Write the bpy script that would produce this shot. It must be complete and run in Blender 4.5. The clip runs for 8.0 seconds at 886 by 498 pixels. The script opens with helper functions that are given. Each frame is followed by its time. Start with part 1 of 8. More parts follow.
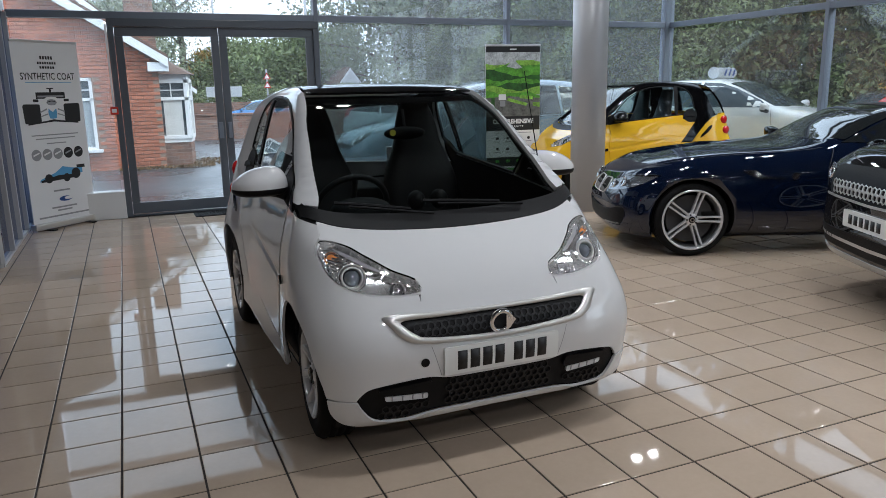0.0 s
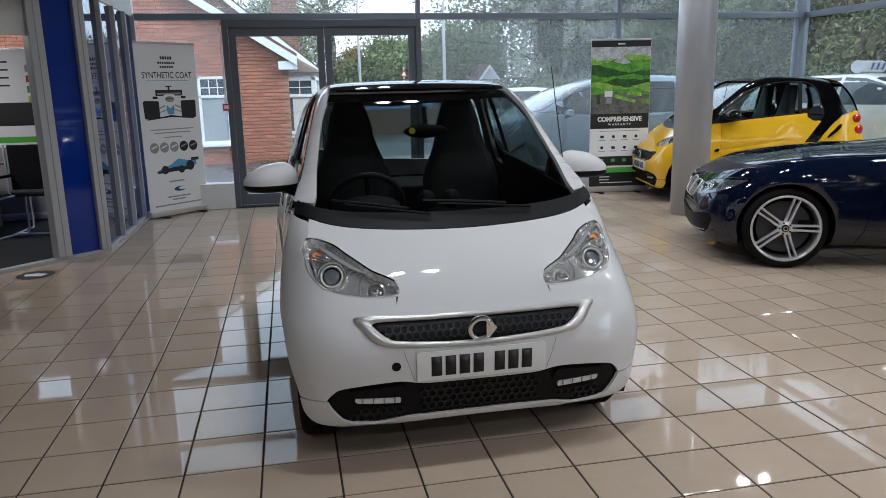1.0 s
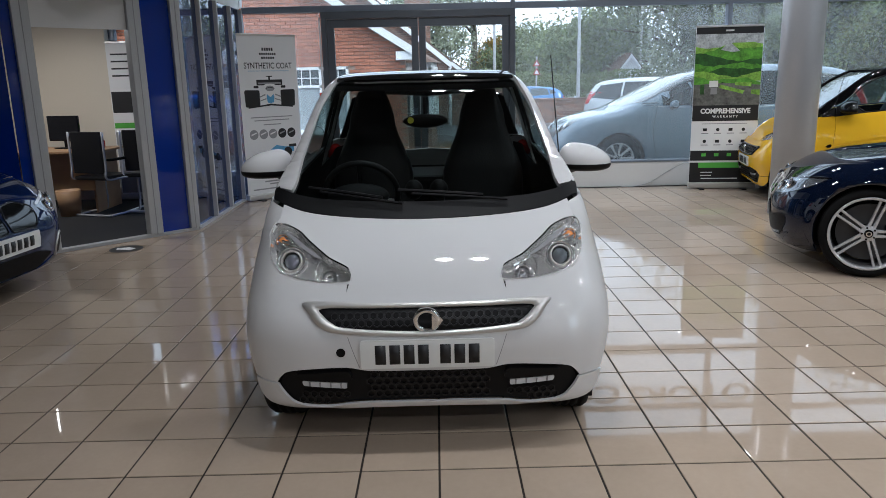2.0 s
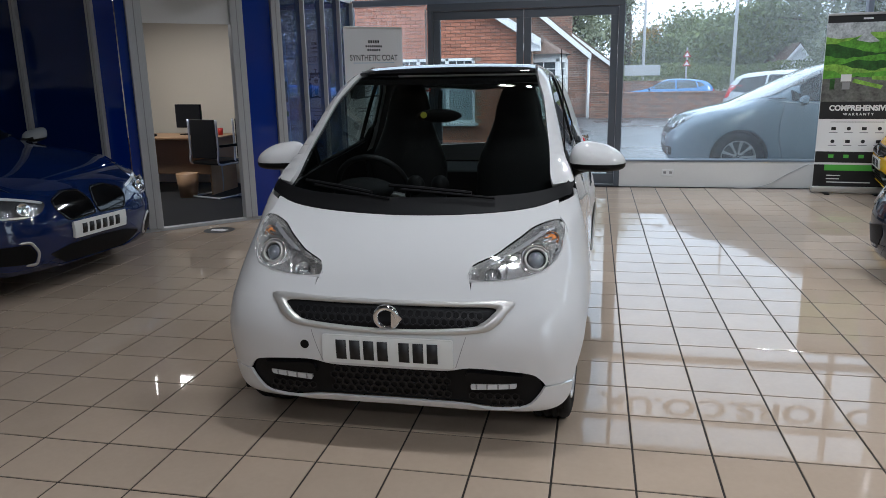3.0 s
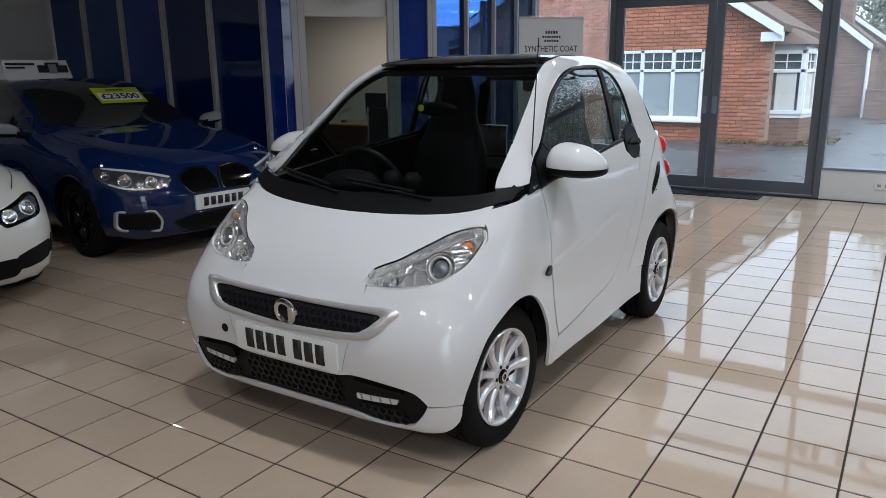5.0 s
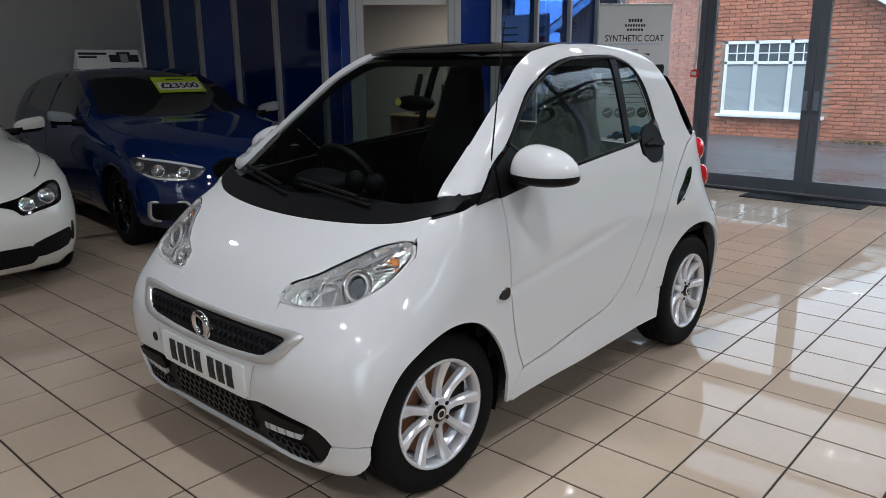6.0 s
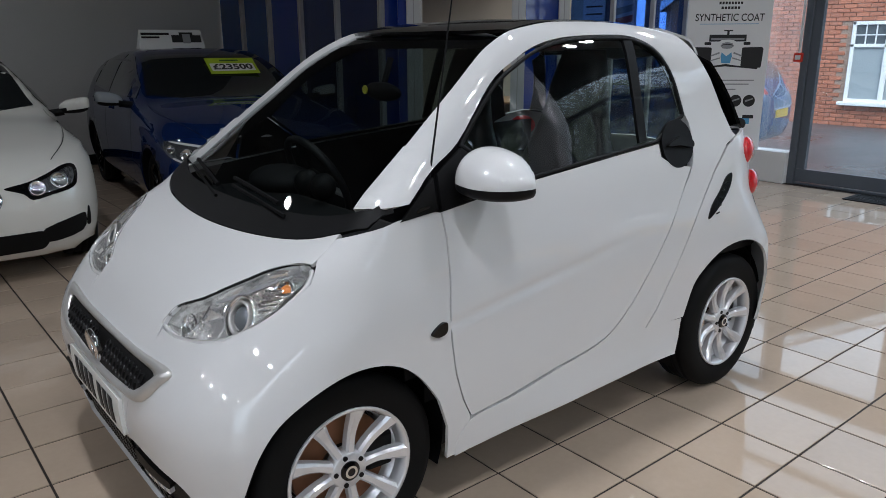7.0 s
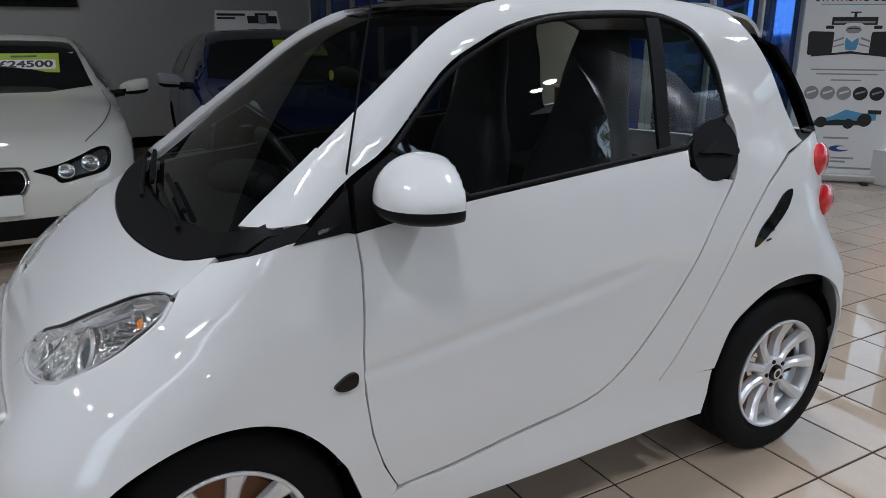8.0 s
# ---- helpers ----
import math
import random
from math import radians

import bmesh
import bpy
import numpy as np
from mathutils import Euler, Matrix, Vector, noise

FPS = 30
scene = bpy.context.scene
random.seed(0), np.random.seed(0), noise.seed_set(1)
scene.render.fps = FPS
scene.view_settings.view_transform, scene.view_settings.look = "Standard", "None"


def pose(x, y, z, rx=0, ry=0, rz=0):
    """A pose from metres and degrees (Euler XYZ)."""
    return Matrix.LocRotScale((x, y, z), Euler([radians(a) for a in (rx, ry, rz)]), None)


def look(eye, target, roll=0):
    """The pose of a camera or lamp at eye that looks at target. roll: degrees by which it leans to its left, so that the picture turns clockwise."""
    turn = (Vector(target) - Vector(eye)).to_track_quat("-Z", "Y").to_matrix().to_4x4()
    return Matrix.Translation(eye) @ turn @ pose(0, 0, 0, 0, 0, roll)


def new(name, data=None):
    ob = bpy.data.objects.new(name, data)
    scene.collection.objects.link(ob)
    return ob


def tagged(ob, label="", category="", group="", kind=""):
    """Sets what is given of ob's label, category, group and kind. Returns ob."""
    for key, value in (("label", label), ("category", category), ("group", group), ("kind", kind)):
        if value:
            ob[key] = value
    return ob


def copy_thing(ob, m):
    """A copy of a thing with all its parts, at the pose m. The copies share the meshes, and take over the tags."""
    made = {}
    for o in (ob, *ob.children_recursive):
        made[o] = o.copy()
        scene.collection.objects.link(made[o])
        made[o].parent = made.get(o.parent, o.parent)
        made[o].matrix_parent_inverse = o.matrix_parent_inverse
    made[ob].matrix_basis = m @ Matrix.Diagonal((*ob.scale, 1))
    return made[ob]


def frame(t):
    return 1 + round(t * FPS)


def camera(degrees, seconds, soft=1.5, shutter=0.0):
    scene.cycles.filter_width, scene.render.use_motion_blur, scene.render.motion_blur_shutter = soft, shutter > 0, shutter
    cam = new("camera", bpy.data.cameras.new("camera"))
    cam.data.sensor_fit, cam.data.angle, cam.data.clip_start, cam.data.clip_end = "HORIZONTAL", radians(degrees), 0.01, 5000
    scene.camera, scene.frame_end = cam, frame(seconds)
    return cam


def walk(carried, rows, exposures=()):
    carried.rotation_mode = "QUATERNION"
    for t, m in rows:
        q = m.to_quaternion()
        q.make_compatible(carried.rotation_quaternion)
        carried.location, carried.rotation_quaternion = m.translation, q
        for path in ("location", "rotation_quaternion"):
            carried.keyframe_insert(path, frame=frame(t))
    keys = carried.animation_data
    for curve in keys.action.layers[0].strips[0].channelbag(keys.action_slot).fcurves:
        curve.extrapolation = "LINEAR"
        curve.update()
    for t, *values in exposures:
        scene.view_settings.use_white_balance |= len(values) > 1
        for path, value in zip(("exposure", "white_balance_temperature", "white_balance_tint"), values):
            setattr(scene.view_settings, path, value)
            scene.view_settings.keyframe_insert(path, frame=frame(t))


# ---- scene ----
cam = camera(62.2, 8.0, soft=0.8)
PATH = [
    (0, (0.018, -0.011, 1.497), (0.779, 1.788, 1.068), -1.1),
    (0.5, (0.33, -0.075, 1.477), (0.897, 1.795, 1.048), -1.2),
    (1, (0.662, -0.115, 1.487), (1.054, 1.798, 1.057), -1.3),
    (1.5, (1.048, -0.191, 1.485), (1.262, 1.749, 1.048), -1.2),
    (2, (1.409, -0.178, 1.468), (1.418, 1.772, 1.021), -1.3),
    (3.5, (2.466, 0.038, 1.472), (1.891, 1.896, 1.006), -0.9),
    (4, (2.798, 0.154, 1.473), (2.055, 1.952, 1.008), -0.8),
    (4.5, (3.069, 0.354, 1.46), (2.171, 2.078, 0.991), -0.7),
    (6, (3.584, 1.315, 1.437), (2.288, 2.757, 0.946), -0.4),
    (6.5, (3.618, 1.698, 1.429), (2.229, 3.042, 0.914), -0.3),
    (7, (3.624, 2.055, 1.434), (2.131, 3.273, 0.899), -0.2),
    (7.5, (3.545, 2.416, 1.422), (1.964, 3.506, 0.865), -0.2),
    (8, (3.514, 2.722, 1.415), (1.852, 3.675, 0.842), 0.1),
]
walk(cam, [(t, look(eye, target, roll)) for t, eye, target, roll in PATH], [(0.0, 1.02, 5900, 10), (3.6, 0.98, 5850, 10), (5.8, 1.09, 5900, 10), (8.0, 0.99, 5800, 10)])

# ---- daylight and exposure ----
world = bpy.data.worlds.new("overcast_sky")
scene.world = world
world.use_nodes = True
_nt = world.node_tree
_sky = _nt.nodes.new("ShaderNodeTexSky")
_sky.sky_type = "NISHITA"
_sky.sun_disc = False
_sky.sun_elevation = radians(38)
_sky.sun_rotation = radians(120)
_sky.air_density = 1.0
_sky.dust_density = 4.0
_mix = _nt.nodes.new("ShaderNodeMix")
_mix.data_type = "RGBA"
_mix.inputs[0].default_value = 0.85
_mix.inputs[7].default_value = (9.0, 10.0, 11.4, 1)
_nt.links.new(_sky.outputs[0], _mix.inputs[6])
_nt.links.new(_mix.outputs[2], _nt.nodes["Background"].inputs[0])
_nt.nodes["Background"].inputs[1].default_value = 0.15

sun = new("sun", bpy.data.lights.new("sun", "SUN"))
sun.data.energy, sun.data.angle, sun.data.color = 1.4, radians(25), (1.0, 0.96, 0.9)
sun.matrix_world = look((30, -20, 30), (0, 0, 0))


# the single lamp at (-3.4, 2.4) is added to brighten the west wall
DOWNLIGHTS = [(x + d, y) for y in (-3.2, -0.4, 2.4, 5.2, 8.0) for x in (-0.9, 1.6, 4.1, 6.6) if x > 0 or y < -1 for d in (-0.15, 0.15)] + [(-3.4, 2.4)]
# place of an unseen lamp added to brighten the office wall
OFFICE_FILL_AT = (-3.3, 8.0)
for x, y in DOWNLIGHTS:
    lamp = new("downlight_lamp", bpy.data.lights.new("downlight_lamp", "AREA"))
    lamp.data.shape, lamp.data.size, lamp.data.spread = "DISK", 0.12, radians(150)
    lamp.data.energy, lamp.data.color = 5.5, (1.0, 0.985, 0.97)
    lamp.matrix_world = look((x, y, 3.87), (x, y, 0))
lamp = new("office_lamp", bpy.data.lights.new("office_lamp", "AREA"))
lamp.data.shape, lamp.data.size, lamp.data.size_y = "RECTANGLE", 0.55, 0.55
lamp.data.energy, lamp.data.color = 15.0, (1.0, 0.93, 0.84)
lamp.matrix_world = look((*OFFICE_FILL_AT, 2.40), (*OFFICE_FILL_AT, 0))


# ---- materials ----
def material(name, color, rough=0.5, metal=0.0, coat=0.0, bump=0.0, bump_scale=40.0, vary=0.0, vary_scale=3.0, fine=0.0, fine_scale=60.0,
             spec=0.5, rough_vary=0.0, by_object=0.0, alpha=1.0, emission=None, strength=0.0, transmission=0.0, ior=1.45, stretch=(1, 1, 1)):
    m = bpy.data.materials.new(name)
    m.use_nodes = True
    nt = m.node_tree
    p = nt.nodes["Principled BSDF"]
    col = (*color, 1)
    p.inputs["Base Color"].default_value = col
    p.inputs["Roughness"].default_value = rough
    p.inputs["Metallic"].default_value = metal
    p.inputs["Coat Weight"].default_value = coat
    p.inputs["Coat Roughness"].default_value = 0.03
    p.inputs["Specular IOR Level"].default_value = spec
    p.inputs["IOR"].default_value = ior
    p.inputs["Transmission Weight"].default_value = transmission
    p.inputs["Alpha"].default_value = alpha
    if emission:
        p.inputs["Emission Color"].default_value = (*emission, 1)
        p.inputs["Emission Strength"].default_value = strength
    if vary or fine or bump or rough_vary or by_object:
        tc = nt.nodes.new("ShaderNodeTexCoord")
        mp = nt.nodes.new("ShaderNodeMapping")
        mp.inputs["Scale"].default_value = stretch
        nt.links.new(tc.outputs["Object"], mp.inputs[0])
        info = nt.nodes.new("ShaderNodeObjectInfo")
        add = nt.nodes.new("ShaderNodeVectorMath")
        add.operation = "ADD"
        sc = nt.nodes.new("ShaderNodeMath")
        sc.operation, sc.inputs[1].default_value = "MULTIPLY", 37.0
        nt.links.new(info.outputs["Random"], sc.inputs[0])
        nt.links.new(mp.outputs[0], add.inputs[0])
        nt.links.new(sc.outputs[0], add.inputs[1])

        def tex(scale, detail):
            n = nt.nodes.new("ShaderNodeTexNoise")
            n.inputs["Scale"].default_value, n.inputs["Detail"].default_value = scale, detail
            nt.links.new(add.outputs[0], n.inputs["Vector"])
            return n.outputs["Fac"]

        def math_node(op, a, b):
            n = nt.nodes.new("ShaderNodeMath")
            n.operation = op
            for i, v in enumerate((a, b)):
                if isinstance(v, (int, float)):
                    n.inputs[i].default_value = v
                else:
                    nt.links.new(v, n.inputs[i])
            return n.outputs[0]
        big = tex(vary_scale, 4.0)
        small = tex(fine_scale, 3.0)
        f = math_node("ADD", math_node("MULTIPLY", math_node("SUBTRACT", big, 0.5), 2 * vary), math_node("MULTIPLY", math_node("SUBTRACT", small, 0.5), 2 * fine))
        f = math_node("ADD", f, math_node("MULTIPLY", math_node("SUBTRACT", info.outputs["Random"], 0.5), by_object))
        f = math_node("ADD", f, 1.0)
        hs = nt.nodes.new("ShaderNodeHueSaturation")
        hs.inputs["Color"].default_value = col
        nt.links.new(f, hs.inputs["Value"])
        nt.links.new(hs.outputs[0], p.inputs["Base Color"])
        if rough_vary:
            nt.links.new(math_node("ADD", math_node("MULTIPLY", math_node("SUBTRACT", big, 0.5), 2 * rough_vary), rough), p.inputs["Roughness"])
        if bump:
            b = nt.nodes.new("ShaderNodeBump")
            b.inputs["Strength"].default_value, b.inputs["Distance"].default_value = bump, 0.01
            nt.links.new(tex(bump_scale, 4.0), b.inputs["Height"])
            nt.links.new(b.outputs[0], p.inputs["Normal"])
    return m


def by_island(mat, amount):
    """A copy of a material whose brightness differs from piece to piece."""
    m = mat.copy()
    nt = m.node_tree
    geo = nt.nodes.new("ShaderNodeNewGeometry")
    for link in list(nt.links):
        if link.from_node.bl_idname == "ShaderNodeObjectInfo":
            sock = link.to_socket
            nt.links.remove(link)
            nt.links.new(geo.outputs["Random Per Island"], sock)
    return m


def glass_material(name, tint=(1, 1, 1), rough=0.0, mirror=1.0, thin=0.92, haze=0.0, f0=0.04):
    """Thin pane: lets light straight through and reflects by Fresnel."""
    m = bpy.data.materials.new(name)
    m.use_nodes = True
    nt = m.node_tree
    nt.nodes.remove(nt.nodes["Principled BSDF"])
    out = nt.nodes["Material Output"]
    tr = nt.nodes.new("ShaderNodeBsdfTransparent")
    tr.inputs[0].default_value = (tint[0] * thin, tint[1] * thin, tint[2] * thin, 1)
    gl = nt.nodes.new("ShaderNodeBsdfGlossy")
    gl.inputs["Roughness"].default_value = rough
    gl.inputs["Color"].default_value = (mirror, mirror, mirror, 1)
    fr = nt.nodes.new("ShaderNodeLayerWeight")
    fr.inputs["Blend"].default_value = 0.5
    pw = nt.nodes.new("ShaderNodeMath")
    pw.operation, pw.inputs[1].default_value = "POWER", 5.0
    nt.links.new(fr.outputs["Facing"], pw.inputs[0])
    sch = nt.nodes.new("ShaderNodeMath")
    sch.operation, sch.inputs[1].default_value, sch.inputs[2].default_value = "MULTIPLY_ADD", 1.0 - f0, f0
    nt.links.new(pw.outputs[0], sch.inputs[0])
    mx = nt.nodes.new("ShaderNodeMixShader")
    nt.links.new(sch.outputs[0], mx.inputs[0])
    nt.links.new(tr.outputs[0], mx.inputs[1])
    nt.links.new(gl.outputs[0], mx.inputs[2])
    last = mx.outputs[0]
    if haze:
        dust = nt.nodes.new("ShaderNodeBsdfTranslucent")
        dust.inputs[0].default_value = (0.8, 0.8, 0.78, 1)
        m2 = nt.nodes.new("ShaderNodeMixShader")
        m2.inputs[0].default_value = haze
        nt.links.new(last, m2.inputs[1])
        nt.links.new(dust.outputs[0], m2.inputs[2])
        last = m2.outputs[0]
    nt.links.new(last, out.inputs["Surface"])
    return m


TILE = material("glazed_beige_tile", (0.43, 0.34, 0.26), rough=0.035, spec=0.27, vary=0.07, vary_scale=5, fine=0.05, fine_scale=45, by_object=0.10, rough_vary=0.03, bump=0.006, bump_scale=5)
TILE_REST = by_island(TILE, 0.1)
GROUT = material("dark_grout", (0.022, 0.016, 0.012), rough=0.8, vary=0.3, vary_scale=3, fine=0.2)
WALL_WHITE = material("white_plaster", (0.72, 0.72, 0.71), rough=0.6, vary=0.03, vary_scale=1.2, fine=0.02, bump=0.05, bump_scale=90)
WALL_CREAM = material("cream_plaster", (0.62, 0.56, 0.46), rough=0.7, vary=0.03, vary_scale=1.0, fine=0.02, bump=0.05, bump_scale=90)
WALL_GREY = material("grey_plaster", (0.26, 0.26, 0.27), rough=0.7, vary=0.03, vary_scale=1.0, fine=0.02, bump=0.05, bump_scale=90)
# ceiling shade put into the colour: near black, for less bounce and darker reflections
CEILING = material("darkened_ceiling_plaster", (0.09, 0.09, 0.092), rough=0.8, vary=0.03, vary_scale=0.7, fine=0.02)
FRAME_DARK = material("slate_grey_aluminium", (0.10, 0.115, 0.135), rough=0.35, vary=0.08, vary_scale=3, fine=0.05)
FRAME_BLUE = material("blue_grey_aluminium", (0.19, 0.22, 0.27), rough=0.35, vary=0.08, vary_scale=3, fine=0.05)
FRAME_ALU = material("brushed_aluminium", (0.46, 0.47, 0.48), rough=0.38, metal=0.2, vary=0.12, vary_scale=6, fine=0.1, fine_scale=120, stretch=(1, 1, 0.1))
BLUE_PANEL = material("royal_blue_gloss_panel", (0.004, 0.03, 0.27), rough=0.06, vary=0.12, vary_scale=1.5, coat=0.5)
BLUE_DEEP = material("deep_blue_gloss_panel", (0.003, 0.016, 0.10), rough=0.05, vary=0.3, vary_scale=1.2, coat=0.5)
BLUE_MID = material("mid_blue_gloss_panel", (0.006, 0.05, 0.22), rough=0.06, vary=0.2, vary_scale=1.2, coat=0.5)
PANE = glass_material("window_glass", (0.97, 1.0, 0.99))
DUSTY_PANE = glass_material("dusty_window_glass", (0.97, 1.0, 0.99), haze=0.08)
DOOR_PANE = glass_material("door_glass", (0.97, 1.0, 0.99), haze=0.02)
PANE_BLUE = glass_material("blue_tinted_glass", (0.30, 0.48, 0.85), thin=0.75)
STEEL = material("satin_silver_paint", (0.50, 0.51, 0.53), rough=0.35, metal=0.25, vary=0.05, vary_scale=2, fine=0.03)
BRICK_A = material("red_brick", (0.38, 0.14, 0.08), rough=0.85, vary=0.25, vary_scale=2.0, fine=0.25, fine_scale=50, bump=0.3, bump_scale=60, by_object=0.35)
MORTAR = material("pale_mortar", (0.30, 0.21, 0.16), rough=0.9, vary=0.15, vary_scale=2, fine=0.2)
WHITE_UPVC = material("white_window_plastic", (0.78, 0.79, 0.8), rough=0.35, vary=0.03, vary_scale=4)
ROOF_TILE = material("brown_roof_tile", (0.12, 0.075, 0.055), rough=0.8, vary=0.3, vary_scale=2, fine=0.2, bump=0.4, bump_scale=18)
ASPHALT = material("wet_asphalt", (0.07, 0.072, 0.078), rough=0.32, vary=0.35, vary_scale=0.5, fine=0.3, fine_scale=80, bump=0.2, bump_scale=120, rough_vary=0.25)
BLACK_PLASTIC = material("black_textured_plastic", (0.005, 0.005, 0.0055), rough=0.5, spec=0.18, vary=0.1, vary_scale=8, fine=0.15, fine_scale=300, bump=0.08, bump_scale=500)
BLACK_GLOSS = material("gloss_black", (0.003, 0.003, 0.0035), rough=0.05)
RUBBER = material("tyre_rubber", (0.005, 0.005, 0.005), rough=0.75, spec=0.2, vary=0.15, vary_scale=8, fine=0.1, fine_scale=200)
CHROME = material("chrome", (0.75, 0.76, 0.78), rough=0.08, metal=1.0)
ALLOY = material("silver_alloy", (0.74, 0.75, 0.77), rough=0.22, metal=0.5, vary=0.05, vary_scale=20)
SILVER_TRIM = material("satin_silver_trim", (0.60, 0.59, 0.57), rough=0.3, metal=0.55)
PAPER = material("white_card", (0.74, 0.74, 0.73), rough=0.5, vary=0.02, vary_scale=3)
INK = material("black_ink", (0.015, 0.015, 0.016), rough=0.5)
INK_GREY = material("grey_ink", (0.28, 0.28, 0.29), rough=0.5)


# ---- building blocks ----
def part(name, bm, mat, parent=None, label="", smooth=False):
    """Links a bmesh as one mesh object, under a thing when parent is given."""
    bmesh.ops.recalc_face_normals(bm, faces=bm.faces)
    me = bpy.data.meshes.new(name)
    if smooth:
        for f in bm.faces:
            f.smooth = True
    bm.to_mesh(me)
    bm.free()
    for mt in (mat if isinstance(mat, (list, tuple)) else [mat]):
        me.materials.append(mt)
    ob = new(name, me)
    if parent is not None:
        ob.parent = parent
    if label:
        tagged(ob, label)
    return ob


def thing(name, label, category, at=(0, 0, 0), turn=0.0, group="", kind=""):
    ob = new(name)
    ob.matrix_world = pose(*at, 0, 0, turn)
    return tagged(ob, label, category, group, kind)


def box_into(bm, lo, hi, bevel=0.0, m=None, mi=0):
    c = [(a + b) / 2 for a, b in zip(lo, hi)]
    s = [abs(b - a) for a, b in zip(lo, hi)]
    r = bmesh.ops.create_cube(bm, size=1, matrix=Matrix.Translation(c) @ Matrix.Diagonal((*s, 1)))
    vs = r["verts"]
    fs = list({f for v in vs for f in v.link_faces})
    if bevel:
        es = list({e for v in vs for e in v.link_edges})
        r2 = bmesh.ops.bevel(bm, geom=es, offset=min(bevel, min(s) * 0.45), segments=2, profile=0.6, affect="EDGES")
        fs = [f for f in r2["faces"]] + [f for f in fs if f.is_valid]
        vs = list({v for f in fs for v in f.verts})
    if m is not None:
        bmesh.ops.transform(bm, matrix=m, verts=vs)
    for f in fs:
        f.material_index = mi
    return vs


def box(lo, hi, bevel=0.0, m=None):
    bm = bmesh.new()
    box_into(bm, lo, hi, bevel, m)
    return bm


def cyl_into(bm, p0, p1, r0, r1=None, seg=16, caps=True):
    p0, p1 = Vector(p0), Vector(p1)
    d = p1 - p0
    m = Matrix.Translation((p0 + p1) / 2) @ d.to_track_quat("Z", "Y").to_matrix().to_4x4()
    return bmesh.ops.create_cone(bm, cap_ends=caps, segments=seg, radius1=r0, radius2=r0 if r1 is None else r1, depth=d.length, matrix=m)["verts"]


def cyl(p0, p1, r0, r1=None, seg=16):
    bm = bmesh.new()
    cyl_into(bm, p0, p1, r0, r1, seg)
    return bm


def revolve(profile, seg=32, axis="Z", close=False):
    """Surface of revolution of (radius, height) pairs round an axis."""
    bm = bmesh.new()
    rings = []
    for r, h in profile:
        ring = []
        for i in range(seg):
            a = 2 * math.pi * i / seg
            c, s = r * math.cos(a), r * math.sin(a)
            ring.append(bm.verts.new({"Z": (c, s, h), "X": (h, c, s), "Y": (c, h, s)}[axis]))
        rings.append(ring)
    pairs = list(zip(rings, rings[1:])) + ([(rings[-1], rings[0])] if close else [])
    for a, b in pairs:
        for i in range(seg):
            bm.faces.new((a[i], a[(i + 1) % seg], b[(i + 1) % seg], b[i]))
    if not close:
        if profile[0][0] > 1e-6:
            bm.faces.new(rings[0][::-1])
        if profile[-1][0] > 1e-6:
            bm.faces.new(rings[-1])
    bmesh.ops.remove_doubles(bm, verts=bm.verts, dist=1e-6)
    return bm


def tube(points, r, seg=8, closed=False):
    """A round bar along a line of points."""
    bm = bmesh.new()
    pts = [Vector(p) for p in points]
    rings = []
    n = len(pts)
    up = None
    for i, p in enumerate(pts):
        a = pts[(i - 1) % n] if (closed or i) else p
        b = pts[(i + 1) % n] if (closed or i < n - 1) else p
        d = (b - a).normalized()
        if up is None:
            up = Vector((0, 0, 1)) if abs(d.z) < 0.9 else Vector((1, 0, 0))
        side = d.cross(up).normalized()
        up = side.cross(d).normalized()
        rr = r[i] if isinstance(r, (list, tuple)) else r
        rings.append([bm.verts.new(p + rr * (math.cos(t) * side + math.sin(t) * up)) for t in [2 * math.pi * k / seg for k in range(seg)]])
    for i in range(n if closed else n - 1):
        a, b = rings[i], rings[(i + 1) % n]
        for k in range(seg):
            bm.faces.new((a[k], a[(k + 1) % seg], b[(k + 1) % seg], b[k]))
    if not closed:
        bm.faces.new(rings[0][::-1])
        bm.faces.new(rings[-1])
    return bm


def structure(ob, label, category):
    return tagged(ob, label, category, kind="structure")


# ---- the showroom's shell ----
X_W, X_E, Y_S, Y_N, Z_C = -6.35, 8.2, -5.2, 9.85, 3.9
TP, TX, TY = 0.305, 1.998, 3.016

floor = structure(part("floor", box((X_W - 0.2, Y_S - 0.2, -0.2), (X_E + 0.2, Y_N + 0.12, -0.004)), GROUT),
                  "showroom floor of glossy beige square tiles with dark joints", "floor")

ceiling = structure(part("ceiling", box((X_W - 0.2, Y_S - 0.2, Z_C), (X_E + 0.3, Y_N + 0.3, Z_C + 0.25)), CEILING), "plain showroom ceiling, darkened to keep the room dim", "ceiling")
wall_west = structure(part("wall_west", box((X_W - 0.2, Y_S - 0.2, 0), (X_W, Y_N + 0.2, Z_C)), WALL_WHITE), "plain white plastered side wall", "wall")
structure(part("baseboard", box((X_W, Y_S, 0), (X_W + 0.018, 6.2, 0.12), 0.004), BLACK_PLASTIC), "black skirting board along the white wall", "baseboard")
# south side: unseen plain wall added behind the viewer, grey to dim reflections
south = structure(part("wall_south", box((X_W, Y_S - 0.2, 0), (X_E, Y_S, Z_C)), WALL_GREY), "plain grey wall added behind the viewer, unseen", "wall")


def bars(parent, specs, mat, names=None):
    for i, (lo, hi) in enumerate(specs):
        part(names[i] if names else "mullion", box(lo, hi, 0.006), mat, parent)


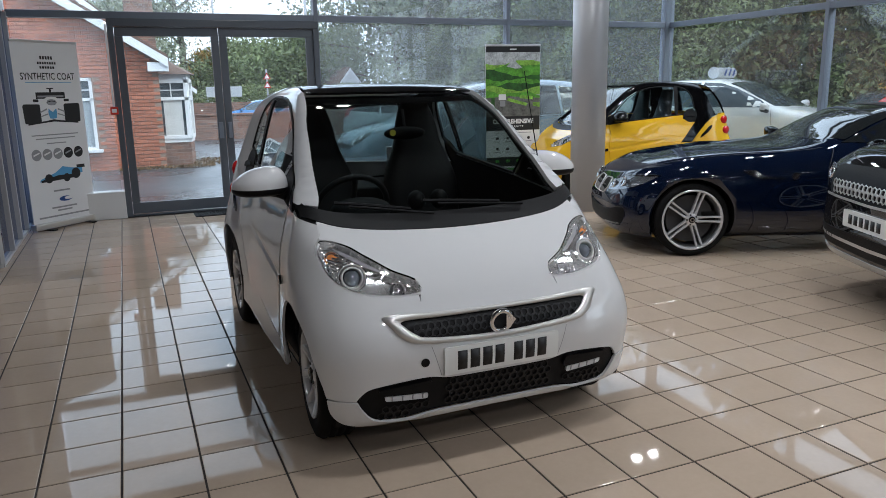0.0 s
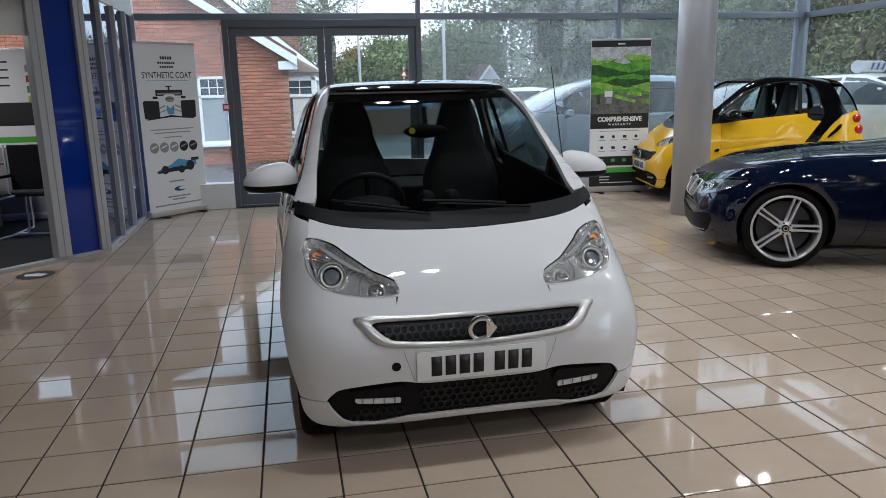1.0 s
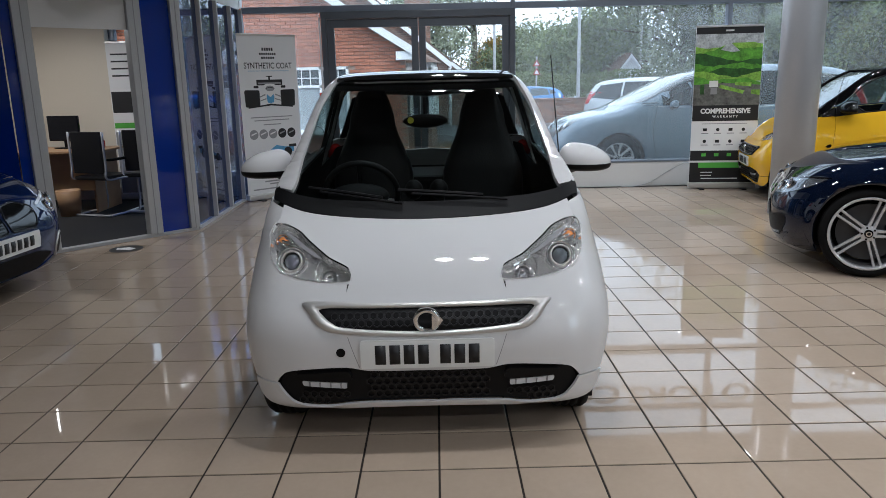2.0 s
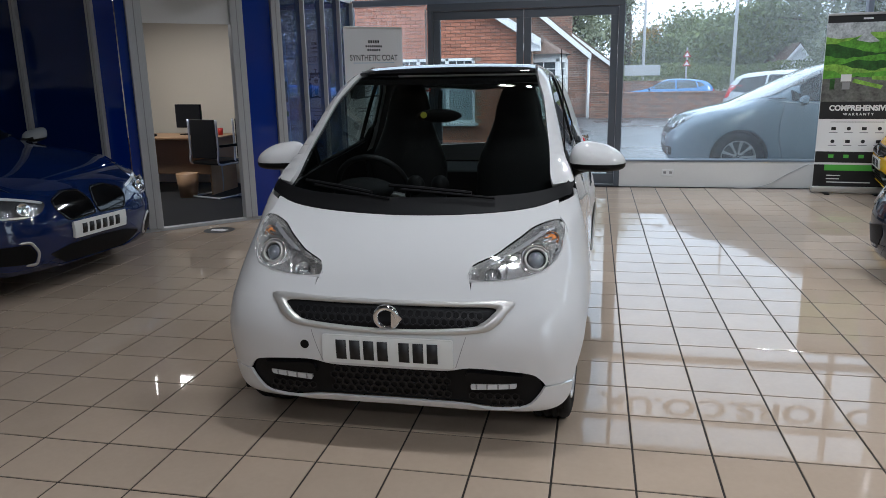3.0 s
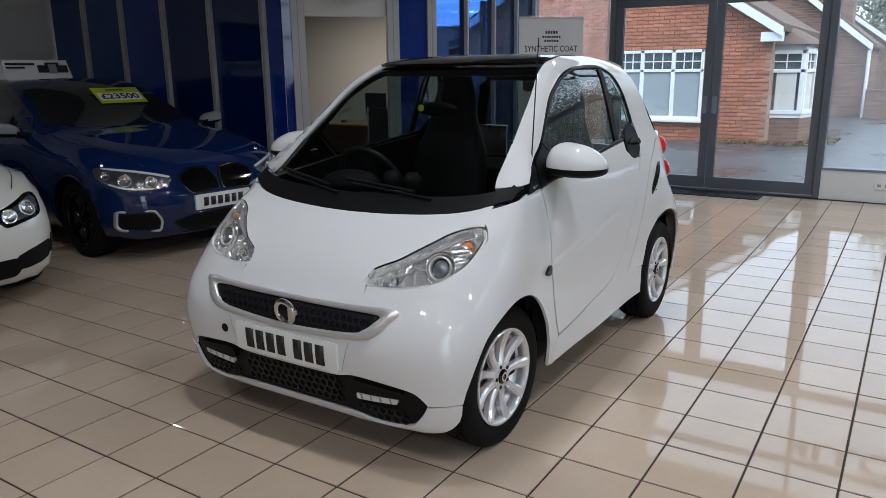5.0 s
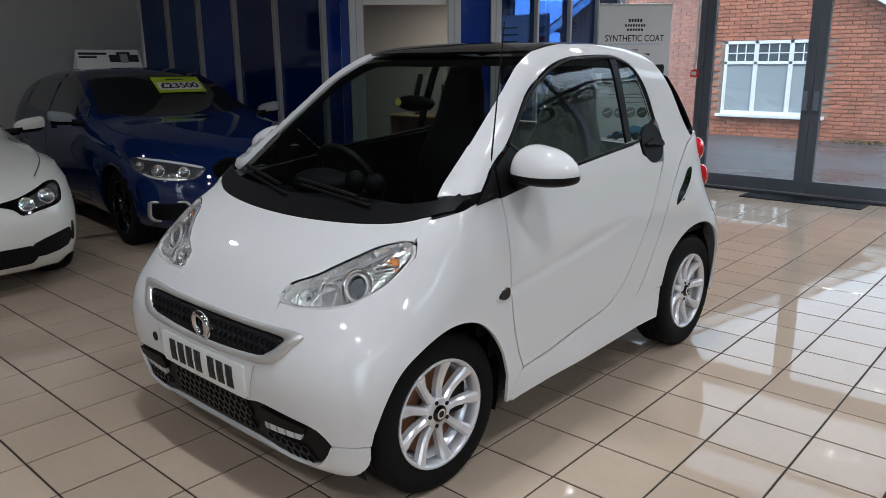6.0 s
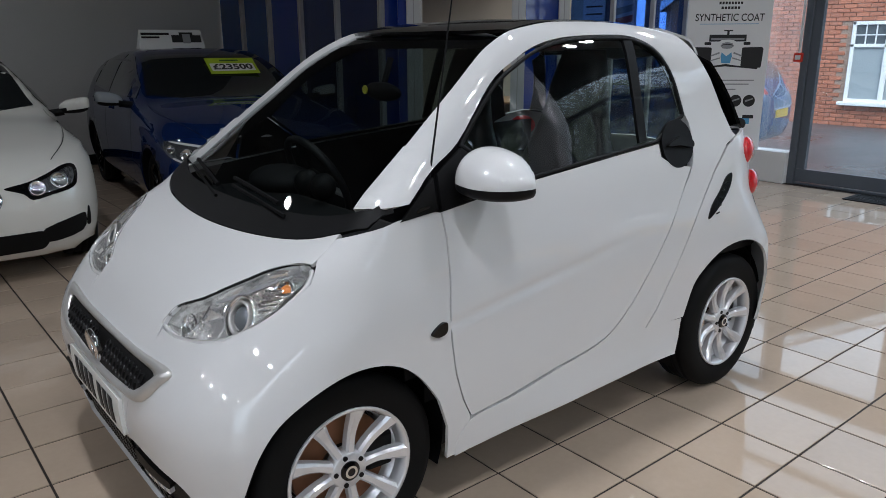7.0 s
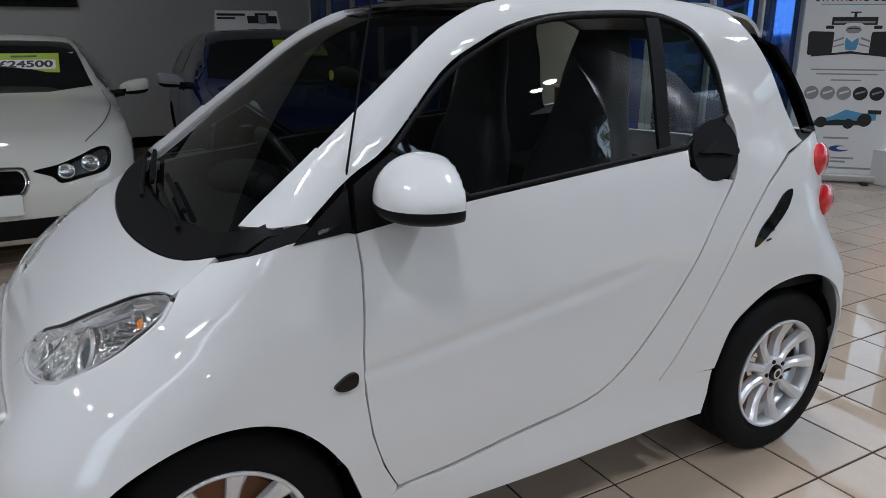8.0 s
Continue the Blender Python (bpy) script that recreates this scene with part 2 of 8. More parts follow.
# north side: glazed wall with the double door
MULL_N = (2.44, 5.28, 8.14)
sill_n = structure(part("wall_north_upstand", box((2.46, Y_N - 0.05, 0), (X_E, Y_N + 0.1, 0.33), 0.006), WALL_WHITE), "low white wall under the window", "wall")
structure(part("wall_north_upstand_short", box((-1.1, Y_N - 0.12, 0), (-0.07, Y_N + 0.1, 0.33), 0.006), WALL_WHITE), "low white wall beside the door", "wall")
win_n = structure(part("window_north", box((2.46, Y_N - 0.06, 0.33), (X_E, Y_N + 0.11, 0.355), 0.004), FRAME_BLUE), "tall shopfront window in blue-grey aluminium frames", "window")
bars(win_n, [((x - 0.028, Y_N - 0.03, 0.355), (x + 0.028, Y_N + 0.09, Z_C)) for x in MULL_N], FRAME_BLUE)
bars(win_n, [((-1.1, Y_N - 0.02, 2.37), (X_E, Y_N + 0.08, 2.45)), ((-1.1, Y_N - 0.02, 3.3), (X_E, Y_N + 0.08, 3.36))], FRAME_BLUE, ["transom", "transom"])
for a, b in ((2.468, 5.252), (5.308, 8.112)):
    for z0, z1 in ((0.355, 2.37), (2.45, 3.3), (3.36, Z_C)):
        part("pane", box((a, Y_N + 0.03, z0), (b, Y_N + 0.038, z1)), DUSTY_PANE, win_n)
for z0, z1 in ((2.45, 3.3), (3.36, Z_C)):
    part("pane", box((-1.08, Y_N + 0.03, z0), (2.412, Y_N + 0.038, z1)), DUSTY_PANE, win_n)
part("pane", box((-1.08, Y_N + 0.03, 0.33), (-0.1, Y_N + 0.038, 2.37)), DUSTY_PANE, win_n)

door_n = structure(part("door_1", box((-0.07, Y_N - 0.05, 2.28), (2.46, Y_N + 0.1, 2.37), 0.006), FRAME_DARK), "closed glazed double door in slate-grey aluminium", "door")
bars(door_n, [((-0.07, Y_N - 0.05, 0), (0.0, Y_N + 0.1, 2.28)), ((2.39, Y_N - 0.05, 0), (2.46, Y_N + 0.1, 2.28)), ((0.0, Y_N - 0.04, 0), (2.39, Y_N + 0.09, 0.022))],
     FRAME_DARK, ["jamb", "jamb", "threshold"])
for x0, x1, hx in ((0.004, 1.193, 1.14), (1.201, 2.386, 1.25)):
    leaf = part("door_leaf", box((x0, Y_N - 0.02, 0.03), (x1, Y_N + 0.04, 0.165), 0.004), FRAME_DARK, door_n)
    for lo, hi in (((x0, Y_N - 0.02, 0.165), (x0 + 0.09, Y_N + 0.04, 2.17)), ((x1 - 0.09, Y_N - 0.02, 0.165), (x1, Y_N + 0.04, 2.17)),
                   ((x0, Y_N - 0.02, 2.17), (x1, Y_N + 0.04, 2.275))):
        part("rail" if lo[2] > 2 else "stile", box(lo, hi, 0.004), FRAME_DARK, leaf)
    part("pane", box((x0 + 0.09, Y_N + 0.005, 0.165), (x1 - 0.09, Y_N + 0.013, 2.17)), DOOR_PANE, leaf)
    part("latch", box((hx - 0.025, Y_N - 0.055, 0.92), (hx + 0.025, Y_N - 0.02, 1.12), 0.006), FRAME_BLUE, leaf)

# east side: the same glazing, running towards the viewer
structure(part("wall_east_upstand", box((X_E, Y_S, 0), (X_E + 0.15, Y_N + 0.1, 0.33), 0.006), WALL_WHITE), "low white wall under the side window", "wall")
win_e = structure(part("window_east", box((X_E - 0.01, Y_S, 0.33), (X_E + 0.16, Y_N + 0.1, 0.355), 0.004), FRAME_BLUE), "tall side window in blue-grey aluminium frames", "window")
MULL_E = (9.9, 6.9, 3.95, 1.0, -1.95, -4.9)
bars(win_e, [((X_E, y - 0.03, 0.355), (X_E + 0.12, y + 0.03, Z_C)) for y in MULL_E], FRAME_BLUE)
bars(win_e, [((X_E + 0.01, Y_S, 2.37), (X_E + 0.11, Y_N, 2.45)), ((X_E + 0.01, Y_S, 3.3), (X_E + 0.11, Y_N, 3.36))], FRAME_BLUE, ["transom", "transom"])
for a, b in zip(MULL_E[1:], MULL_E):
    for z0, z1 in ((0.355, 2.37), (2.45, 3.3), (3.36, Z_C)):
        part("pane", box((X_E + 0.05, a + 0.03, z0), (X_E + 0.058, b - 0.03, z1)), DOOR_PANE, win_e)

# round steel column
column = structure(part("column", cyl((5.15, 7.55, 0), (5.15, 7.55, Z_C), 0.205, seg=48), STEEL, smooth=False), "round silver-painted steel column", "column")
for f in column.data.polygons:
    f.use_smooth = abs(f.normal.z) < 0.5

# ---- the office partition: blue bays, a doorway on the splay, clear glass ----
PY = 6.3
office = structure(part("partition_head", box((X_W, PY, 2.42), (-2.24, PY + 0.1, Z_C)), WALL_WHITE), "white bulkhead over the blue partition", "wall")


def along(p, q):
    """Pose whose x axis runs from p to q on the floor."""
    return pose(p[0], p[1], 0, 0, 0, math.degrees(math.atan2(q[1] - p[1], q[0] - p[0])))


def partition(name, p, q, posts, bays, label, head=2.42):
    m = along(p, q)
    length = math.hypot(q[0] - p[0], q[1] - p[1])
    base = structure(part(name, box((0, -0.02, 0), (length, 0.06, 0.03), 0.003, m), FRAME_ALU), label, "partition")
    for s, w in posts:
        post = part("post", box((s - w / 2, -0.035, 0.03), (s + w / 2, 0.075, head), 0.008, m), FRAME_ALU, base)
        if w > 0.055:
            part("groove", box((s - 0.004, -0.037, 0.03), (s + 0.004, -0.034, head), 0, m), INK_GREY, post)
    for s0, s1, mat, z0, z1 in bays:
        part("panel", box((s0, 0.012, z0), (s1, 0.022, z1), 0, m), mat, base)
    return base


XS = (-2.5, -3.3, -4.08, -4.85, -5.6)
PA, PB = (X_W, PY), (-2.24, PY)
posts = [(x - X_W, 0.06) for x in XS]
edges = sorted([0.0] + [x - X_W for x in XS] + [PB[0] - X_W])
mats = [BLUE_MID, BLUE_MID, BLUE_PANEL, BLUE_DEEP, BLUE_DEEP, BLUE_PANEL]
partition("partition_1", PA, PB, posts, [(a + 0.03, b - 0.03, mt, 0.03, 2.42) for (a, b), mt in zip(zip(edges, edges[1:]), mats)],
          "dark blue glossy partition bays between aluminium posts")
DA, DB = (-2.24, 6.3), (-1.12, 7.42)
DL = math.hypot(1.12, 1.12)
partition("partition_2", DA, DB, [(0.155, 0.14), (1.13, 0.13), (DL - 0.04, 0.10)],
          [(0.0, 0.085, BLUE_PANEL, 0.03, 2.42), (1.195, DL - 0.09, BLUE_PANEL, 0.03, 2.42), (0.225, 1.065, WALL_WHITE, 2.0, 2.42)],
          "splayed partition with an open office doorway and blue panels")
structure(part("partition_head_splay", box((0, 0, 2.42), (DL, 0.1, Z_C), 0, along(DA, DB)), WALL_WHITE), "white bulkhead over the splayed partition", "wall")
BA, BB = (-1.12, 7.42), (-1.12, 9.82)
partition("partition_3", BA, BB, [(0.63, 0.035), (1.27, 0.035), (1.86, 0.035), (2.38, 0.04)],
          [(0.06, 0.612, PANE_BLUE, 0.03, 2.42), (0.648, 1.252, PANE_BLUE, 0.03, 2.42), (1.288, 1.842, PANE_BLUE, 0.03, 2.42), (1.878, 2.36, PANE_BLUE, 0.03, 2.42)],
          "blue-tinted glass partition with slim aluminium posts")
structure(part("partition_head_glass", box((0, 0, 2.42), (2.4, 0.1, Z_C), 0, along(BA, BB)), WALL_WHITE), "white bulkhead over the glass partition", "wall")


# ---- car bodies: a smooth solid from a few section curves ----
def curve(pts):
    """Smooth curve through (u, v) pairs, flat slopes at turning points; vectorised."""
    u = np.array([p[0] for p in pts], float)
    v = np.array([p[1] for p in pts], float)
    h, d = np.diff(u), np.diff(v) / np.diff(u)
    s = np.zeros(len(u))
    s[0], s[-1] = d[0], d[-1]
    for i in range(1, len(u) - 1):
        if d[i - 1] * d[i] > 0:
            w1, w2 = 2 * h[i] + h[i - 1], h[i] + 2 * h[i - 1]
            s[i] = (w1 + w2) / (w1 / d[i - 1] + w2 / d[i])

    def exact(x):
        i = np.clip(np.searchsorted(u, x) - 1, 0, len(h) - 1)
        t = (x - u[i]) / h[i]
        return (v[i] * (1 + 2 * t) * (1 - t) ** 2 + h[i] * s[i] * t * (1 - t) ** 2 + v[i + 1] * t * t * (3 - 2 * t) + h[i] * s[i + 1] * t * t * (t - 1))
    grid = np.linspace(u[0], u[-1], 1600)
    values = exact(grid)
    return lambda x: np.interp(x, grid, values)


def smax(a, b, k):
    h = np.maximum(k - np.abs(a - b), 0) / k
    return np.maximum(a, b) + h * h * k / 4


class Shape:
    """A car body; x to its left, front at -y, z up. top: height along the middle; wide: half width by height;
    plan: width factor along y; nose, tail: end of the body by height, rounded in plan; crown: fall of the top to the sides along y."""

    def __init__(self, top, wide, plan, nose, tail, crown, nose_round=(((0, 1.6), (1, 1.6)), 5), tail_round=(((0, 1.2), (1, 1.2)), 5), bottom=0.2, edge=((-9, 0.12), (9, 0.12)), k_end=0.14, belly=0.05):
        self.top, self.wide, self.plan, self.nose, self.tail, self.crown = [curve(c) for c in (top, wide, plan, nose, tail, crown)]
        self.nr, self.tr = (curve(nose_round[0]), nose_round[1]), (curve(tail_round[0]), tail_round[1])
        self.bottom, self.edge, self.k_end, self.belly = bottom, curve(edge), k_end, belly

    def f(self, p):
        x, y, z = np.abs(p[..., 0]), p[..., 1], p[..., 2]
        side = x - self.wide(z) * self.plan(y)
        top = (z - self.top(y) + self.crown(y) * x * x) * 0.85
        front = (self.nose(z) + self.nr[0](z) * x ** self.nr[1] - y) * 0.8
        rear = (y - self.tail(z) + self.tr[0](z) * x ** self.tr[1]) * 0.8
        d = smax(side, top, self.edge(y))
        d = smax(d, front, self.k_end)
        d = smax(d, rear, self.k_end)
        return smax(d, self.bottom - z, self.belly)

    def cast(self, origin, way, far=1.6, steps=60):
        """First entry into the body along rays that start outside. Arrays (n, 3)."""
        o, w = np.asarray(origin, float), np.asarray(way, float)
        lo = np.zeros(len(o))
        hi = np.full(len(o), far)
        hit = np.zeros(len(o), bool)
        prev = np.zeros(len(o))
        for i in range(1, steps + 1):
            t = np.full(len(o), far * i / steps)
            inside = (self.f(o + w * t[:, None]) < 0) & ~hit
            lo[inside], hi[inside] = prev[inside], t[inside]
            hit |= inside
            prev = t
        for _ in range(17):
            mid = (lo + hi) / 2
            inside = self.f(o + w * mid[:, None]) < 0
            hi = np.where(inside, mid, hi)
            lo = np.where(inside, lo, mid)
        return o + w * hi[:, None], hit

    def normal(self, p, e=0.004):
        g = np.stack([self.f(p + e * np.eye(3)[i]) - self.f(p - e * np.eye(3)[i]) for i in range(3)], -1)
        return g / np.linalg.norm(g, axis=-1, keepdims=True)

    def loft(self, stations=90, around=72, z0=0.5, inset=0.0):
        """The whole body as one closed mesh."""
        y0, y1 = self.end(z0)
        a = (1 - np.cos(np.linspace(0.03, math.pi - 0.03, stations))) / 2
        bm = bmesh.new()
        ys = y0 + (y1 - y0) * a
        ang = np.linspace(0, 2 * math.pi, around, endpoint=False)
        w = np.tile(np.stack([np.sin(ang), 0 * ang, np.cos(ang)], -1), (stations, 1))
        o = np.stack([0 * w[:, 0], np.repeat(ys, around), 0 * w[:, 0] + z0], -1) + w * 2.2
        p, _ = self.cast(o, -w, far=2.2, steps=60)
        if inset:
            p = p - inset * self.normal(p)
        vs = [bm.verts.new(q) for q in p]
        rings = [vs[i * around:(i + 1) * around] for i in range(stations)]
        for r, s in zip(rings, rings[1:]):
            for i in range(around):
                bm.faces.new((r[i], r[(i + 1) % around], s[(i + 1) % around], s[i]))
        bm.faces.new(rings[0][::-1])
        bm.faces.new(rings[-1])
        return bm

    def end(self, z):
        ys = np.linspace(-3, 3, 3001)
        p = np.stack([0 * ys, ys, 0 * ys + z], -1)
        ins = ys[self.f(p) < 0]
        return ins[0], ins[-1]


def rounded(pts, n=6, closed=True):
    """A smooth outline through corner points (Catmull-Rom)."""
    p = [np.array(q, float) for q in pts]
    m = len(p)
    out = []
    for i in range(m if closed else m - 1):
        a, b, c, d = (p[(i + k) % m] if closed else p[min(max(i + k, 0), m - 1)] for k in (-1, 0, 1, 2))
        for j in range(n):
            t = j / n
            out.append(0.5 * (2 * b + (c - a) * t + (2 * a - 5 * b + 4 * c - d) * t * t + (3 * b - a - 3 * c + d) * t ** 3))
    if not closed:
        out.append(p[-1])
    return [tuple(q) for q in out]


def corners(pts, r=0.03, n=5):
    """A polygon with its corners rounded to about r."""
    p = [np.array(q, float) for q in pts]
    out = []
    for i in range(len(p)):
        a, b, c = p[i - 1], p[i], p[(i + 1) % len(p)]
        u, v = a - b, c - b
        lu, lv = np.linalg.norm(u), np.linalg.norm(v)
        k = min(r, lu * 0.45, lv * 0.45)
        s, e = b + u / lu * k, b + v / lv * k
        for j in range(n + 1):
            t = j / n
            out.append(tuple((1 - t) ** 2 * s + 2 * t * (1 - t) * b + t * t * e))
    return out


def inset(pts, d):
    """The outline drawn in by d (out when negative)."""
    p = [np.array(q, float) for q in pts]
    n = len(p)
    area = sum(p[i][0] * p[(i + 1) % n][1] - p[(i + 1) % n][0] * p[i][1] for i in range(n))
    sg = 1 if area > 0 else -1
    out = []
    for i in range(n):
        a, b = p[i] - p[i - 1], p[(i + 1) % n] - p[i]
        na = sg * np.array([-a[1], a[0]]) / max(np.linalg.norm(a), 1e-9)
        nb = sg * np.array([-b[1], b[0]]) / max(np.linalg.norm(b), 1e-9)
        m = na + nb
        k = max(float(m @ m), 0.6)
        out.append(tuple(p[i] + 2 * d * m / k))
    return out


def dense(pts, step):
    """The outline with extra points on its long edges."""
    out = []
    for i, a in enumerate(pts):
        b = pts[(i + 1) % len(pts)]
        n = max(1, int(math.hypot(b[0] - a[0], b[1] - a[1]) / step))
        out += [(a[0] + (b[0] - a[0]) * k / n, a[1] + (b[1] - a[1]) * k / n) for k in range(n)]
    return out


def mirrored(half, top_first=True):
    """A closed outline from its half at u >= 0, whose first and last points lie on the middle line."""
    return list(half) + [(-u, v) for u, v in reversed(half) if abs(u) > 1e-9]


def ring(shape, outer, inner, how, lift=0.0, thick=0.01, raised=0.0):
    """A band of the body between two outlines with the same number of points."""
    po, pi = project(shape, outer, how), project(shape, inner, how)
    no, ni = shape.normal(po), shape.normal(pi)
    bm = bmesh.new()
    mid_u = [((a[0] + b[0]) / 2, (a[1] + b[1]) / 2) for a, b in zip(outer, inner)]
    pm = project(shape, mid_u, how)
    nm = shape.normal(pm)
    rows = [po - no * thick, po + no * lift, pm + nm * (lift + raised), pi + ni * lift, pi - ni * thick]
    vs = [[bm.verts.new(q) for q in r] for r in rows]
    n = len(outer)
    for a, b in zip(vs, vs[1:]):
        for i in range(n):
            bm.faces.new((a[i], a[(i + 1) % n], b[(i + 1) % n], b[i]))
    for f in bm.faces:
        f.smooth = True
    bmesh.ops.recalc_face_normals(bm, faces=bm.faces)
    return bm


def flat_grid(outline, step, holes=()):
    """Bmesh of a plane outline (u, v, 0), cut by a grid of lines, with holes removed."""
    bm = bmesh.new()
    bm.faces.new([bm.verts.new((u, v, 0)) for u, v in outline])
    us, vs = [p[0] for p in outline], [p[1] for p in outline]
    for k, (lo, hi) in enumerate(((min(us), max(us)), (min(vs), max(vs)))):
        st = step[k] if isinstance(step, (list, tuple)) else step
        n = max(1, int(math.ceil((hi - lo) / st)))
        for i in range(1, n):
            at = lo + (hi - lo) * i / n
            bmesh.ops.bisect_plane(bm, geom=bm.verts[:] + bm.edges[:] + bm.faces[:], dist=1e-5, plane_co=(at, 0, 0) if k == 0 else (0, at, 0),
                                   plane_no=(1, 0, 0) if k == 0 else (0, 1, 0))
    return bm


def project(shape, uv, how):
    """(u, v) pairs onto the body. how: 'side' u=y v=z; 'right' the same on the other side; 'front' u=x v=z; 'rear'; 'top' u=x v=y;
    ('round', y0, s): u = degrees round the upright line at y0 from straight ahead to side s, v = z; ('back', y0, s) the same from behind."""
    uv = np.asarray(uv, float)
    u, v, o = uv[:, 0], uv[:, 1], np.zeros(len(uv))
    if how in ("side", "right"):
        s = 1 if how == "side" else -1
        org, way = np.stack([o + 1.5 * s, u, v], -1), np.stack([o - s, o, o], -1)
    elif how in ("front", "rear"):
        s = -1 if how == "front" else 1
        org, way = np.stack([u, o + 2.9 * s, v], -1), np.stack([o, o - s, o], -1)
    elif how[0] == "arc":
        _, z0, s = how
        a = np.radians(v)
        way = np.stack([-s * np.cos(a), o, -np.sin(a)], -1)
        org = np.stack([o, u, o + z0], -1) - way * 1.6
    elif how == "top":
        org, way = np.stack([u, v, o + 2.2], -1), np.stack([o, o, o - 1], -1)
    else:
        kind, y0, s = how
        a = np.radians(u)
        way = np.stack([-s * np.sin(a), (1 if kind == "round" else -1) * np.cos(a), o], -1)
        org = np.stack([o, o + y0, v], -1) - way * 1.6
    p, hit = shape.cast(org, way, far=2.2 if how == "top" else (2.9 if how in ("front", "rear") else 1.6), steps=56)
    return p


def patch(shape, outline, how, lift=0.0, thick=0.012, step=0.05, roll=0.004, recess=None):
    """A panel of the body: an outline laid on it, lifted, given thickness and a crisp edge when roll is set."""
    bm = flat_grid(outline, step)
    bm.verts.ensure_lookup_table()
    uv = [(v.co.x, v.co.y) for v in bm.verts]
    p = project(shape, uv, how)
    nrm = shape.normal(p)
    p = p + nrm * (np.array([lift(*q) for q in uv])[:, None] if callable(lift) else lift)
    for v, q in zip(bm.verts, p):
        v.co = q
    nmap = {v: Vector(n) for v, n in zip(bm.verts, nrm)}
    bm.normal_update()
    c = sum((f.normal.dot(nmap[f.verts[0]]) for f in bm.faces), 0.0)
    if c < 0:
        bmesh.ops.reverse_faces(bm, faces=bm.faces)
    if roll:
        for e in bm.edges:
            if e.is_boundary:
                e.smooth = False
    bm.verts.ensure_lookup_table()
    edge = [e for e in bm.edges if e.is_boundary]
    if thick:
        r = bmesh.ops.extrude_edge_only(bm, edges=edge)
        ends = [g for g in r["geom"] if isinstance(g, bmesh.types.BMVert)]
        for v, n in zip(ends, shape.normal(np.array([v.co for v in ends]))):
            v.co -= Vector(n) * thick
    for f in bm.faces:
        f.smooth = True
    return bm


def piece(name, bm, mat, parent, label=""):
    """Links a panel as it stands, keeping its facing."""
    me = bpy.data.meshes.new(name)
    bm.to_mesh(me)
    bm.free()
    for mt in (mat if isinstance(mat, (list, tuple)) else [mat]):
        me.materials.append(mt)
    ob = new(name, me)
    ob.parent = parent
    if label:
        tagged(ob, label)
    return ob


COMPACT = Shape(
    top=[(-1.40, 0.56), (-1.33, 0.63), (-1.28, 0.69), (-1.2, 0.762), (-1.1, 0.832), (-1.0, 0.888), (-0.92, 0.935), (-0.8, 1.03), (-0.5, 1.262), (-0.25, 1.44), (-0.1, 1.5),
         (0.1, 1.528), (0.35, 1.53), (0.6, 1.52), (0.85, 1.485), (1.0, 1.44), (1.06, 1.39), (1.2, 1.08), (1.26, 0.9), (1.4, 0.6)],
    wide=[(0.1, 0.715), (0.2, 0.748), (0.3, 0.76), (0.45, 0.766), (0.6, 0.76), (0.75, 0.747), (0.9, 0.713), (1.0, 0.685), (1.1, 0.65), (1.25, 0.605), (1.4, 0.555), (1.55, 0.49)],
    plan=[(-1.4, 1.0), (-1.15, 1.012), (-0.92, 1.015), (-0.5, 0.985), (0.3, 0.985), (0.6, 1.0), (0.92, 1.042), (1.15, 1.05), (1.3, 1.04)],
    nose=[(0.1, -1.31), (0.2, -1.345), (0.32, -1.372), (0.45, -1.388), (0.56, -1.385), (0.65, -1.35), (0.9, -1.2)],
    tail=[(0.1, 1.25), (0.3, 1.295), (0.5, 1.312), (0.65, 1.312), (0.8, 1.28), (1.0, 1.25), (1.2, 1.175), (1.4, 1.06), (1.55, 1.0)],
    crown=[(-1.4, 0.0), (-0.95, 0.02), (-0.75, 0.05), (-0.2, 0.06), (0.3, 0.05), (1.0, 0.1)],
    edge=[(-1.4, 0.14), (-0.95, 0.14), (-0.75, 0.05), (-0.2, 0.05), (0.1, 0.08), (1.0, 0.1)], bottom=0.165,
    nose_round=(((0.2, 0.9), (0.45, 0.82), (0.62, 1.25), (0.8, 1.9)), 6), tail_round=(((0.2, 0.42), (0.45, 0.38), (0.6, 0.42), (0.72, 0.85), (0.9, 1.35), (1.2, 1.5)), 6), k_end=0.1)


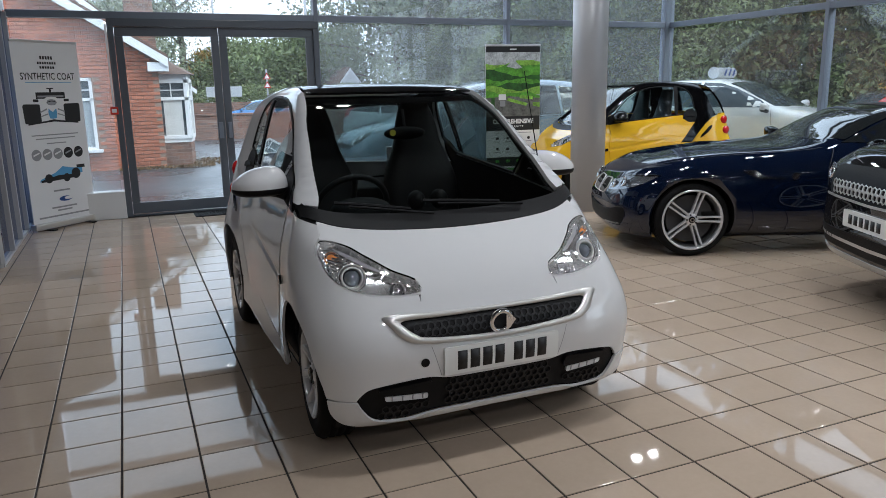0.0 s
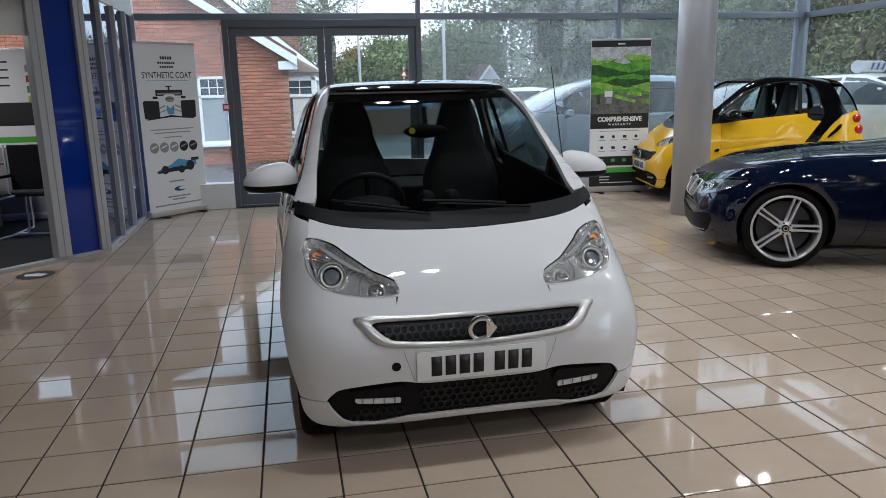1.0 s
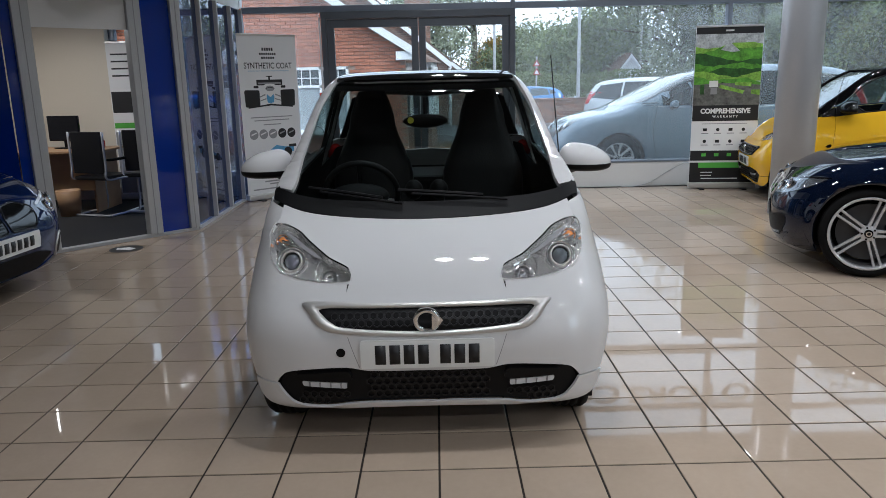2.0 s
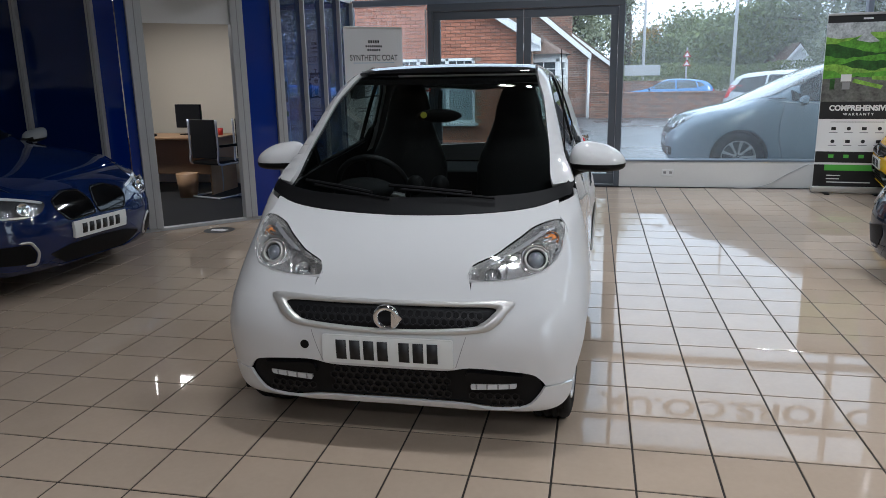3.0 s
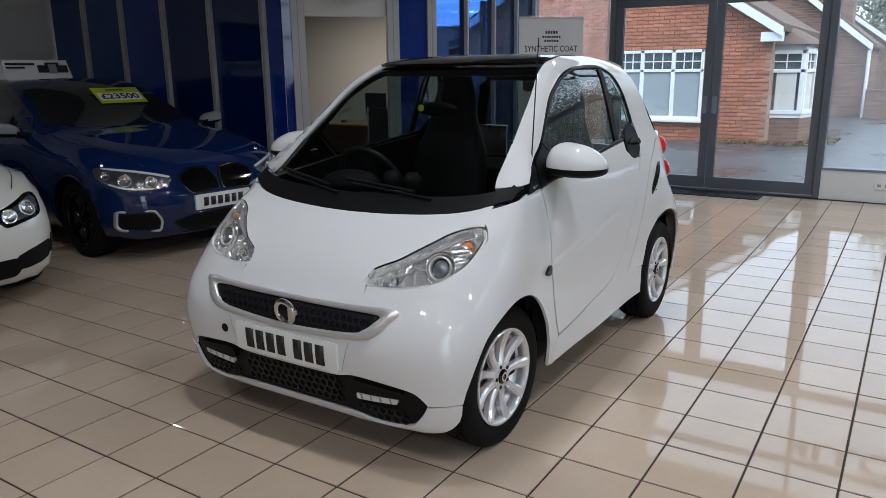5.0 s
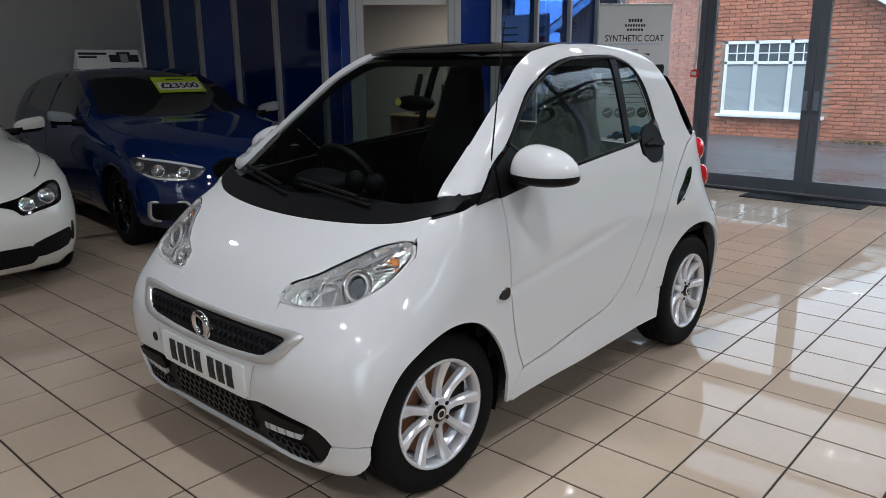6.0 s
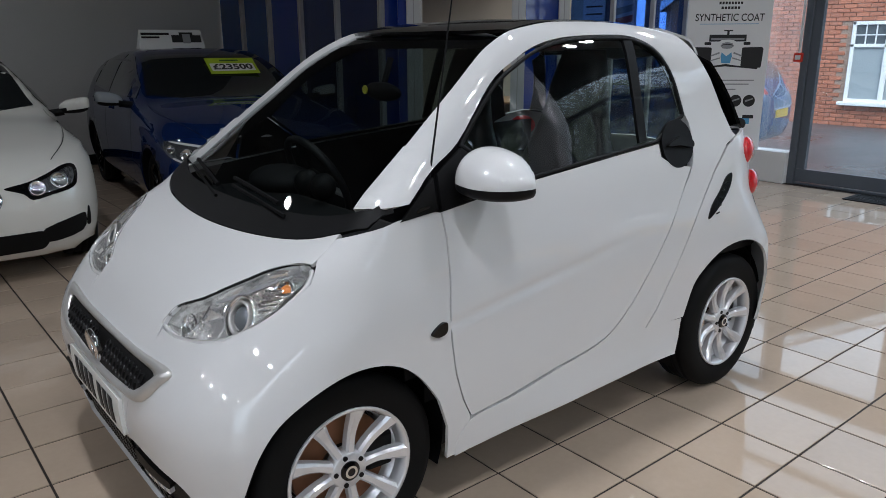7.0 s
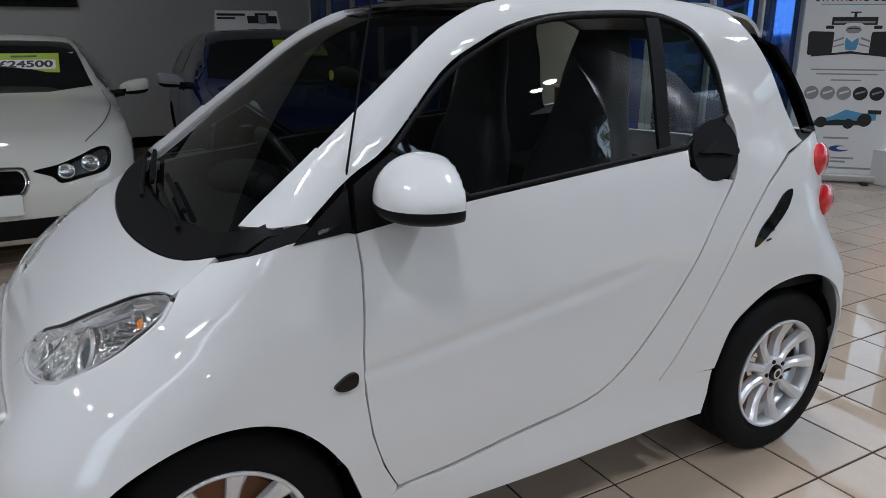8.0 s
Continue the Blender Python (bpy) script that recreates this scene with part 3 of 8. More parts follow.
def wheel(parent, at, side, r=0.283, rim=0.198, width=0.165, spokes=9, paired=False, tyre_label="", rim_mat=None, disc_mat=None, steer=0.0, cap_mat=None, barrel_mat=None):
    """A wheel as a part: tyre with tread grooves, rim, spokes, hub, brake disc. Built round the x axis, outside towards side."""
    rim_mat = rim_mat or ALLOY
    hold = pose(*at, 0, 0, steer) @ (Matrix.Identity(4) if side > 0 else pose(0, 0, 0, 0, 0, 180))
    w = width / 2
    lip = 0.024 if paired else 0.016
    prof = [(rim - 0.012, -w * 0.9), (rim + 0.01, -w * 0.98), (r - 0.035, -w), (r - 0.012, -w * 0.9), (r, -w * 0.68)]
    for g in (-0.4, 0.0, 0.4):
        prof += [(r, w * g - 0.008), (r - 0.007, w * g - 0.006), (r - 0.007, w * g + 0.006), (r, w * g + 0.008)]
    prof += [(r, w * 0.68), (r - 0.012, w * 0.9), (r - 0.035, w), (rim + 0.012, w * 0.99), (rim - 0.004, w * 0.9), (rim - 0.012, w * 0.85)]
    bm = revolve(prof, 56, "X", close=True)
    tyre = part("wheel", bm, RUBBER, parent, tyre_label, smooth=True)
    tyre.matrix_local = hold
    bm = revolve([(rim - 0.004, w * 0.93), (rim - 0.004, w * 0.99), (rim - lip * 0.6, w * 1.0), (rim - lip, w * 0.93), (rim - 0.028, w * 0.5), (rim - 0.018, w * 0.5)], 56, "X", close=True)
    part("rim", bm, rim_mat, tyre, smooth=True)
    part("barrel", revolve([(rim - 0.029, w * 0.49), (rim - 0.04, -w * 0.8), (rim - 0.02, -w * 0.9), (rim - 0.02, w * 0.49)], 56, "X", close=True), barrel_mat or BARREL, tyre, smooth=True)
    for i in range(spokes):
        a = 2 * math.pi * i / spokes
        offs = (-0.105, 0.105) if paired else (0.0,)
        for da in offs:
            bm = bmesh.new()
            n = 8
            rows = []
            for k in range(n + 1):
                t = k / n
                rr = 0.035 + (rim - 0.05) * t
                hw = (0.0118 if not paired else 0.0078) + (0.0125 if not paired else 0.002) * t ** 2.4 + (0.004 if not paired else 0.006) * (1 - t) ** 3
                x = w * (0.78 - (0.07 if paired else 0.16) * math.sin(math.pi * min(1, t * 1.05)) + 0.14 * t)
                ang = a + (math.copysign(min(0.45, 0.0175 / rr + 0.02 * t), da) if paired else 0.0)
                c = Vector((0, math.cos(ang), math.sin(ang)))
                sd = Vector((0, -math.sin(ang), math.cos(ang)))
                rows.append([bm.verts.new(c * rr + sd * hw * f + Vector((x + dx, 0, 0))) for f, dx in ((-1, -0.026), (-1, -0.004), (-0.55, 0.004), (0.55, 0.004), (1, -0.004), (1, -0.026))])
            for p, q in zip(rows, rows[1:]):
                for j in range(6):
                    bm.faces.new((p[j], p[(j + 1) % 6], q[(j + 1) % 6], q[j]))
            bm.faces.new(rows[0])
            bm.faces.new(rows[-1][::-1])
            part("spoke", bm, rim_mat, tyre, smooth=False)
    part("hub", revolve([(0.058, w * 0.3), (0.056, w * 0.76), (0.050, w * 0.82), (0.0, w * 0.82)], 32, "X"), rim_mat, tyre, smooth=True)
    part("hub_cap", revolve([(0.030, w * 0.8), (0.029, w * 0.88), (0.02, w * 0.92), (0.0, w * 0.92)], 32, "X"), cap_mat or BLACK_GLOSS, tyre)
    bm = revolve([(0.012, w * 0.92), (0.019, w * 0.92), (0.019, w * 0.95), (0.012, w * 0.95)], 24, "X", close=True)
    part("badge", bm, CHROME, tyre)
    for i in range(5 if spokes > 5 else spokes):
        a = 2 * math.pi * (i + 0.5) / (5 if spokes > 5 else spokes)
        c = (math.cos(a) * 0.044, math.sin(a) * 0.044)
        part("wheel_bolt", cyl((w * 0.5, *c), (w * 0.86, *c), 0.0075, seg=10), BLACK_PLASTIC, tyre)
    part("brake_disc", revolve([(0.06, 0.012), (rim * 0.76, 0.012), (rim * 0.76, -0.008), (0.06, -0.008)], 40, "X", close=True), disc_mat or DISC, tyre, smooth=False)
    bm = bmesh.new()
    vs = box_into(bm, (-0.03, rim * 0.38, -0.05), (0.035, rim * 0.82, 0.06), 0.012)
    part("brake_caliper", bm, BLACK_PLASTIC, tyre)
    return tyre


BARREL = material("dark_wheel_barrel", (0.06, 0.06, 0.062), rough=0.5, metal=0.3, vary=0.2, vary_scale=15)
DISC = material("rusty_brake_disc", (0.22, 0.10, 0.05), rough=0.55, metal=0.35, vary=0.4, vary_scale=12)


# ---- the two-seat microcar ----
def paint(name, color):
    return material(name, color, rough=0.012, spec=0.95, vary=0.015, vary_scale=2)


WHITE_PAINT = paint("white_car_paint", (0.675, 0.675, 0.675))
YELLOW_PAINT = paint("yellow_car_paint", (0.80, 0.46, 0.02))
SCREEN_GLASS = glass_material("dark_windscreen_glass", (0.42, 0.49, 0.48), thin=0.84, f0=0.045)
LENS = glass_material("clear_lens", (1, 1, 1), thin=0.96)
CAR_GLASS = glass_material("tinted_car_glass", (0.64, 0.73, 0.72), thin=0.88, f0=0.08)
REFLECTOR = material("headlamp_reflector", (0.93, 0.94, 0.95), rough=0.05, metal=0.92, bump=0.12, bump_scale=22)
AMBER = material("amber_lens", (0.75, 0.26, 0.07), rough=0.15, coat=0.8, bump=0.4, bump_scale=60)
HOUSING = material("silver_lamp_housing", (0.95, 0.95, 0.94), rough=0.06, metal=0.75)
LAMP_CHROME = material("lamp_reflector_chrome", (0.93, 0.93, 0.93), rough=0.04, metal=0.95)
RED_LENS = material("red_lamp_lens", (0.5, 0.01, 0.012), rough=0.08, coat=1.0, vary=0.2, vary_scale=30)
LAMP_WHITE = material("white_lamp_lens", (0.6, 0.62, 0.64), rough=0.12, coat=0.8)
PLATE_WHITE = material("white_number_plate", (0.75, 0.76, 0.74), rough=0.3)
SEAT_BLACK = material("black_leather", (0.012, 0.012, 0.013), rough=0.42, spec=0.35, vary=0.15, vary_scale=6, bump=0.1, bump_scale=150)
DASH = material("dark_dashboard", (0.009, 0.009, 0.01), rough=0.65, spec=0.2, vary=0.1, vary_scale=5, bump=0.08, bump_scale=300)
HEX = material("honeycomb_black", (0.008, 0.008, 0.009), rough=0.4, spec=0.35)

ARCH_F = [(86.2, 0.435), (82.1, 0.514), (77.6, 0.572), (72.9, 0.604), (68.0, 0.616), (63.1, 0.608), (58.1, 0.577), (53.7, 0.528), (50.7, 0.454), (48.2, 0.347)]
HEADLAMP = [(24.6, 0.694), (25.0, 0.714), (27.0, 0.740), (34.3, 0.774), (39.3, 0.803), (44.5, 0.831), (50.0, 0.859), (55.5, 0.880), (58.2, 0.885), (59.4, 0.878), (58.6, 0.85), (55.9, 0.815),
            (51.0, 0.768), (44.3, 0.726), (38.4, 0.705), (31.2, 0.690)]
WIN_OUT = [(-0.271, 1.016), (0.494, 1.079), (0.573, 1.13), (0.662, 1.159), (0.675, 1.171), (0.668, 1.216), (0.65, 1.314), (0.605, 1.391), (0.531, 1.44), (0.409, 1.464), (0.124, 1.457), (-0.044, 1.427),
                   (-0.17, 1.377), (-0.295, 1.308), (-0.465, 1.149)]


MIRROR_AT = (0.785, -0.455, 1.058)


def honeycomb(shape, inside, cell, lift, depth=0.006):
    """Hexagonal mesh bars over the part of the front where inside(x, z)."""
    bm = bmesh.new()
    rows = int(0.4 / (cell * 0.87))
    for j in range(-rows, rows + 1):
        for i in range(-40, 41):
            cx, cz = (i + 0.5 * (j % 2)) * cell, 0.42 + j * cell * 0.87
            if not inside(cx, cz):
                continue
            ring_o = [(cx + cell * 0.577 * math.sin(math.pi * k / 3), cz + cell * 0.577 * math.cos(math.pi * k / 3)) for k in range(6)]
            ring_i = [(cx + cell * 0.42 * math.sin(math.pi * k / 3), cz + cell * 0.42 * math.cos(math.pi * k / 3)) for k in range(6)]
            p = project(shape, ring_o + ring_i, "front")
            top = [bm.verts.new(Vector(q) + Vector((0, -lift, 0))) for q in p]
            low = [bm.verts.new(Vector(q) + Vector((0, -lift + depth, 0))) for q in p[6:]]
            for k in range(6):
                n = (k + 1) % 6
                bm.faces.new((top[k], top[n], top[6 + n], top[6 + k]))
                bm.faces.new((top[6 + k], top[6 + n], low[n], low[k]))
    return bm


def microcar(name, label, at, turn, shell, cell, plate_bars, group=""):
    S = COMPACT
    car = thing(name, label, "car", at, turn, group)

    # white or coloured outer panels
    half = [(0, 0.628), (24, 0.632), (25.2, 0.685), (31, 0.684), (38.5, 0.698), (44.2, 0.719), (51.2, 0.765), (56.5, 0.815), (59.2, 0.845), (60.2, 0.878), (60.6, 0.9), (65, 0.938), (70.9, 0.957), (78.3, 0.974),
            (88, 0.985), (91.46, 0.974), (91.75, 0.9), (91.06, 0.807), (90.19, 0.712), (90.11, 0.61), (91.1, 0.501), (93.23, 0.409), (95.85, 0.343), (95.3, 0.226), (89.2, 0.226), (89.0, 0.335)] + rounded(ARCH_F, 4, False) + \
           [(47.6, 0.302)] + rounded([(40.2, 0.297), (38.8, 0.325), (36.3, 0.352), (30, 0.368), (22.4, 0.373), (16.8, 0.357), (8, 0.354), (0, 0.354)], 4, False)
    front = piece("front_panel", patch(S, dense(mirrored(half), 3.0), ("round", -0.6, 1), step=(3.0, 0.03)), shell, car)
    low = [(0, 0.211), (14, 0.211), (22, 0.208), (27, 0.194), (31, 0.19), (36.5, 0.205), (38.9, 0.25), (40.0, 0.291), (47.4, 0.297), (47.0, 0.235), (44, 0.19), (38, 0.172), (29, 0.168), (22, 0.181), (0, 0.186)]
    piece("bumper_lip", patch(S, dense(mirrored(rounded(low[:8], 4, False) + rounded(low[8:], 3, False)), 2.5), ("round", -0.6, 1), lift=0.004, step=(3.0, 0.02)), shell, car)
    def cowl_line(x):
        return -0.991 + 0.2 * x * x + 1.5 * x ** 8
    back = [0.627 * (1 - k / 14) for k in range(15)]
    hood = [(0, -1.318), (0.325, -1.312), (0.306, -1.268), (0.301, -1.246), (0.315, -1.22), (0.394, -1.179), (0.441, -1.14), (0.486, -1.096), (0.528, -1.044), (0.584, -1.003), (0.619, -0.986), (0.64, -0.976)] + [(x, cowl_line(x) - 0.004) for x in back]
    piece("bonnet", patch(S, dense(mirrored(hood), 0.05), "top", step=0.04), shell, car)
    cowl = [(0.68 * k / 18, cowl_line(0.68 * k / 18)) for k in range(19)] + [(0.688, -0.748), (0.676, -0.745)] + [(x, -0.897 + 0.13 * x * x + 1.28 * x ** 8) for x in [0.655 * (1 - k / 16) for k in range(17)]]
    piece("windscreen_cowl", patch(S, dense(mirrored(cowl), 0.04), "top", lift=0.001, step=0.04), BLACK_PLASTIC, car, "matt black plastic cowl below the windscreen")
    screen = [(0, -0.894), (0.22, -0.887), (0.45, -0.859), (0.62, -0.815), (0.565, -0.5), (0.53, -0.3), (0.49, -0.12), (0.3, -0.15), (0, -0.165)]
    ws = piece("windscreen", patch(S, dense(mirrored(screen), 0.05), "top", lift=-0.018, thick=0, roll=0, step=0.05), SCREEN_GLASS, car, "dark tinted windscreen")
    ws.visible_shadow = False
    band = [(0, -0.25), (0.3, -0.235), (0.51, -0.205), (0.49, -0.12), (0.3, -0.15), (0, -0.165)]
    piece("windscreen_band", patch(S, dense(mirrored(band), 0.05), "top", lift=-0.022, thick=0.0, roll=0, step=0.05), BLACK_GLOSS, car)
    roof = [(0, -0.161), (0.3, -0.146), (0.466, -0.115), (0.447, 0.1), (0.44, 0.35), (0.45, 0.6), (0.47, 0.73), (0, 0.77)]
    piece("roof_panel", patch(S, dense(mirrored(roof), 0.05), "top", step=0.05), BLACK_GLOSS, car, "gloss black roof panel")
    for s in (1, -1):
        how = "side" if s > 0 else "right"
        frame_o = [(-0.818, 4.8), (-0.66, 16.7), (-0.5, 28.2), (-0.3, 41.0), (-0.2, 45.6), (-0.12, 48.0), (0.1, 50.9), (0.35, 51.6), (0.6, 50.3), (0.775, 47.0), (0.815, 39.0), (0.873, 29.7), (0.91, 19.7), (0.955, 11.4),
                   (0.975, 10.3), (0.898, 7.9), (0.793, 0.8), (0.66, -10.8), (0.516, -24.2), (0.406, -32.4), (0.348, -35.7), (0.572, -36.0), (0.556, -39.6), (0.529, -42.4), (0.256, -42.9), (-0.062, -43.3), (-0.335, -43.8), (-0.576, -44.6),
                   (-0.577, -42.7), (-0.519, -39.6), (-0.362, -38.8), (-0.157, -37.2), (0.071, -35.4), (0.195, -32.3), (0.323, -26.1), (0.456, -16.5), (0.58, -5.2), (0.66, 2.1), (0.69, 8.4), (0.696, 15.2), (0.68, 19.2), (0.672, 23.2),
                   (0.654, 31.9), (0.608, 38.6), (0.533, 43.0), (0.409, 45.4), (0.123, 44.7), (-0.049, 42.3), (-0.175, 38.3), (-0.3, 32.5), (-0.467, 18.5), (-0.576, 12.7), (-0.693, 5.2)]
        fr = rounded(frame_o[:6], 4, False) + rounded(frame_o[6:10], 3, False) + frame_o[10:22] + frame_o[22:28] + rounded(frame_o[28:], 4, False)

        def flare(y, a):
            """Sill skirt that swells outwards towards the floor and the rear wheel."""
            return (0.005 if y < -0.62 and a > 0 else 0.0) + 0.022 * min(1, max(0, (-a - 36.5) / 6)) ** 1.5 * min(1, max(0.0, (y + 0.6) / 0.5))
        piece("safety_cell", patch(S, fr, ("arc", 0.95, s), lift=flare, thick=0.026, step=(0.05, 2)), cell, car)
        door = [(-0.578, 0.974), (-0.271, 1.012), (0.489, 1.075), (0.488, 1.028), (0.544, 0.996), (0.65, 0.978), (0.572, 0.884), (0.447, 0.733), (0.315, 0.588), (0.188, 0.48), (0.069, 0.424), (-0.157, 0.391),
                   (-0.362, 0.358), (-0.519, 0.343), (-0.553, 0.409), (-0.581, 0.501), (-0.594, 0.61), (-0.593, 0.712), (-0.582, 0.807), (-0.574, 0.9)]

        def crease(y, z):
            d = z - (0.663 + 0.135 * (y + 0.6))
            return 0.003 - 0.009 * math.exp(-((d + 0.012) / 0.012) ** 2) * min(1, max(0, (0.35 - y) / 0.5))
        dr = piece("door", patch(S, dense(rounded(door[:2], 2, False) + door[2:6] + rounded(door[6:13], 4, False) + rounded(door[13:], 3, False), 0.06), how, lift=crease, step=(0.05, 0.012)), shell, car)
        wo = dense(rounded(WIN_OUT[4:], 4, False) + WIN_OUT[:4], 0.03)
        piece("window_surround", ring(S, inset(wo, 0.001), inset(wo, 0.012), how, lift=0.002, thick=0.012), BLACK_PLASTIC, dr, "black rubber window surround")
        piece("window_pillar", patch(S, [(0.381, 1.087), (0.425, 1.093), (0.455, 1.446), (0.405, 1.446)], how, lift=0.004, step=0.04), BLACK_PLASTIC, dr)
        wi = inset(wo, 0.011)
        g1 = piece("side_window", patch(S, wi, how, lift=-0.002, thick=0, roll=0, step=0.06), CAR_GLASS, dr, "tinted side window")
        g1.visible_shadow = False
        piece("mirror_sail", patch(S, [(-0.578, 0.978), (-0.281, 1.014), (-0.46, 1.142), (-0.568, 1.079)], how, lift=0.004, step=0.04), BLACK_PLASTIC, dr)
        tri = piece("corner_trim", patch(S, [(-0.732, 0.97), (-0.592, 0.98), (-0.586, 1.072), (-0.684, 1.004)], how, lift=0.004, step=0.04), BLACK_PLASTIC, car)
        badge = piece("trim_badge", patch(S, corners([(-0.674, 0.984), (-0.625, 0.992), (-0.623, 0.999), (-0.672, 0.993)], 0.003, 3), how, lift=0.008, thick=0.006, roll=0.001, step=0.02), CHROME, tri, "small chrome trim badge")
        # handle: black oval recess with a grip bar
        h = [(0.597 + 0.092 * math.cos(a) + 0.012 * math.sin(a), 1.069 + 0.088 * math.sin(a)) for a in [2 * math.pi * k / 28 for k in range(28)]]
        hd = piece("door_handle", patch(S, h, how, lift=0.006, thick=0.012, step=0.03), BLACK_PLASTIC, dr, "black plastic door handle")
        piece("handle_grip", patch(S, rounded([(0.525, 1.063), (0.601, 1.089), (0.671, 1.074), (0.668, 1.048), (0.598, 1.058)], 4), how, lift=0.02, thick=0.016, roll=0.006, step=0.02), BLACK_PLASTIC, hd)
        # rear quarter
        q = [(54.6, 1.072), (60.1, 1.038), (67.7, 0.951), (77.8, 0.804), (88.7, 0.607), (97.0, 0.462), (101.3, 0.403)] + rounded([(84.0, 0.399), (80.4, 0.515), (75.4, 0.58), (68.9, 0.637), (62.5, 0.657), (57.2, 0.645), (53.6, 0.605), (51.4, 0.55), (50.2, 0.49), (49.8, 0.42), (49.8, 0.33), (50.2, 0.25)], 4, False) + [(30, 0.22), (30, 1.085), (48, 1.09)]
        qp = piece("rear_quarter_panel", patch(S, dense(q, 4), ("back", 0.5, s), step=(4, 0.04)), shell, car)
        vent = [(0.852, 0.923), (0.891, 0.932), (0.862, 0.878), (0.786, 0.814), (0.715, 0.771), (0.74, 0.821), (0.8, 0.873)]
        vt = piece("side_vent", patch(S, rounded(vent, 4), how, lift=0.004, thick=0.012, step=0.03), BLACK_GLOSS, qp, "black louvred air intake")
        for k in range(5):
            z = 0.785 + 0.027 * k
            y = 0.765 + 0.62 * (z - 0.785)
            piece("louvre", patch(S, [(y - 0.004, z), (y + 0.014, z + 0.004), (y + 0.014, z + 0.009), (y - 0.004, z + 0.005)], how, lift=0.005, thick=0.003, roll=0.001, step=0.03), BLACK_PLASTIC, vt)
        for zc, yc, xc in ((1.0, 1.10, 0.668), (0.862, 1.125, 0.69)):
            bm = bmesh.new()
            bmesh.ops.create_uvsphere(bm, u_segments=20, v_segments=12, radius=1, matrix=pose(xc * s, yc, zc, 0, 0, 32 * s) @ Matrix.Diagonal((0.035, 0.08, 0.058, 1)))
            part("tail_lamp", bm, RED_LENS, car, "round red tail lamp", smooth=True)
        sm = piece("side_indicator", patch(S, rounded([(-0.676, 0.648), (-0.64, 0.67), (-0.618, 0.668), (-0.622, 0.64), (-0.655, 0.634)], 4), how, lift=0.01, thick=0.012, roll=0.004, step=0.02), BLACK_GLOSS, car, "smoked side indicator lens")
        # headlamp
        hr = ("round", -0.6, s)
        hp = rounded(HEADLAMP, 4)
        bowl = piece("headlamp", patch(S, hp, hr, lift=-0.05, thick=-0.053, roll=0, step=(3, 0.02)), HOUSING, car, "clear headlamp with a chrome reflector")
        line = project(S, hp, hr)
        seal = [0.0035 if u > 26.5 and v > 0.735 + 0.0049 * (u - 27) else 0.0014 for u, v in hp]
        part("gasket", tube([tuple(q) for q in line - S.normal(line) * 0.003], seal, 8, closed=True), BLACK_GLOSS, bowl, smooth=True)
        low = rounded(HEADLAMP[9:] + HEADLAMP[:1], 4, False)
        lip = project(S, low, hr)
        part("lamp_lip", tube([tuple(q) for q in lip - S.normal(lip) * 0.004 - np.array([0, 0, 0.004])], 0.0065, 8), shell, bowl, "painted lip below the lamp", smooth=True)
        brow = [(37.0, 0.782), (44.5, 0.822), (50.0, 0.850), (55.0, 0.870), (49.8, 0.842), (44.3, 0.813), (39.2, 0.787)]
        piece("brow", patch(S, rounded(brow, 3), hr, lift=-0.02, thick=0.004, roll=0.002, step=(3, 0.02)), INK_GREY, bowl)
        lens = piece("lens", patch(S, hp, hr, lift=0.003, thick=0.0, roll=0.0, step=(2.5, 0.02)), LENS, bowl)
        lens.visible_shadow = False
        for (u, v), rad, deep, mt, nm in (((45.2, 0.782), 0.054, 0.64, PROJECTOR, "projector"), ((54.0, 0.846), 0.030, 0.8, AMBER, "indicator_bulb"), ((31.6, 0.724), 0.032, 0.5, REFLECTOR, "side_bulb")):
            c = Vector(project(S, [(u, v)], hr)[0])
            nrm = Vector(S.normal(np.array([c]))[0])
            ahead = (nrm * 0.6 + Vector((0.1 * s, -1, 0.12))).normalized()
            m = Matrix.Translation(c - nrm * 0.05) @ ahead.to_track_quat("Z", "Y").to_matrix().to_4x4()
            bm = revolve([(rad * 1.0, -0.004), (rad * 1.16, 0.022), (rad * 1.14, 0.030), (rad * 1.04, 0.030), (rad * 0.94, 0.014), (rad * 0.8, 0.004), (0.0, 0.0)], 36)
            bmesh.ops.transform(bm, matrix=m, verts=bm.verts)
            holder = part("lamp_bowl", bm, LAMP_CHROME, bowl, smooth=True)
            if nm == "projector":
                bm = revolve([(rad * 0.86, 0.0), (rad * 0.86, 0.03), (rad * 0.8, 0.034), (rad * 0.7, 0.03), (rad * 0.7, 0.0)], 32, close=True)
                bmesh.ops.transform(bm, matrix=m, verts=bm.verts)
                part("lamp_ring", bm, SILVER_TRIM, holder, smooth=True)
            bm = bmesh.new()
            bmesh.ops.create_uvsphere(bm, u_segments=24, v_segments=12, radius=rad * deep, matrix=m @ Matrix.Translation((0, 0, 0.012)) @ Matrix.Diagonal((1, 1, 0.7, 1)))
            part(nm, bm, mt, holder, smooth=True)
        # ribs of the side reflector, the chrome fin before the inner lamp, the marker socket
        for k in range(8):
            v = 0.764 + 0.0118 * k
            u1 = float(np.interp(v, [0.726, 0.768, 0.815, 0.85], [44.3, 51.0, 55.9, 58.6])) - 1.6
            rib = project(S, [(u0 + (u1 - u0) * j / 6, v + 0.0016 * j) for u0 in [47.0 + 0.32 * k] for j in range(7)], hr)
            part("reflector_rib", tube([tuple(q) for q in rib - S.normal(rib) * 0.03], 0.0072, 10), LAMP_CHROME, bowl, smooth=True)
        side = bmesh.new()
        rim_v = [side.verts.new(q) for q in line - S.normal(line) * 0.004]
        deep_v = [side.verts.new(q) for q in line - S.normal(line) * 0.053]
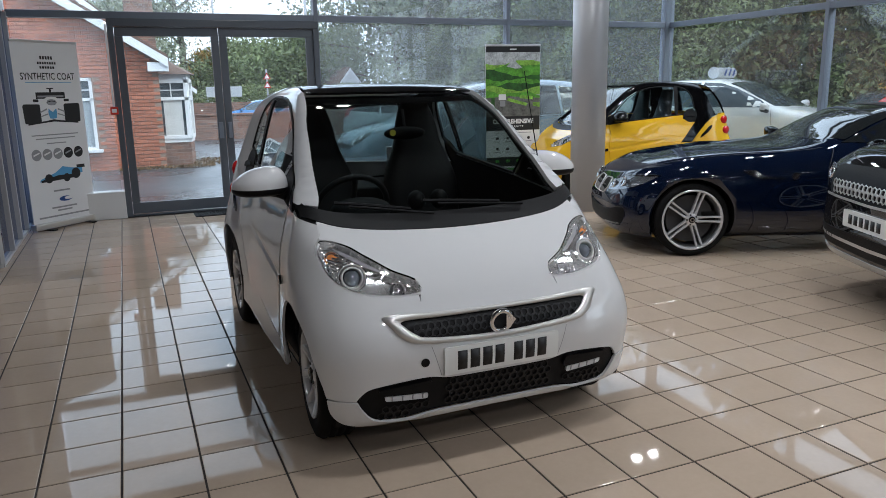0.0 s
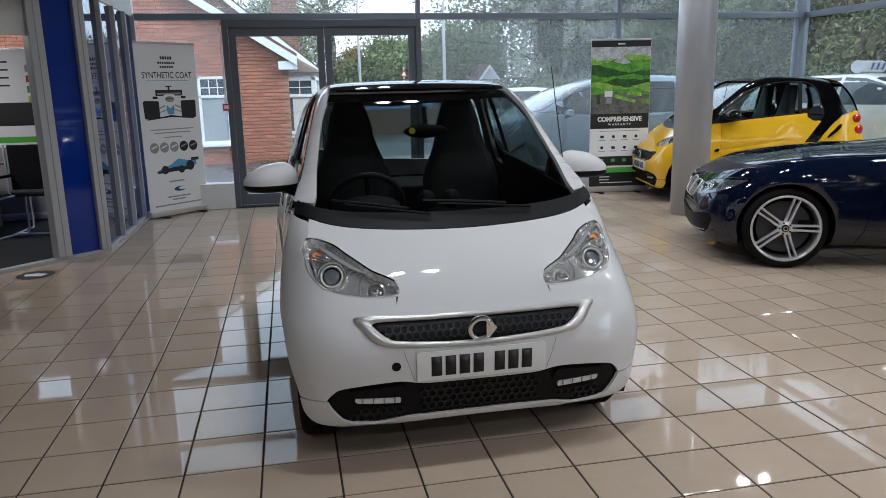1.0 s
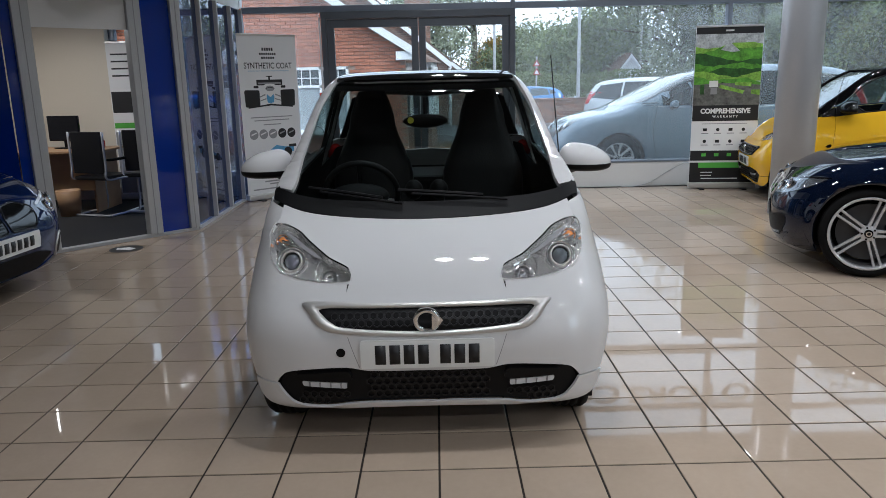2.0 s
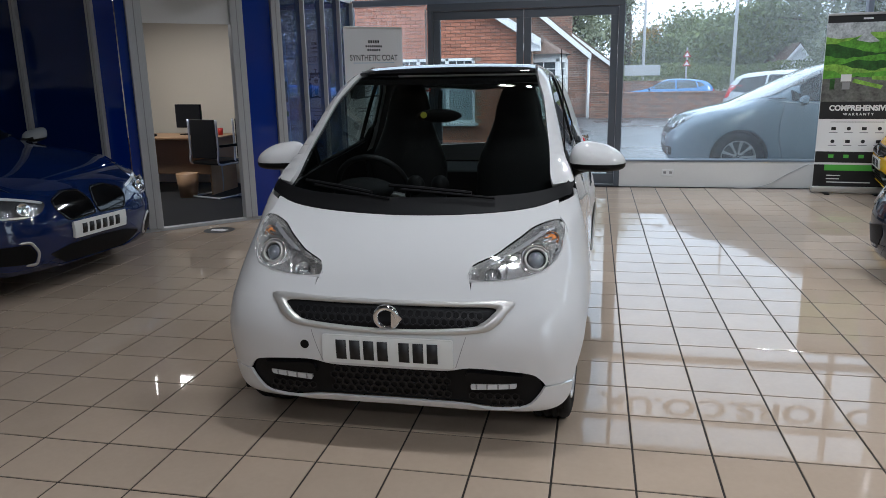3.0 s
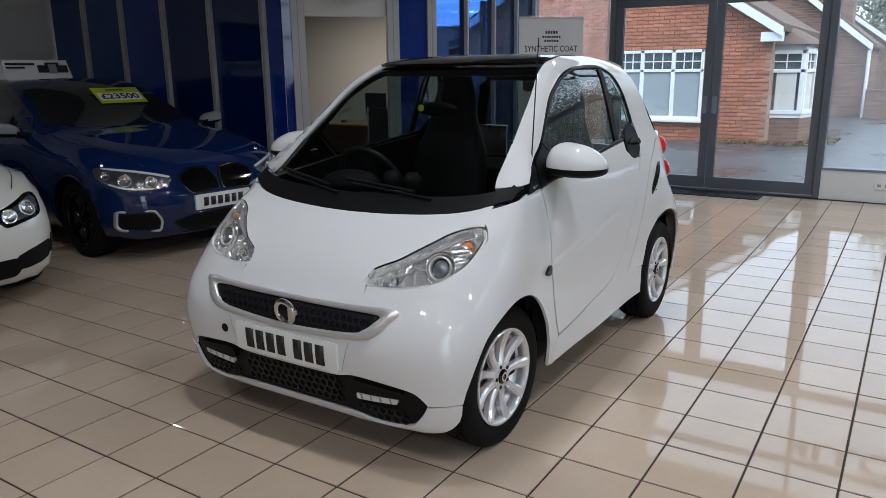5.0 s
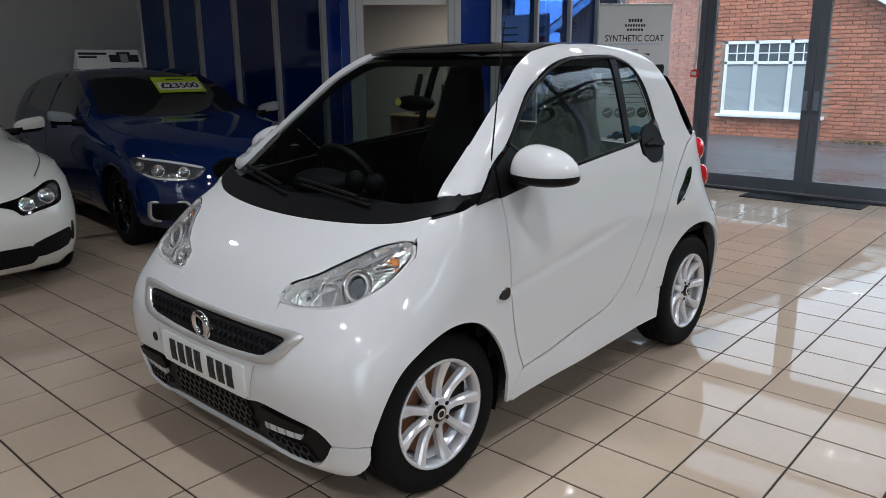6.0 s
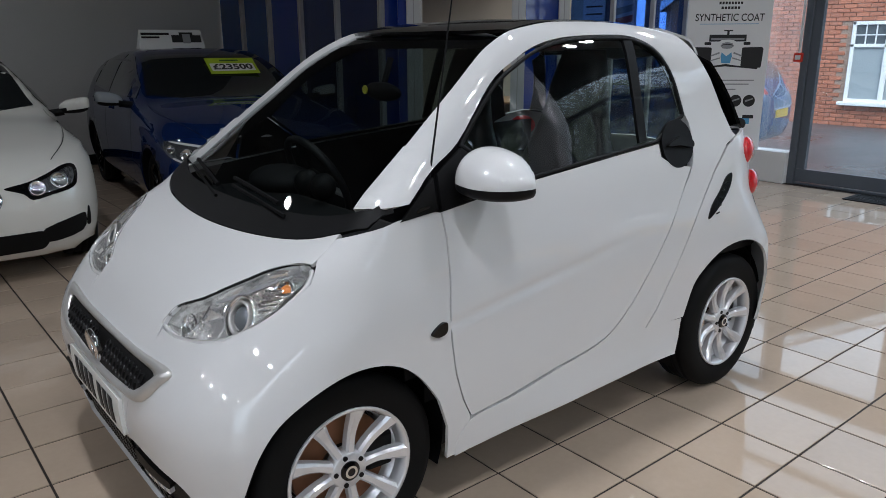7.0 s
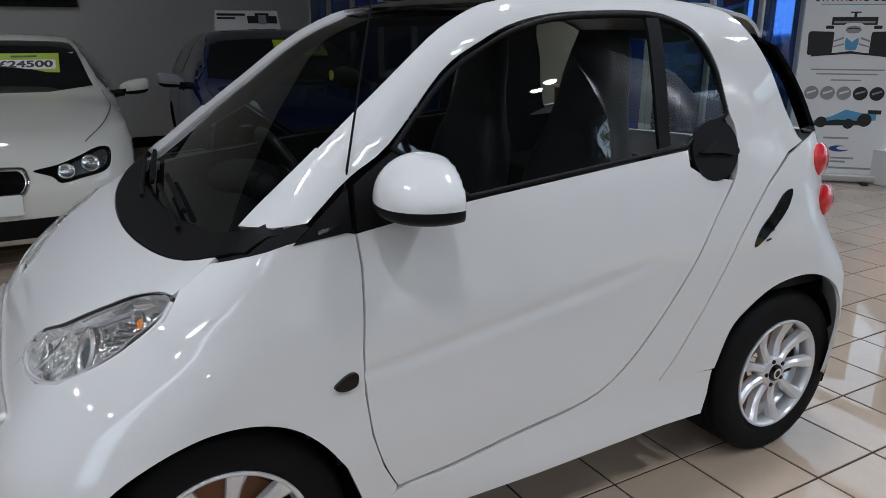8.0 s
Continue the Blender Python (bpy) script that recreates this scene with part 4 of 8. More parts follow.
        for k in range(len(line)):
            side.faces.new((rim_v[k - 1], rim_v[k], deep_v[k], deep_v[k - 1]))
        part("lamp_wall", side, HOUSING, bowl, smooth=True)
        fin = project(S, rounded([(36.6, 0.768), (36.2, 0.742), (34.6, 0.715), (33.4, 0.698)], 4, False), hr)
        part("chrome_fin", tube([tuple(q) for q in fin - S.normal(fin) * 0.012], 0.0042, 8), LAMP_CHROME, bowl, smooth=True)
        c = Vector(project(S, [(54.6, 0.796)], hr)[0])
        nrm = Vector(S.normal(np.array([c]))[0])
        part("marker_socket", cyl(c - nrm * 0.05, c - nrm * 0.035, 0.009, seg=16), BLACK_GLOSS, bowl)
        # door mirror: dome highest next to the door, flat black underside
        bm = bmesh.new()
        bmesh.ops.create_uvsphere(bm, u_segments=40, v_segments=28, radius=1)
        for v in bm.verts:
            x, y, z = v.co
            y2 = max(-1.0, min(0.5, y))
            hz = (0.092 - 0.032 * x) * abs(z) ** 0.9 if z > 0 else -0.042 * abs(z) ** 0.55
            v.co = Vector((math.copysign(abs(x) ** 0.82, x) * 0.130, y2 * 0.115, hz))
        mc = Vector(MIRROR_AT)
        mm = pose(mc.x * s, mc.y, mc.z, 0, 0, -14 * s) @ Matrix.Diagonal((s, 1, 1, 1))
        bmesh.ops.transform(bm, matrix=mm, verts=bm.verts)
        for f in bm.faces:
            f.material_index = 1 if f.calc_center_median().z < mc.z - 0.002 else 0
        mir = part("door_mirror", bm, [shell if cell is shell else BLACK_GLOSS, BLACK_PLASTIC], car, smooth=True)
        part("mirror_arm", tube([(0.665 * s, mc.y - 0.02, mc.z - 0.03), (0.70 * s, mc.y - 0.01, mc.z - 0.025), ((mc.x - 0.05) * s, mc.y, mc.z - 0.02)], [0.04, 0.03, 0.026], 10), BLACK_PLASTIC, mir, smooth=True)
        gl = box((-0.078, -0.002, -0.016), (0.078, 0.002, 0.05), 0, mm @ Matrix.Translation((0, 0.0565, 0)))
        part("mirror_glass", gl, CHROME, mir)
        # black wheel wells and inner door lining
        for yc in (-0.92, 0.92):
            bm = bmesh.new()
            n = 26
            row = []
            for k in range(n + 1):
                a = math.radians(-20 + 220 * k / n)
                rr = 0.345
                row.append([bm.verts.new((xx * s, yc + rr * math.cos(a), 0.285 + rr * math.sin(a))) for xx in (0.40, 0.68 if yc < 0 else 0.72)])
            for p, q2 in zip(row, row[1:]):
                bm.faces.new((p[0], p[1], q2[1], q2[0]))
            bm.faces.new([r[0] for r in row])
            part("wheel_well", bm, BLACK_PLASTIC, car, smooth=False)
        wheel(car, (0.626 * s, -0.918, 0.283), s, steer=-3.0, disc_mat=DISC, barrel_mat=ALLOY)
        wheel(car, (0.664 * s, 0.925, 0.29), s, r=0.29, width=0.185, disc_mat=DISC, barrel_mat=ALLOY)
        piece("pillar_lining", patch(S, inset(frame_o, 0.0), ("arc", 0.95, s), lift=-0.03, thick=0, roll=0, step=(0.08, 8)), DASH, car)
        piece("rear_lining", patch(S, [(0.6, 1.05), (1.14, 1.06), (1.2, 0.6), (0.55, 0.6)], how, lift=-0.06, thick=0, roll=0, step=0.1), DASH, car)
        lining = [(-0.57, 0.97), (-0.3, 1.0), (0.6, 1.05), (0.62, 0.5), (0.3, 0.35), (-0.5, 0.35)]
        card = [(-0.57, 0.975), (-0.271, 1.011), (0.489, 1.074), (0.56, 1.0), (0.52, 0.8), (-0.56, 0.8)]
        piece("door_card", patch(S, card, how, lift=-0.016, thick=0, roll=0, step=0.08), DASH, dr)
        piece("dash_lining", patch(S, [(-0.95, 0.8), (-0.55, 0.8), (-0.55, 0.99), (-0.72, 0.965), (-0.95, 0.9)], how, lift=-0.035, thick=0, roll=0, step=0.08), DASH, car)
        piece("door_lining", patch(S, lining, how, lift=-0.06, thick=0, roll=0, step=0.1), DASH, dr)
    # tailgate, rear window
    tg = piece("tailgate", patch(S, dense(mirrored([(0, 1.0), (29.5, 0.98), (29.5, 0.22), (0, 0.22)]), 3), ("back", 0.5, 1), step=(4, 0.05)), shell, car)
    rw = piece("rear_window", patch(S, dense(mirrored([(0, 1.42), (0.42, 1.40), (0.5, 1.25), (0.56, 1.08), (0.5, 1.02), (0, 1.01)]), 0.05), "rear", thick=0, roll=0, step=0.05), CAR_GLASS, car)
    rw.visible_shadow = False
    for s in (1, -1):
        piece("rear_pillar", patch(S, [(0.425 * s, 1.405), (0.52 * s, 1.36), (0.632 * s, 1.085), (0.555 * s, 1.075), (0.5 * s, 1.25)], "rear", step=0.05), BLACK_GLOSS, car)
    piece("roof_spoiler", patch(S, dense(mirrored([(0, 0.775), (0.47, 0.74), (0.5, 0.80), (0.45, 1.02), (0, 1.05)]), 0.05), "top", lift=0.008, step=0.05), cell, car)
    # grille
    go = rounded([(-0.478, 0.626), (-0.25, 0.618), (0, 0.6155), (0.25, 0.618), (0.478, 0.626), (0.462, 0.585), (0.42, 0.54), (0.35, 0.515), (0.115, 0.499), (-0.115, 0.499), (-0.35, 0.515), (-0.42, 0.54), (-0.462, 0.585)], 4)
    gi = rounded([(-0.41, 0.602), (-0.22, 0.6), (0, 0.599), (0.22, 0.6), (0.41, 0.602), (0.405, 0.578), (0.37, 0.552), (0.32, 0.535), (0.11, 0.52), (-0.11, 0.52), (-0.32, 0.535), (-0.37, 0.552), (-0.405, 0.578)], 4)
    gr = piece("grille", patch(S, gi, "front", lift=0.003, thick=0.004, roll=0, step=0.03), BLACK_PLASTIC, car, "black honeycomb grille with a satin silver frame")
    piece("grille_frame", ring(S, go, gi, "front", lift=0.008, thick=0.004, raised=0.008), SILVER_TRIM, gr, "satin silver grille frame")
    tagged(piece("honeycomb", honeycomb(S, lambda x, z: 0.528 + 0.02 * (abs(x) / 0.4) ** 3 < z < 0.593 and abs(x) < 0.385 and abs(x) > 0.04, 0.03, 0.008), HEX, gr), kind="stuff")
    e = Vector((0, -1.372, 0.562))
    bm = revolve([(0.033, 0), (0.033, 0.012), (0.044, 0.018), (0.055, 0.012), (0.055, 0)], 40, "Y", close=True)
    bmesh.ops.transform(bm, matrix=Matrix.Translation(e + Vector((0, -0.002, 0))) @ pose(0, 0, 0, 10, 0, 0) @ Matrix.Diagonal((1, -1, 1, 1)), verts=bm.verts)
    em = part("emblem", bm, CHROME, gr, "round chrome emblem", smooth=True)
    bm = bmesh.new()
    vs = [bm.verts.new((x, y, z)) for y in (-0.003, -0.016) for x, z in ((0.02, 0.034), (0.036, 0.034), (0.064, 0.0), (0.036, -0.034), (0.02, -0.034))]
    bm.faces.new(vs[:5])
    bm.faces.new(vs[5:][::-1])
    for k in range(5):
        bm.faces.new((vs[k], vs[(k + 1) % 5], vs[5 + (k + 1) % 5], vs[5 + k]))
    bmesh.ops.transform(bm, matrix=Matrix.Translation(e), verts=bm.verts)
    part("emblem_point", bm, CHROME, em)
    # lower intake with fog lamp recesses
    ih = [(0, 0.352), (16.8, 0.354), (22.4, 0.371), (30, 0.366), (36.3, 0.351), (38.5, 0.322), (39.7, 0.28), (38.5, 0.24), (36.2, 0.207), (31, 0.192), (27, 0.196), (22, 0.21), (14, 0.213), (0, 0.213)]
    it = piece("lower_intake", patch(S, dense(mirrored(rounded(ih[:1] + [(8, 0.352)] + ih[1:], 4, False)), 2), ("round", -0.6, 1), lift=-0.012, thick=0.02, roll=0.002, step=(2.5, 0.02)), BLACK_PLASTIC, car, "black lower air intake with daytime lamps")
    tagged(piece("honeycomb", honeycomb(S, lambda x, z: 0.225 < z < 0.343 and abs(x) < 0.238, 0.033, -0.004, 0.012), HEX, it), kind="stuff")
    for s in (1, -1):
        tagged(piece("honeycomb", honeycomb(S, lambda x, z: 0.215 + 0.03 * (abs(x) < 0.4) < z < 0.27 and 0.31 < x * s < 0.52, 0.033, -0.006, 0.008), HEX, it), kind="stuff")
        d = corners([(0.325 * s, 0.278), (0.50 * s, 0.29), (0.505 * s, 0.312), (0.325 * s, 0.304)], 0.008, 3)
        dl = piece("daytime_lamp", patch(S, d, "front", lift=0.001, thick=0.014, roll=0.003, step=0.02), LAMP_WHITE, it, "slim white daytime lamp")
        for k in range(4):
            x = (0.345 + 0.042 * k) * s
            piece("led_divider", patch(S, [(x, 0.283 + 0.0022 * k), (x + 0.006 * s, 0.283 + 0.0022 * k), (x + 0.006 * s, 0.303 + 0.0018 * k), (x, 0.303 + 0.0018 * k)], "front", lift=0.003, thick=0.004, roll=0, step=0.02), INK_GREY, dl)
        piece("lamp_hood", patch(S, corners([(0.30 * s, 0.308), (0.52 * s, 0.318), (0.53 * s, 0.345), (0.31 * s, 0.36)], 0.02, 3), "front", lift=0.006, thick=0.02, step=0.03), BLACK_PLASTIC, it)
        piece("shut_line", patch(S, [(0.268 * s, 0.372), (0.271 * s, 0.372), (0.312 * s, 0.50), (0.309 * s, 0.50)], "front", lift=0.0006, thick=0, roll=0, step=0.03), INK_GREY, front)
    # plate carrier and number plate, the characters as plain bars
    pb = [(-0.262, 0.372), (0.262, 0.372), (0.262, 0.486), (-0.262, 0.486)]
    np_ = piece("number_plate", patch(S, corners(pb, 0.01, 3), "front", lift=0.012, thick=0.012, roll=0.001, step=0.05), PLATE_WHITE, car, "white number plate with black bars")
    for x0, x1 in plate_bars:
        piece("plate_bar", patch(S, [(x0, 0.39), (x1, 0.39), (x1, 0.468), (x0, 0.468)], "front", lift=0.0135, thick=0.001, roll=0, step=0.05), INK, np_)
    piece("tow_cover", patch(S, [(-0.34 + 0.018 * math.cos(a), 0.438 + 0.018 * math.sin(a)) for a in [2 * math.pi * k / 20 for k in range(20)]], "front", lift=0.002, thick=0.004, roll=0.003, step=0.03), BLACK_PLASTIC, car)
    # wipers and aerial
    def on_top(pts, lift):
        p = project(S, pts, "top")
        return [tuple(q) for q in p + S.normal(p) * lift]
    for x0, x1, y0, y1 in ((-0.10, -0.47, -0.915, -0.842), (0.36, -0.06, -0.900, -0.868)):
        arm = part("wiper", tube(on_top([(x0 + (x1 - x0) * k / 8, y0 + (y1 - y0) * k / 8) for k in range(9)], 0.012), 0.006, 6), BLACK_PLASTIC, car)
        part("wiper_blade", tube(on_top([(x0 + (x1 - x0) * (0.25 + 0.9 * k / 8), y0 + 0.022 + (y1 - y0) * (0.25 + 0.9 * k / 8)) for k in range(9)], 0.0), 0.008, 6), BLACK_PLASTIC, arm)
    part("aerial", tube([(0.655, -0.60, 1.01), (0.64, -0.585, 1.08), (0.61, -0.475, 1.575)], [0.007, 0.0032, 0.0022], 8), BLACK_PLASTIC, car)
    # inside
    tub = S.loft(50, 48, inset=0.07)
    bmesh.ops.bisect_plane(tub, geom=tub.verts[:] + tub.edges[:] + tub.faces[:], plane_co=(0, 0, 0.88), plane_no=(0, 0, 1), clear_outer=True)
    bmesh.ops.delete(tub, geom=[f for f in tub.faces if abs(f.calc_center_median().x) > 0.42 and min(math.hypot(f.calc_center_median().y - c, f.calc_center_median().z - 0.285) for c in (-0.92, 0.92)) < 0.34], context="FACES")
    part("inner_body", tub, DASH, car)
    bm = bmesh.new()
    box_into(bm, (-0.62, -0.86, 0.55), (0.62, -0.52, 0.90), 0.08)
    da = part("dashboard", bm, DASH, car, smooth=True)
    bm = bmesh.new()
    bmesh.ops.create_uvsphere(bm, u_segments=20, v_segments=12, radius=1, matrix=pose(-0.33, -0.56, 0.93) @ Matrix.Diagonal((0.15, 0.12, 0.06, 1)))
    part("instrument_pod", bm, DASH, da, smooth=True)
    for k in (-0.06, 0.06):
        bm = bmesh.new()
        bmesh.ops.create_uvsphere(bm, u_segments=16, v_segments=10, radius=0.045, matrix=pose(k, -0.60, 0.96) @ Matrix.Diagonal((1, 1, 1.1, 1)))
        part("dash_pod", bm, BLACK_PLASTIC, da, smooth=True)
    st = pose(-0.33, -0.40, 0.92, -62, 0, 0)
    bm = tube([tuple(st @ Vector((0.182 * math.cos(a), 0.182 * math.sin(a), 0))) for a in [2 * math.pi * k / 32 for k in range(32)]], 0.015, 10, closed=True)
    sw = part("steering_wheel", bm, SEAT_BLACK, car, smooth=True)
    bm = bmesh.new()
    bmesh.ops.create_uvsphere(bm, u_segments=20, v_segments=10, radius=1, matrix=st @ Matrix.Translation((0, 0, -0.02)) @ Matrix.Diagonal((0.075, 0.06, 0.03, 1)))
    part("wheel_boss", bm, SEAT_BLACK, sw, smooth=True)
    for a in (20, 160, 270):
        d = Vector((math.cos(radians(a)), math.sin(radians(a)), 0))
        part("wheel_spoke", tube([tuple(st @ (d * 0.05 - Vector((0, 0, 0.015)))), tuple(st @ (d * 0.175))], 0.014, 8), SILVER_TRIM if a != 270 else SEAT_BLACK, sw)
    for sx in (-0.33, 0.33):
        # integrated seat: cushion, tall backrest with shoulder and head
        bm = bmesh.new()
        box_into(bm, (sx - 0.24, -0.16, 0.38), (sx + 0.24, 0.34, 0.56), 0.07)
        seat = part("seat", bm, SEAT_BLACK, car, "black leather bucket seat", smooth=True)
        rows = []
        bm = bmesh.new()
        n, m_ = 14, 20
        for k in range(n + 1):
            t = k / n
            z = 0.46 + 0.955 * t
            hw = 0.24 if t < 0.52 else 0.24 - 0.10 * min(1, (t - 0.52) / 0.25)
            if t > 0.8:
                hw *= 1 - 0.42 * ((t - 0.8) / 0.2) ** 1.5
            yy = 0.26 + 0.17 * t
            th = 0.075 if t < 0.6 else 0.055
            rows.append([bm.verts.new((sx + hw * math.copysign(abs(math.cos(a)) ** 0.5, math.cos(a)), yy + th * math.copysign(abs(math.sin(a)) ** 0.7, math.sin(a)), z)) for a in [2 * math.pi * j / m_ for j in range(m_)]])
        for p, q2 in zip(rows, rows[1:]):
            for j in range(m_):
                bm.faces.new((p[j], p[(j + 1) % m_], q2[(j + 1) % m_], q2[j]))
        bm.faces.new(rows[0])
        bm.faces.new(rows[-1])
        part("backrest", bm, SEAT_BLACK, seat, smooth=True)
    part("rear_shelf", box((-0.6, 0.55, 0.7), (0.6, 1.1, 0.88), 0.03), DASH, car)
    bm = bmesh.new()
    bmesh.ops.create_uvsphere(bm, u_segments=24, v_segments=12, radius=1, matrix=pose(0.0, -0.30, 1.27, 15, 0, 0) @ Matrix.Diagonal((0.115, 0.022, 0.036, 1)))
    rv = part("rear_view_mirror", bm, BLACK_PLASTIC, car, smooth=True)
    part("mirror_stem", tube([(0, -0.29, 1.3), (0, -0.26, 1.39)], 0.012, 8), BLACK_PLASTIC, rv)
    bm = revolve([(0.0, -0.004), (0.016, -0.004), (0.016, 0.0), (0.0, 0.0)], 20, "Y")
    bmesh.ops.transform(bm, matrix=Matrix.Translation((-0.075, -0.324, 1.275)), verts=bm.verts)
    part("sticker", bm, STICKER, rv, "round yellow sticker")
    return car


PROJECTOR = material("projector_lens", (0.16, 0.18, 0.20), rough=0.04, coat=1.0, metal=0.3)
STICKER = material("yellow_sticker", (0.55, 0.5, 0.05), rough=0.5)
BARS_7 = [(-0.205 + k * 0.056 + (0.03 if k > 3 else 0), -0.205 + k * 0.056 + 0.042 + (0.03 if k > 3 else 0)) for k in range(7)]
white_car = microcar("microcar", "white two-seat microcar with a black roof, standing on the tiles", (1.352, 3.924, 0), 0, WHITE_PAINT, WHITE_PAINT, BARS_7)


# ---- the other cars ----
CAR_DARK = material("dark_car_glass", (0.012, 0.014, 0.015), rough=0.03, coat=0.5)
GLASS_GREY = material("grey_reflecting_glass", (0.05, 0.065, 0.075), rough=0.04, coat=0.5)
BLUE_PAINT = paint("blue_metallic_paint", (0.004, 0.015, 0.075))
NAVY_PAINT = paint("navy_metallic_paint", (0.0021, 0.0056, 0.0189))
BLACK_PAINT = paint("black_car_paint", (0.01, 0.01, 0.011))
SKY_PAINT = paint("pale_blue_metallic_paint", (0.20, 0.27, 0.34))
SILVER_PAINT = paint("silver_metallic_paint", (0.52, 0.54, 0.56))
GREY_PAINT = paint("grey_metallic_paint", (0.28, 0.30, 0.32))
BRIGHT_BLUE_PAINT = paint("bright_blue_paint", (0.05, 0.18, 0.42))
MID_BLUE_PAINT = paint("mid_blue_paint", (0.02, 0.07, 0.19))
RED_PAINT = paint("red_car_paint", (0.45, 0.02, 0.015))
OFFWHITE_PAINT = paint("pearl_white_paint", (0.66, 0.65, 0.60))
SOFT_TOP = material("black_soft_top_cloth", (0.012, 0.012, 0.013), rough=0.9, vary=0.1, vary_scale=6, fine=0.2, fine_scale=200)
LAMP_BOWL = material("smoked_lamp_bowl", (0.22, 0.23, 0.25), rough=0.1, metal=0.8, bump=0.5, bump_scale=25)
PLATE_YELLOW = material("yellow_number_plate", (0.7, 0.5, 0.03), rough=0.3)

HATCH = Shape(
    top=[(-2.25, 0.50), (-2.12, 0.66), (-2.0, 0.76), (-1.7, 0.86), (-1.2, 0.95), (-0.85, 1.0), (-0.6, 1.09), (-0.05, 1.35), (0.3, 1.415), (0.8, 1.41), (1.4, 1.36), (1.78, 1.27), (1.98, 1.05), (2.12, 0.85), (2.3, 0.6)],
    wide=[(0.1, 0.78), (0.25, 0.84), (0.4, 0.87), (0.6, 0.88), (0.75, 0.87), (0.9, 0.845), (1.0, 0.81), (1.2, 0.71), (1.45, 0.58)],
    plan=[(-2.3, 0.97), (-1.4, 1.0), (-0.4, 0.985), (0.8, 1.0), (1.4, 1.0), (2.3, 0.95)],
    nose=[(0.1, -2.02), (0.3, -2.13), (0.5, -2.165), (0.66, -2.13), (1.0, -1.8)], tail=[(0.1, 2.0), (0.4, 2.14), (0.7, 2.15), (0.95, 2.06), (1.4, 1.75)],
    crown=[(-2.2, 0.02), (-0.9, 0.06), (0.3, 0.07), (2, 0.08)], nose_round=(((0.2, 0.55), (0.8, 0.75)), 4.5), tail_round=(((0.2, 0.5), (1.0, 0.6)), 5), bottom=0.18, edge=[(-2.2, 0.12), (2.2, 0.14)], k_end=0.16)
COUPE = Shape(
    top=[(-2.4, 0.48), (-2.28, 0.64), (-2.15, 0.74), (-1.8, 0.84), (-1.3, 0.92), (-0.85, 0.97), (-0.6, 1.05), (0.0, 1.32), (0.4, 1.375), (0.9, 1.35), (1.5, 1.18), (1.85, 1.07), (2.2, 1.03), (2.4, 0.8)],
    wide=[(0.1, 0.80), (0.25, 0.87), (0.4, 0.905), (0.6, 0.912), (0.75, 0.90), (0.9, 0.865), (1.0, 0.82), (1.2, 0.69), (1.4, 0.57)],
    plan=[(-2.4, 0.97), (-1.5, 1.0), (-0.4, 0.985), (0.8, 1.0), (1.5, 1.0), (2.4, 0.94)],
    nose=[(0.1, -2.2), (0.3, -2.3), (0.5, -2.33), (0.66, -2.28), (1.0, -1.9)], tail=[(0.1, 2.1), (0.4, 2.28), (0.8, 2.3), (1.1, 2.2), (1.4, 1.8)],
    crown=[(-2.4, 0.02), (-0.9, 0.06), (0.3, 0.07), (2.3, 0.05)], nose_round=(((0.2, 0.5), (0.8, 0.72)), 4.5), tail_round=(((0.2, 0.45), (1.0, 0.6)), 5), bottom=0.17, edge=[(-2.4, 0.12), (2.4, 0.12)], k_end=0.16)
ROADSTER = Shape(
    top=[(-2.03, 0.42), (-1.88, 0.615), (-1.73, 0.725), (-1.45, 0.835), (-0.9, 0.92), (-0.2, 0.965), (-0.02, 1.0), (0.45, 1.22), (0.65, 1.27), (0.95, 1.275), (1.25, 1.2), (1.5, 1.05), (1.7, 0.97), (2.05, 0.93), (2.25, 0.7)],
    wide=[(0.1, 0.78), (0.25, 0.85), (0.4, 0.885), (0.55, 0.89), (0.7, 0.88), (0.85, 0.85), (0.95, 0.80), (1.1, 0.70), (1.3, 0.56)],
    plan=[(-2.3, 0.96), (-1.25, 1.0), (0.0, 0.96), (0.6, 0.97), (1.25, 1.0), (2.3, 0.93)],
    nose=[(0.1, -1.81), (0.25, -1.89), (0.45, -1.91), (0.6, -1.88), (0.9, -1.58)], tail=[(0.1, 1.95), (0.4, 2.1), (0.8, 2.1), (1.1, 1.9)],
    crown=[(-2.2, 0.03), (-0.2, 0.1), (0.5, 0.09), (2, 0.06)], nose_round=(((0.2, 0.55), (0.8, 0.8)), 4), tail_round=(((0.2, 0.5), (1.0, 0.6)), 5), bottom=0.15, edge=[(-2.2, 0.14), (2.2, 0.12)], k_end=0.16)
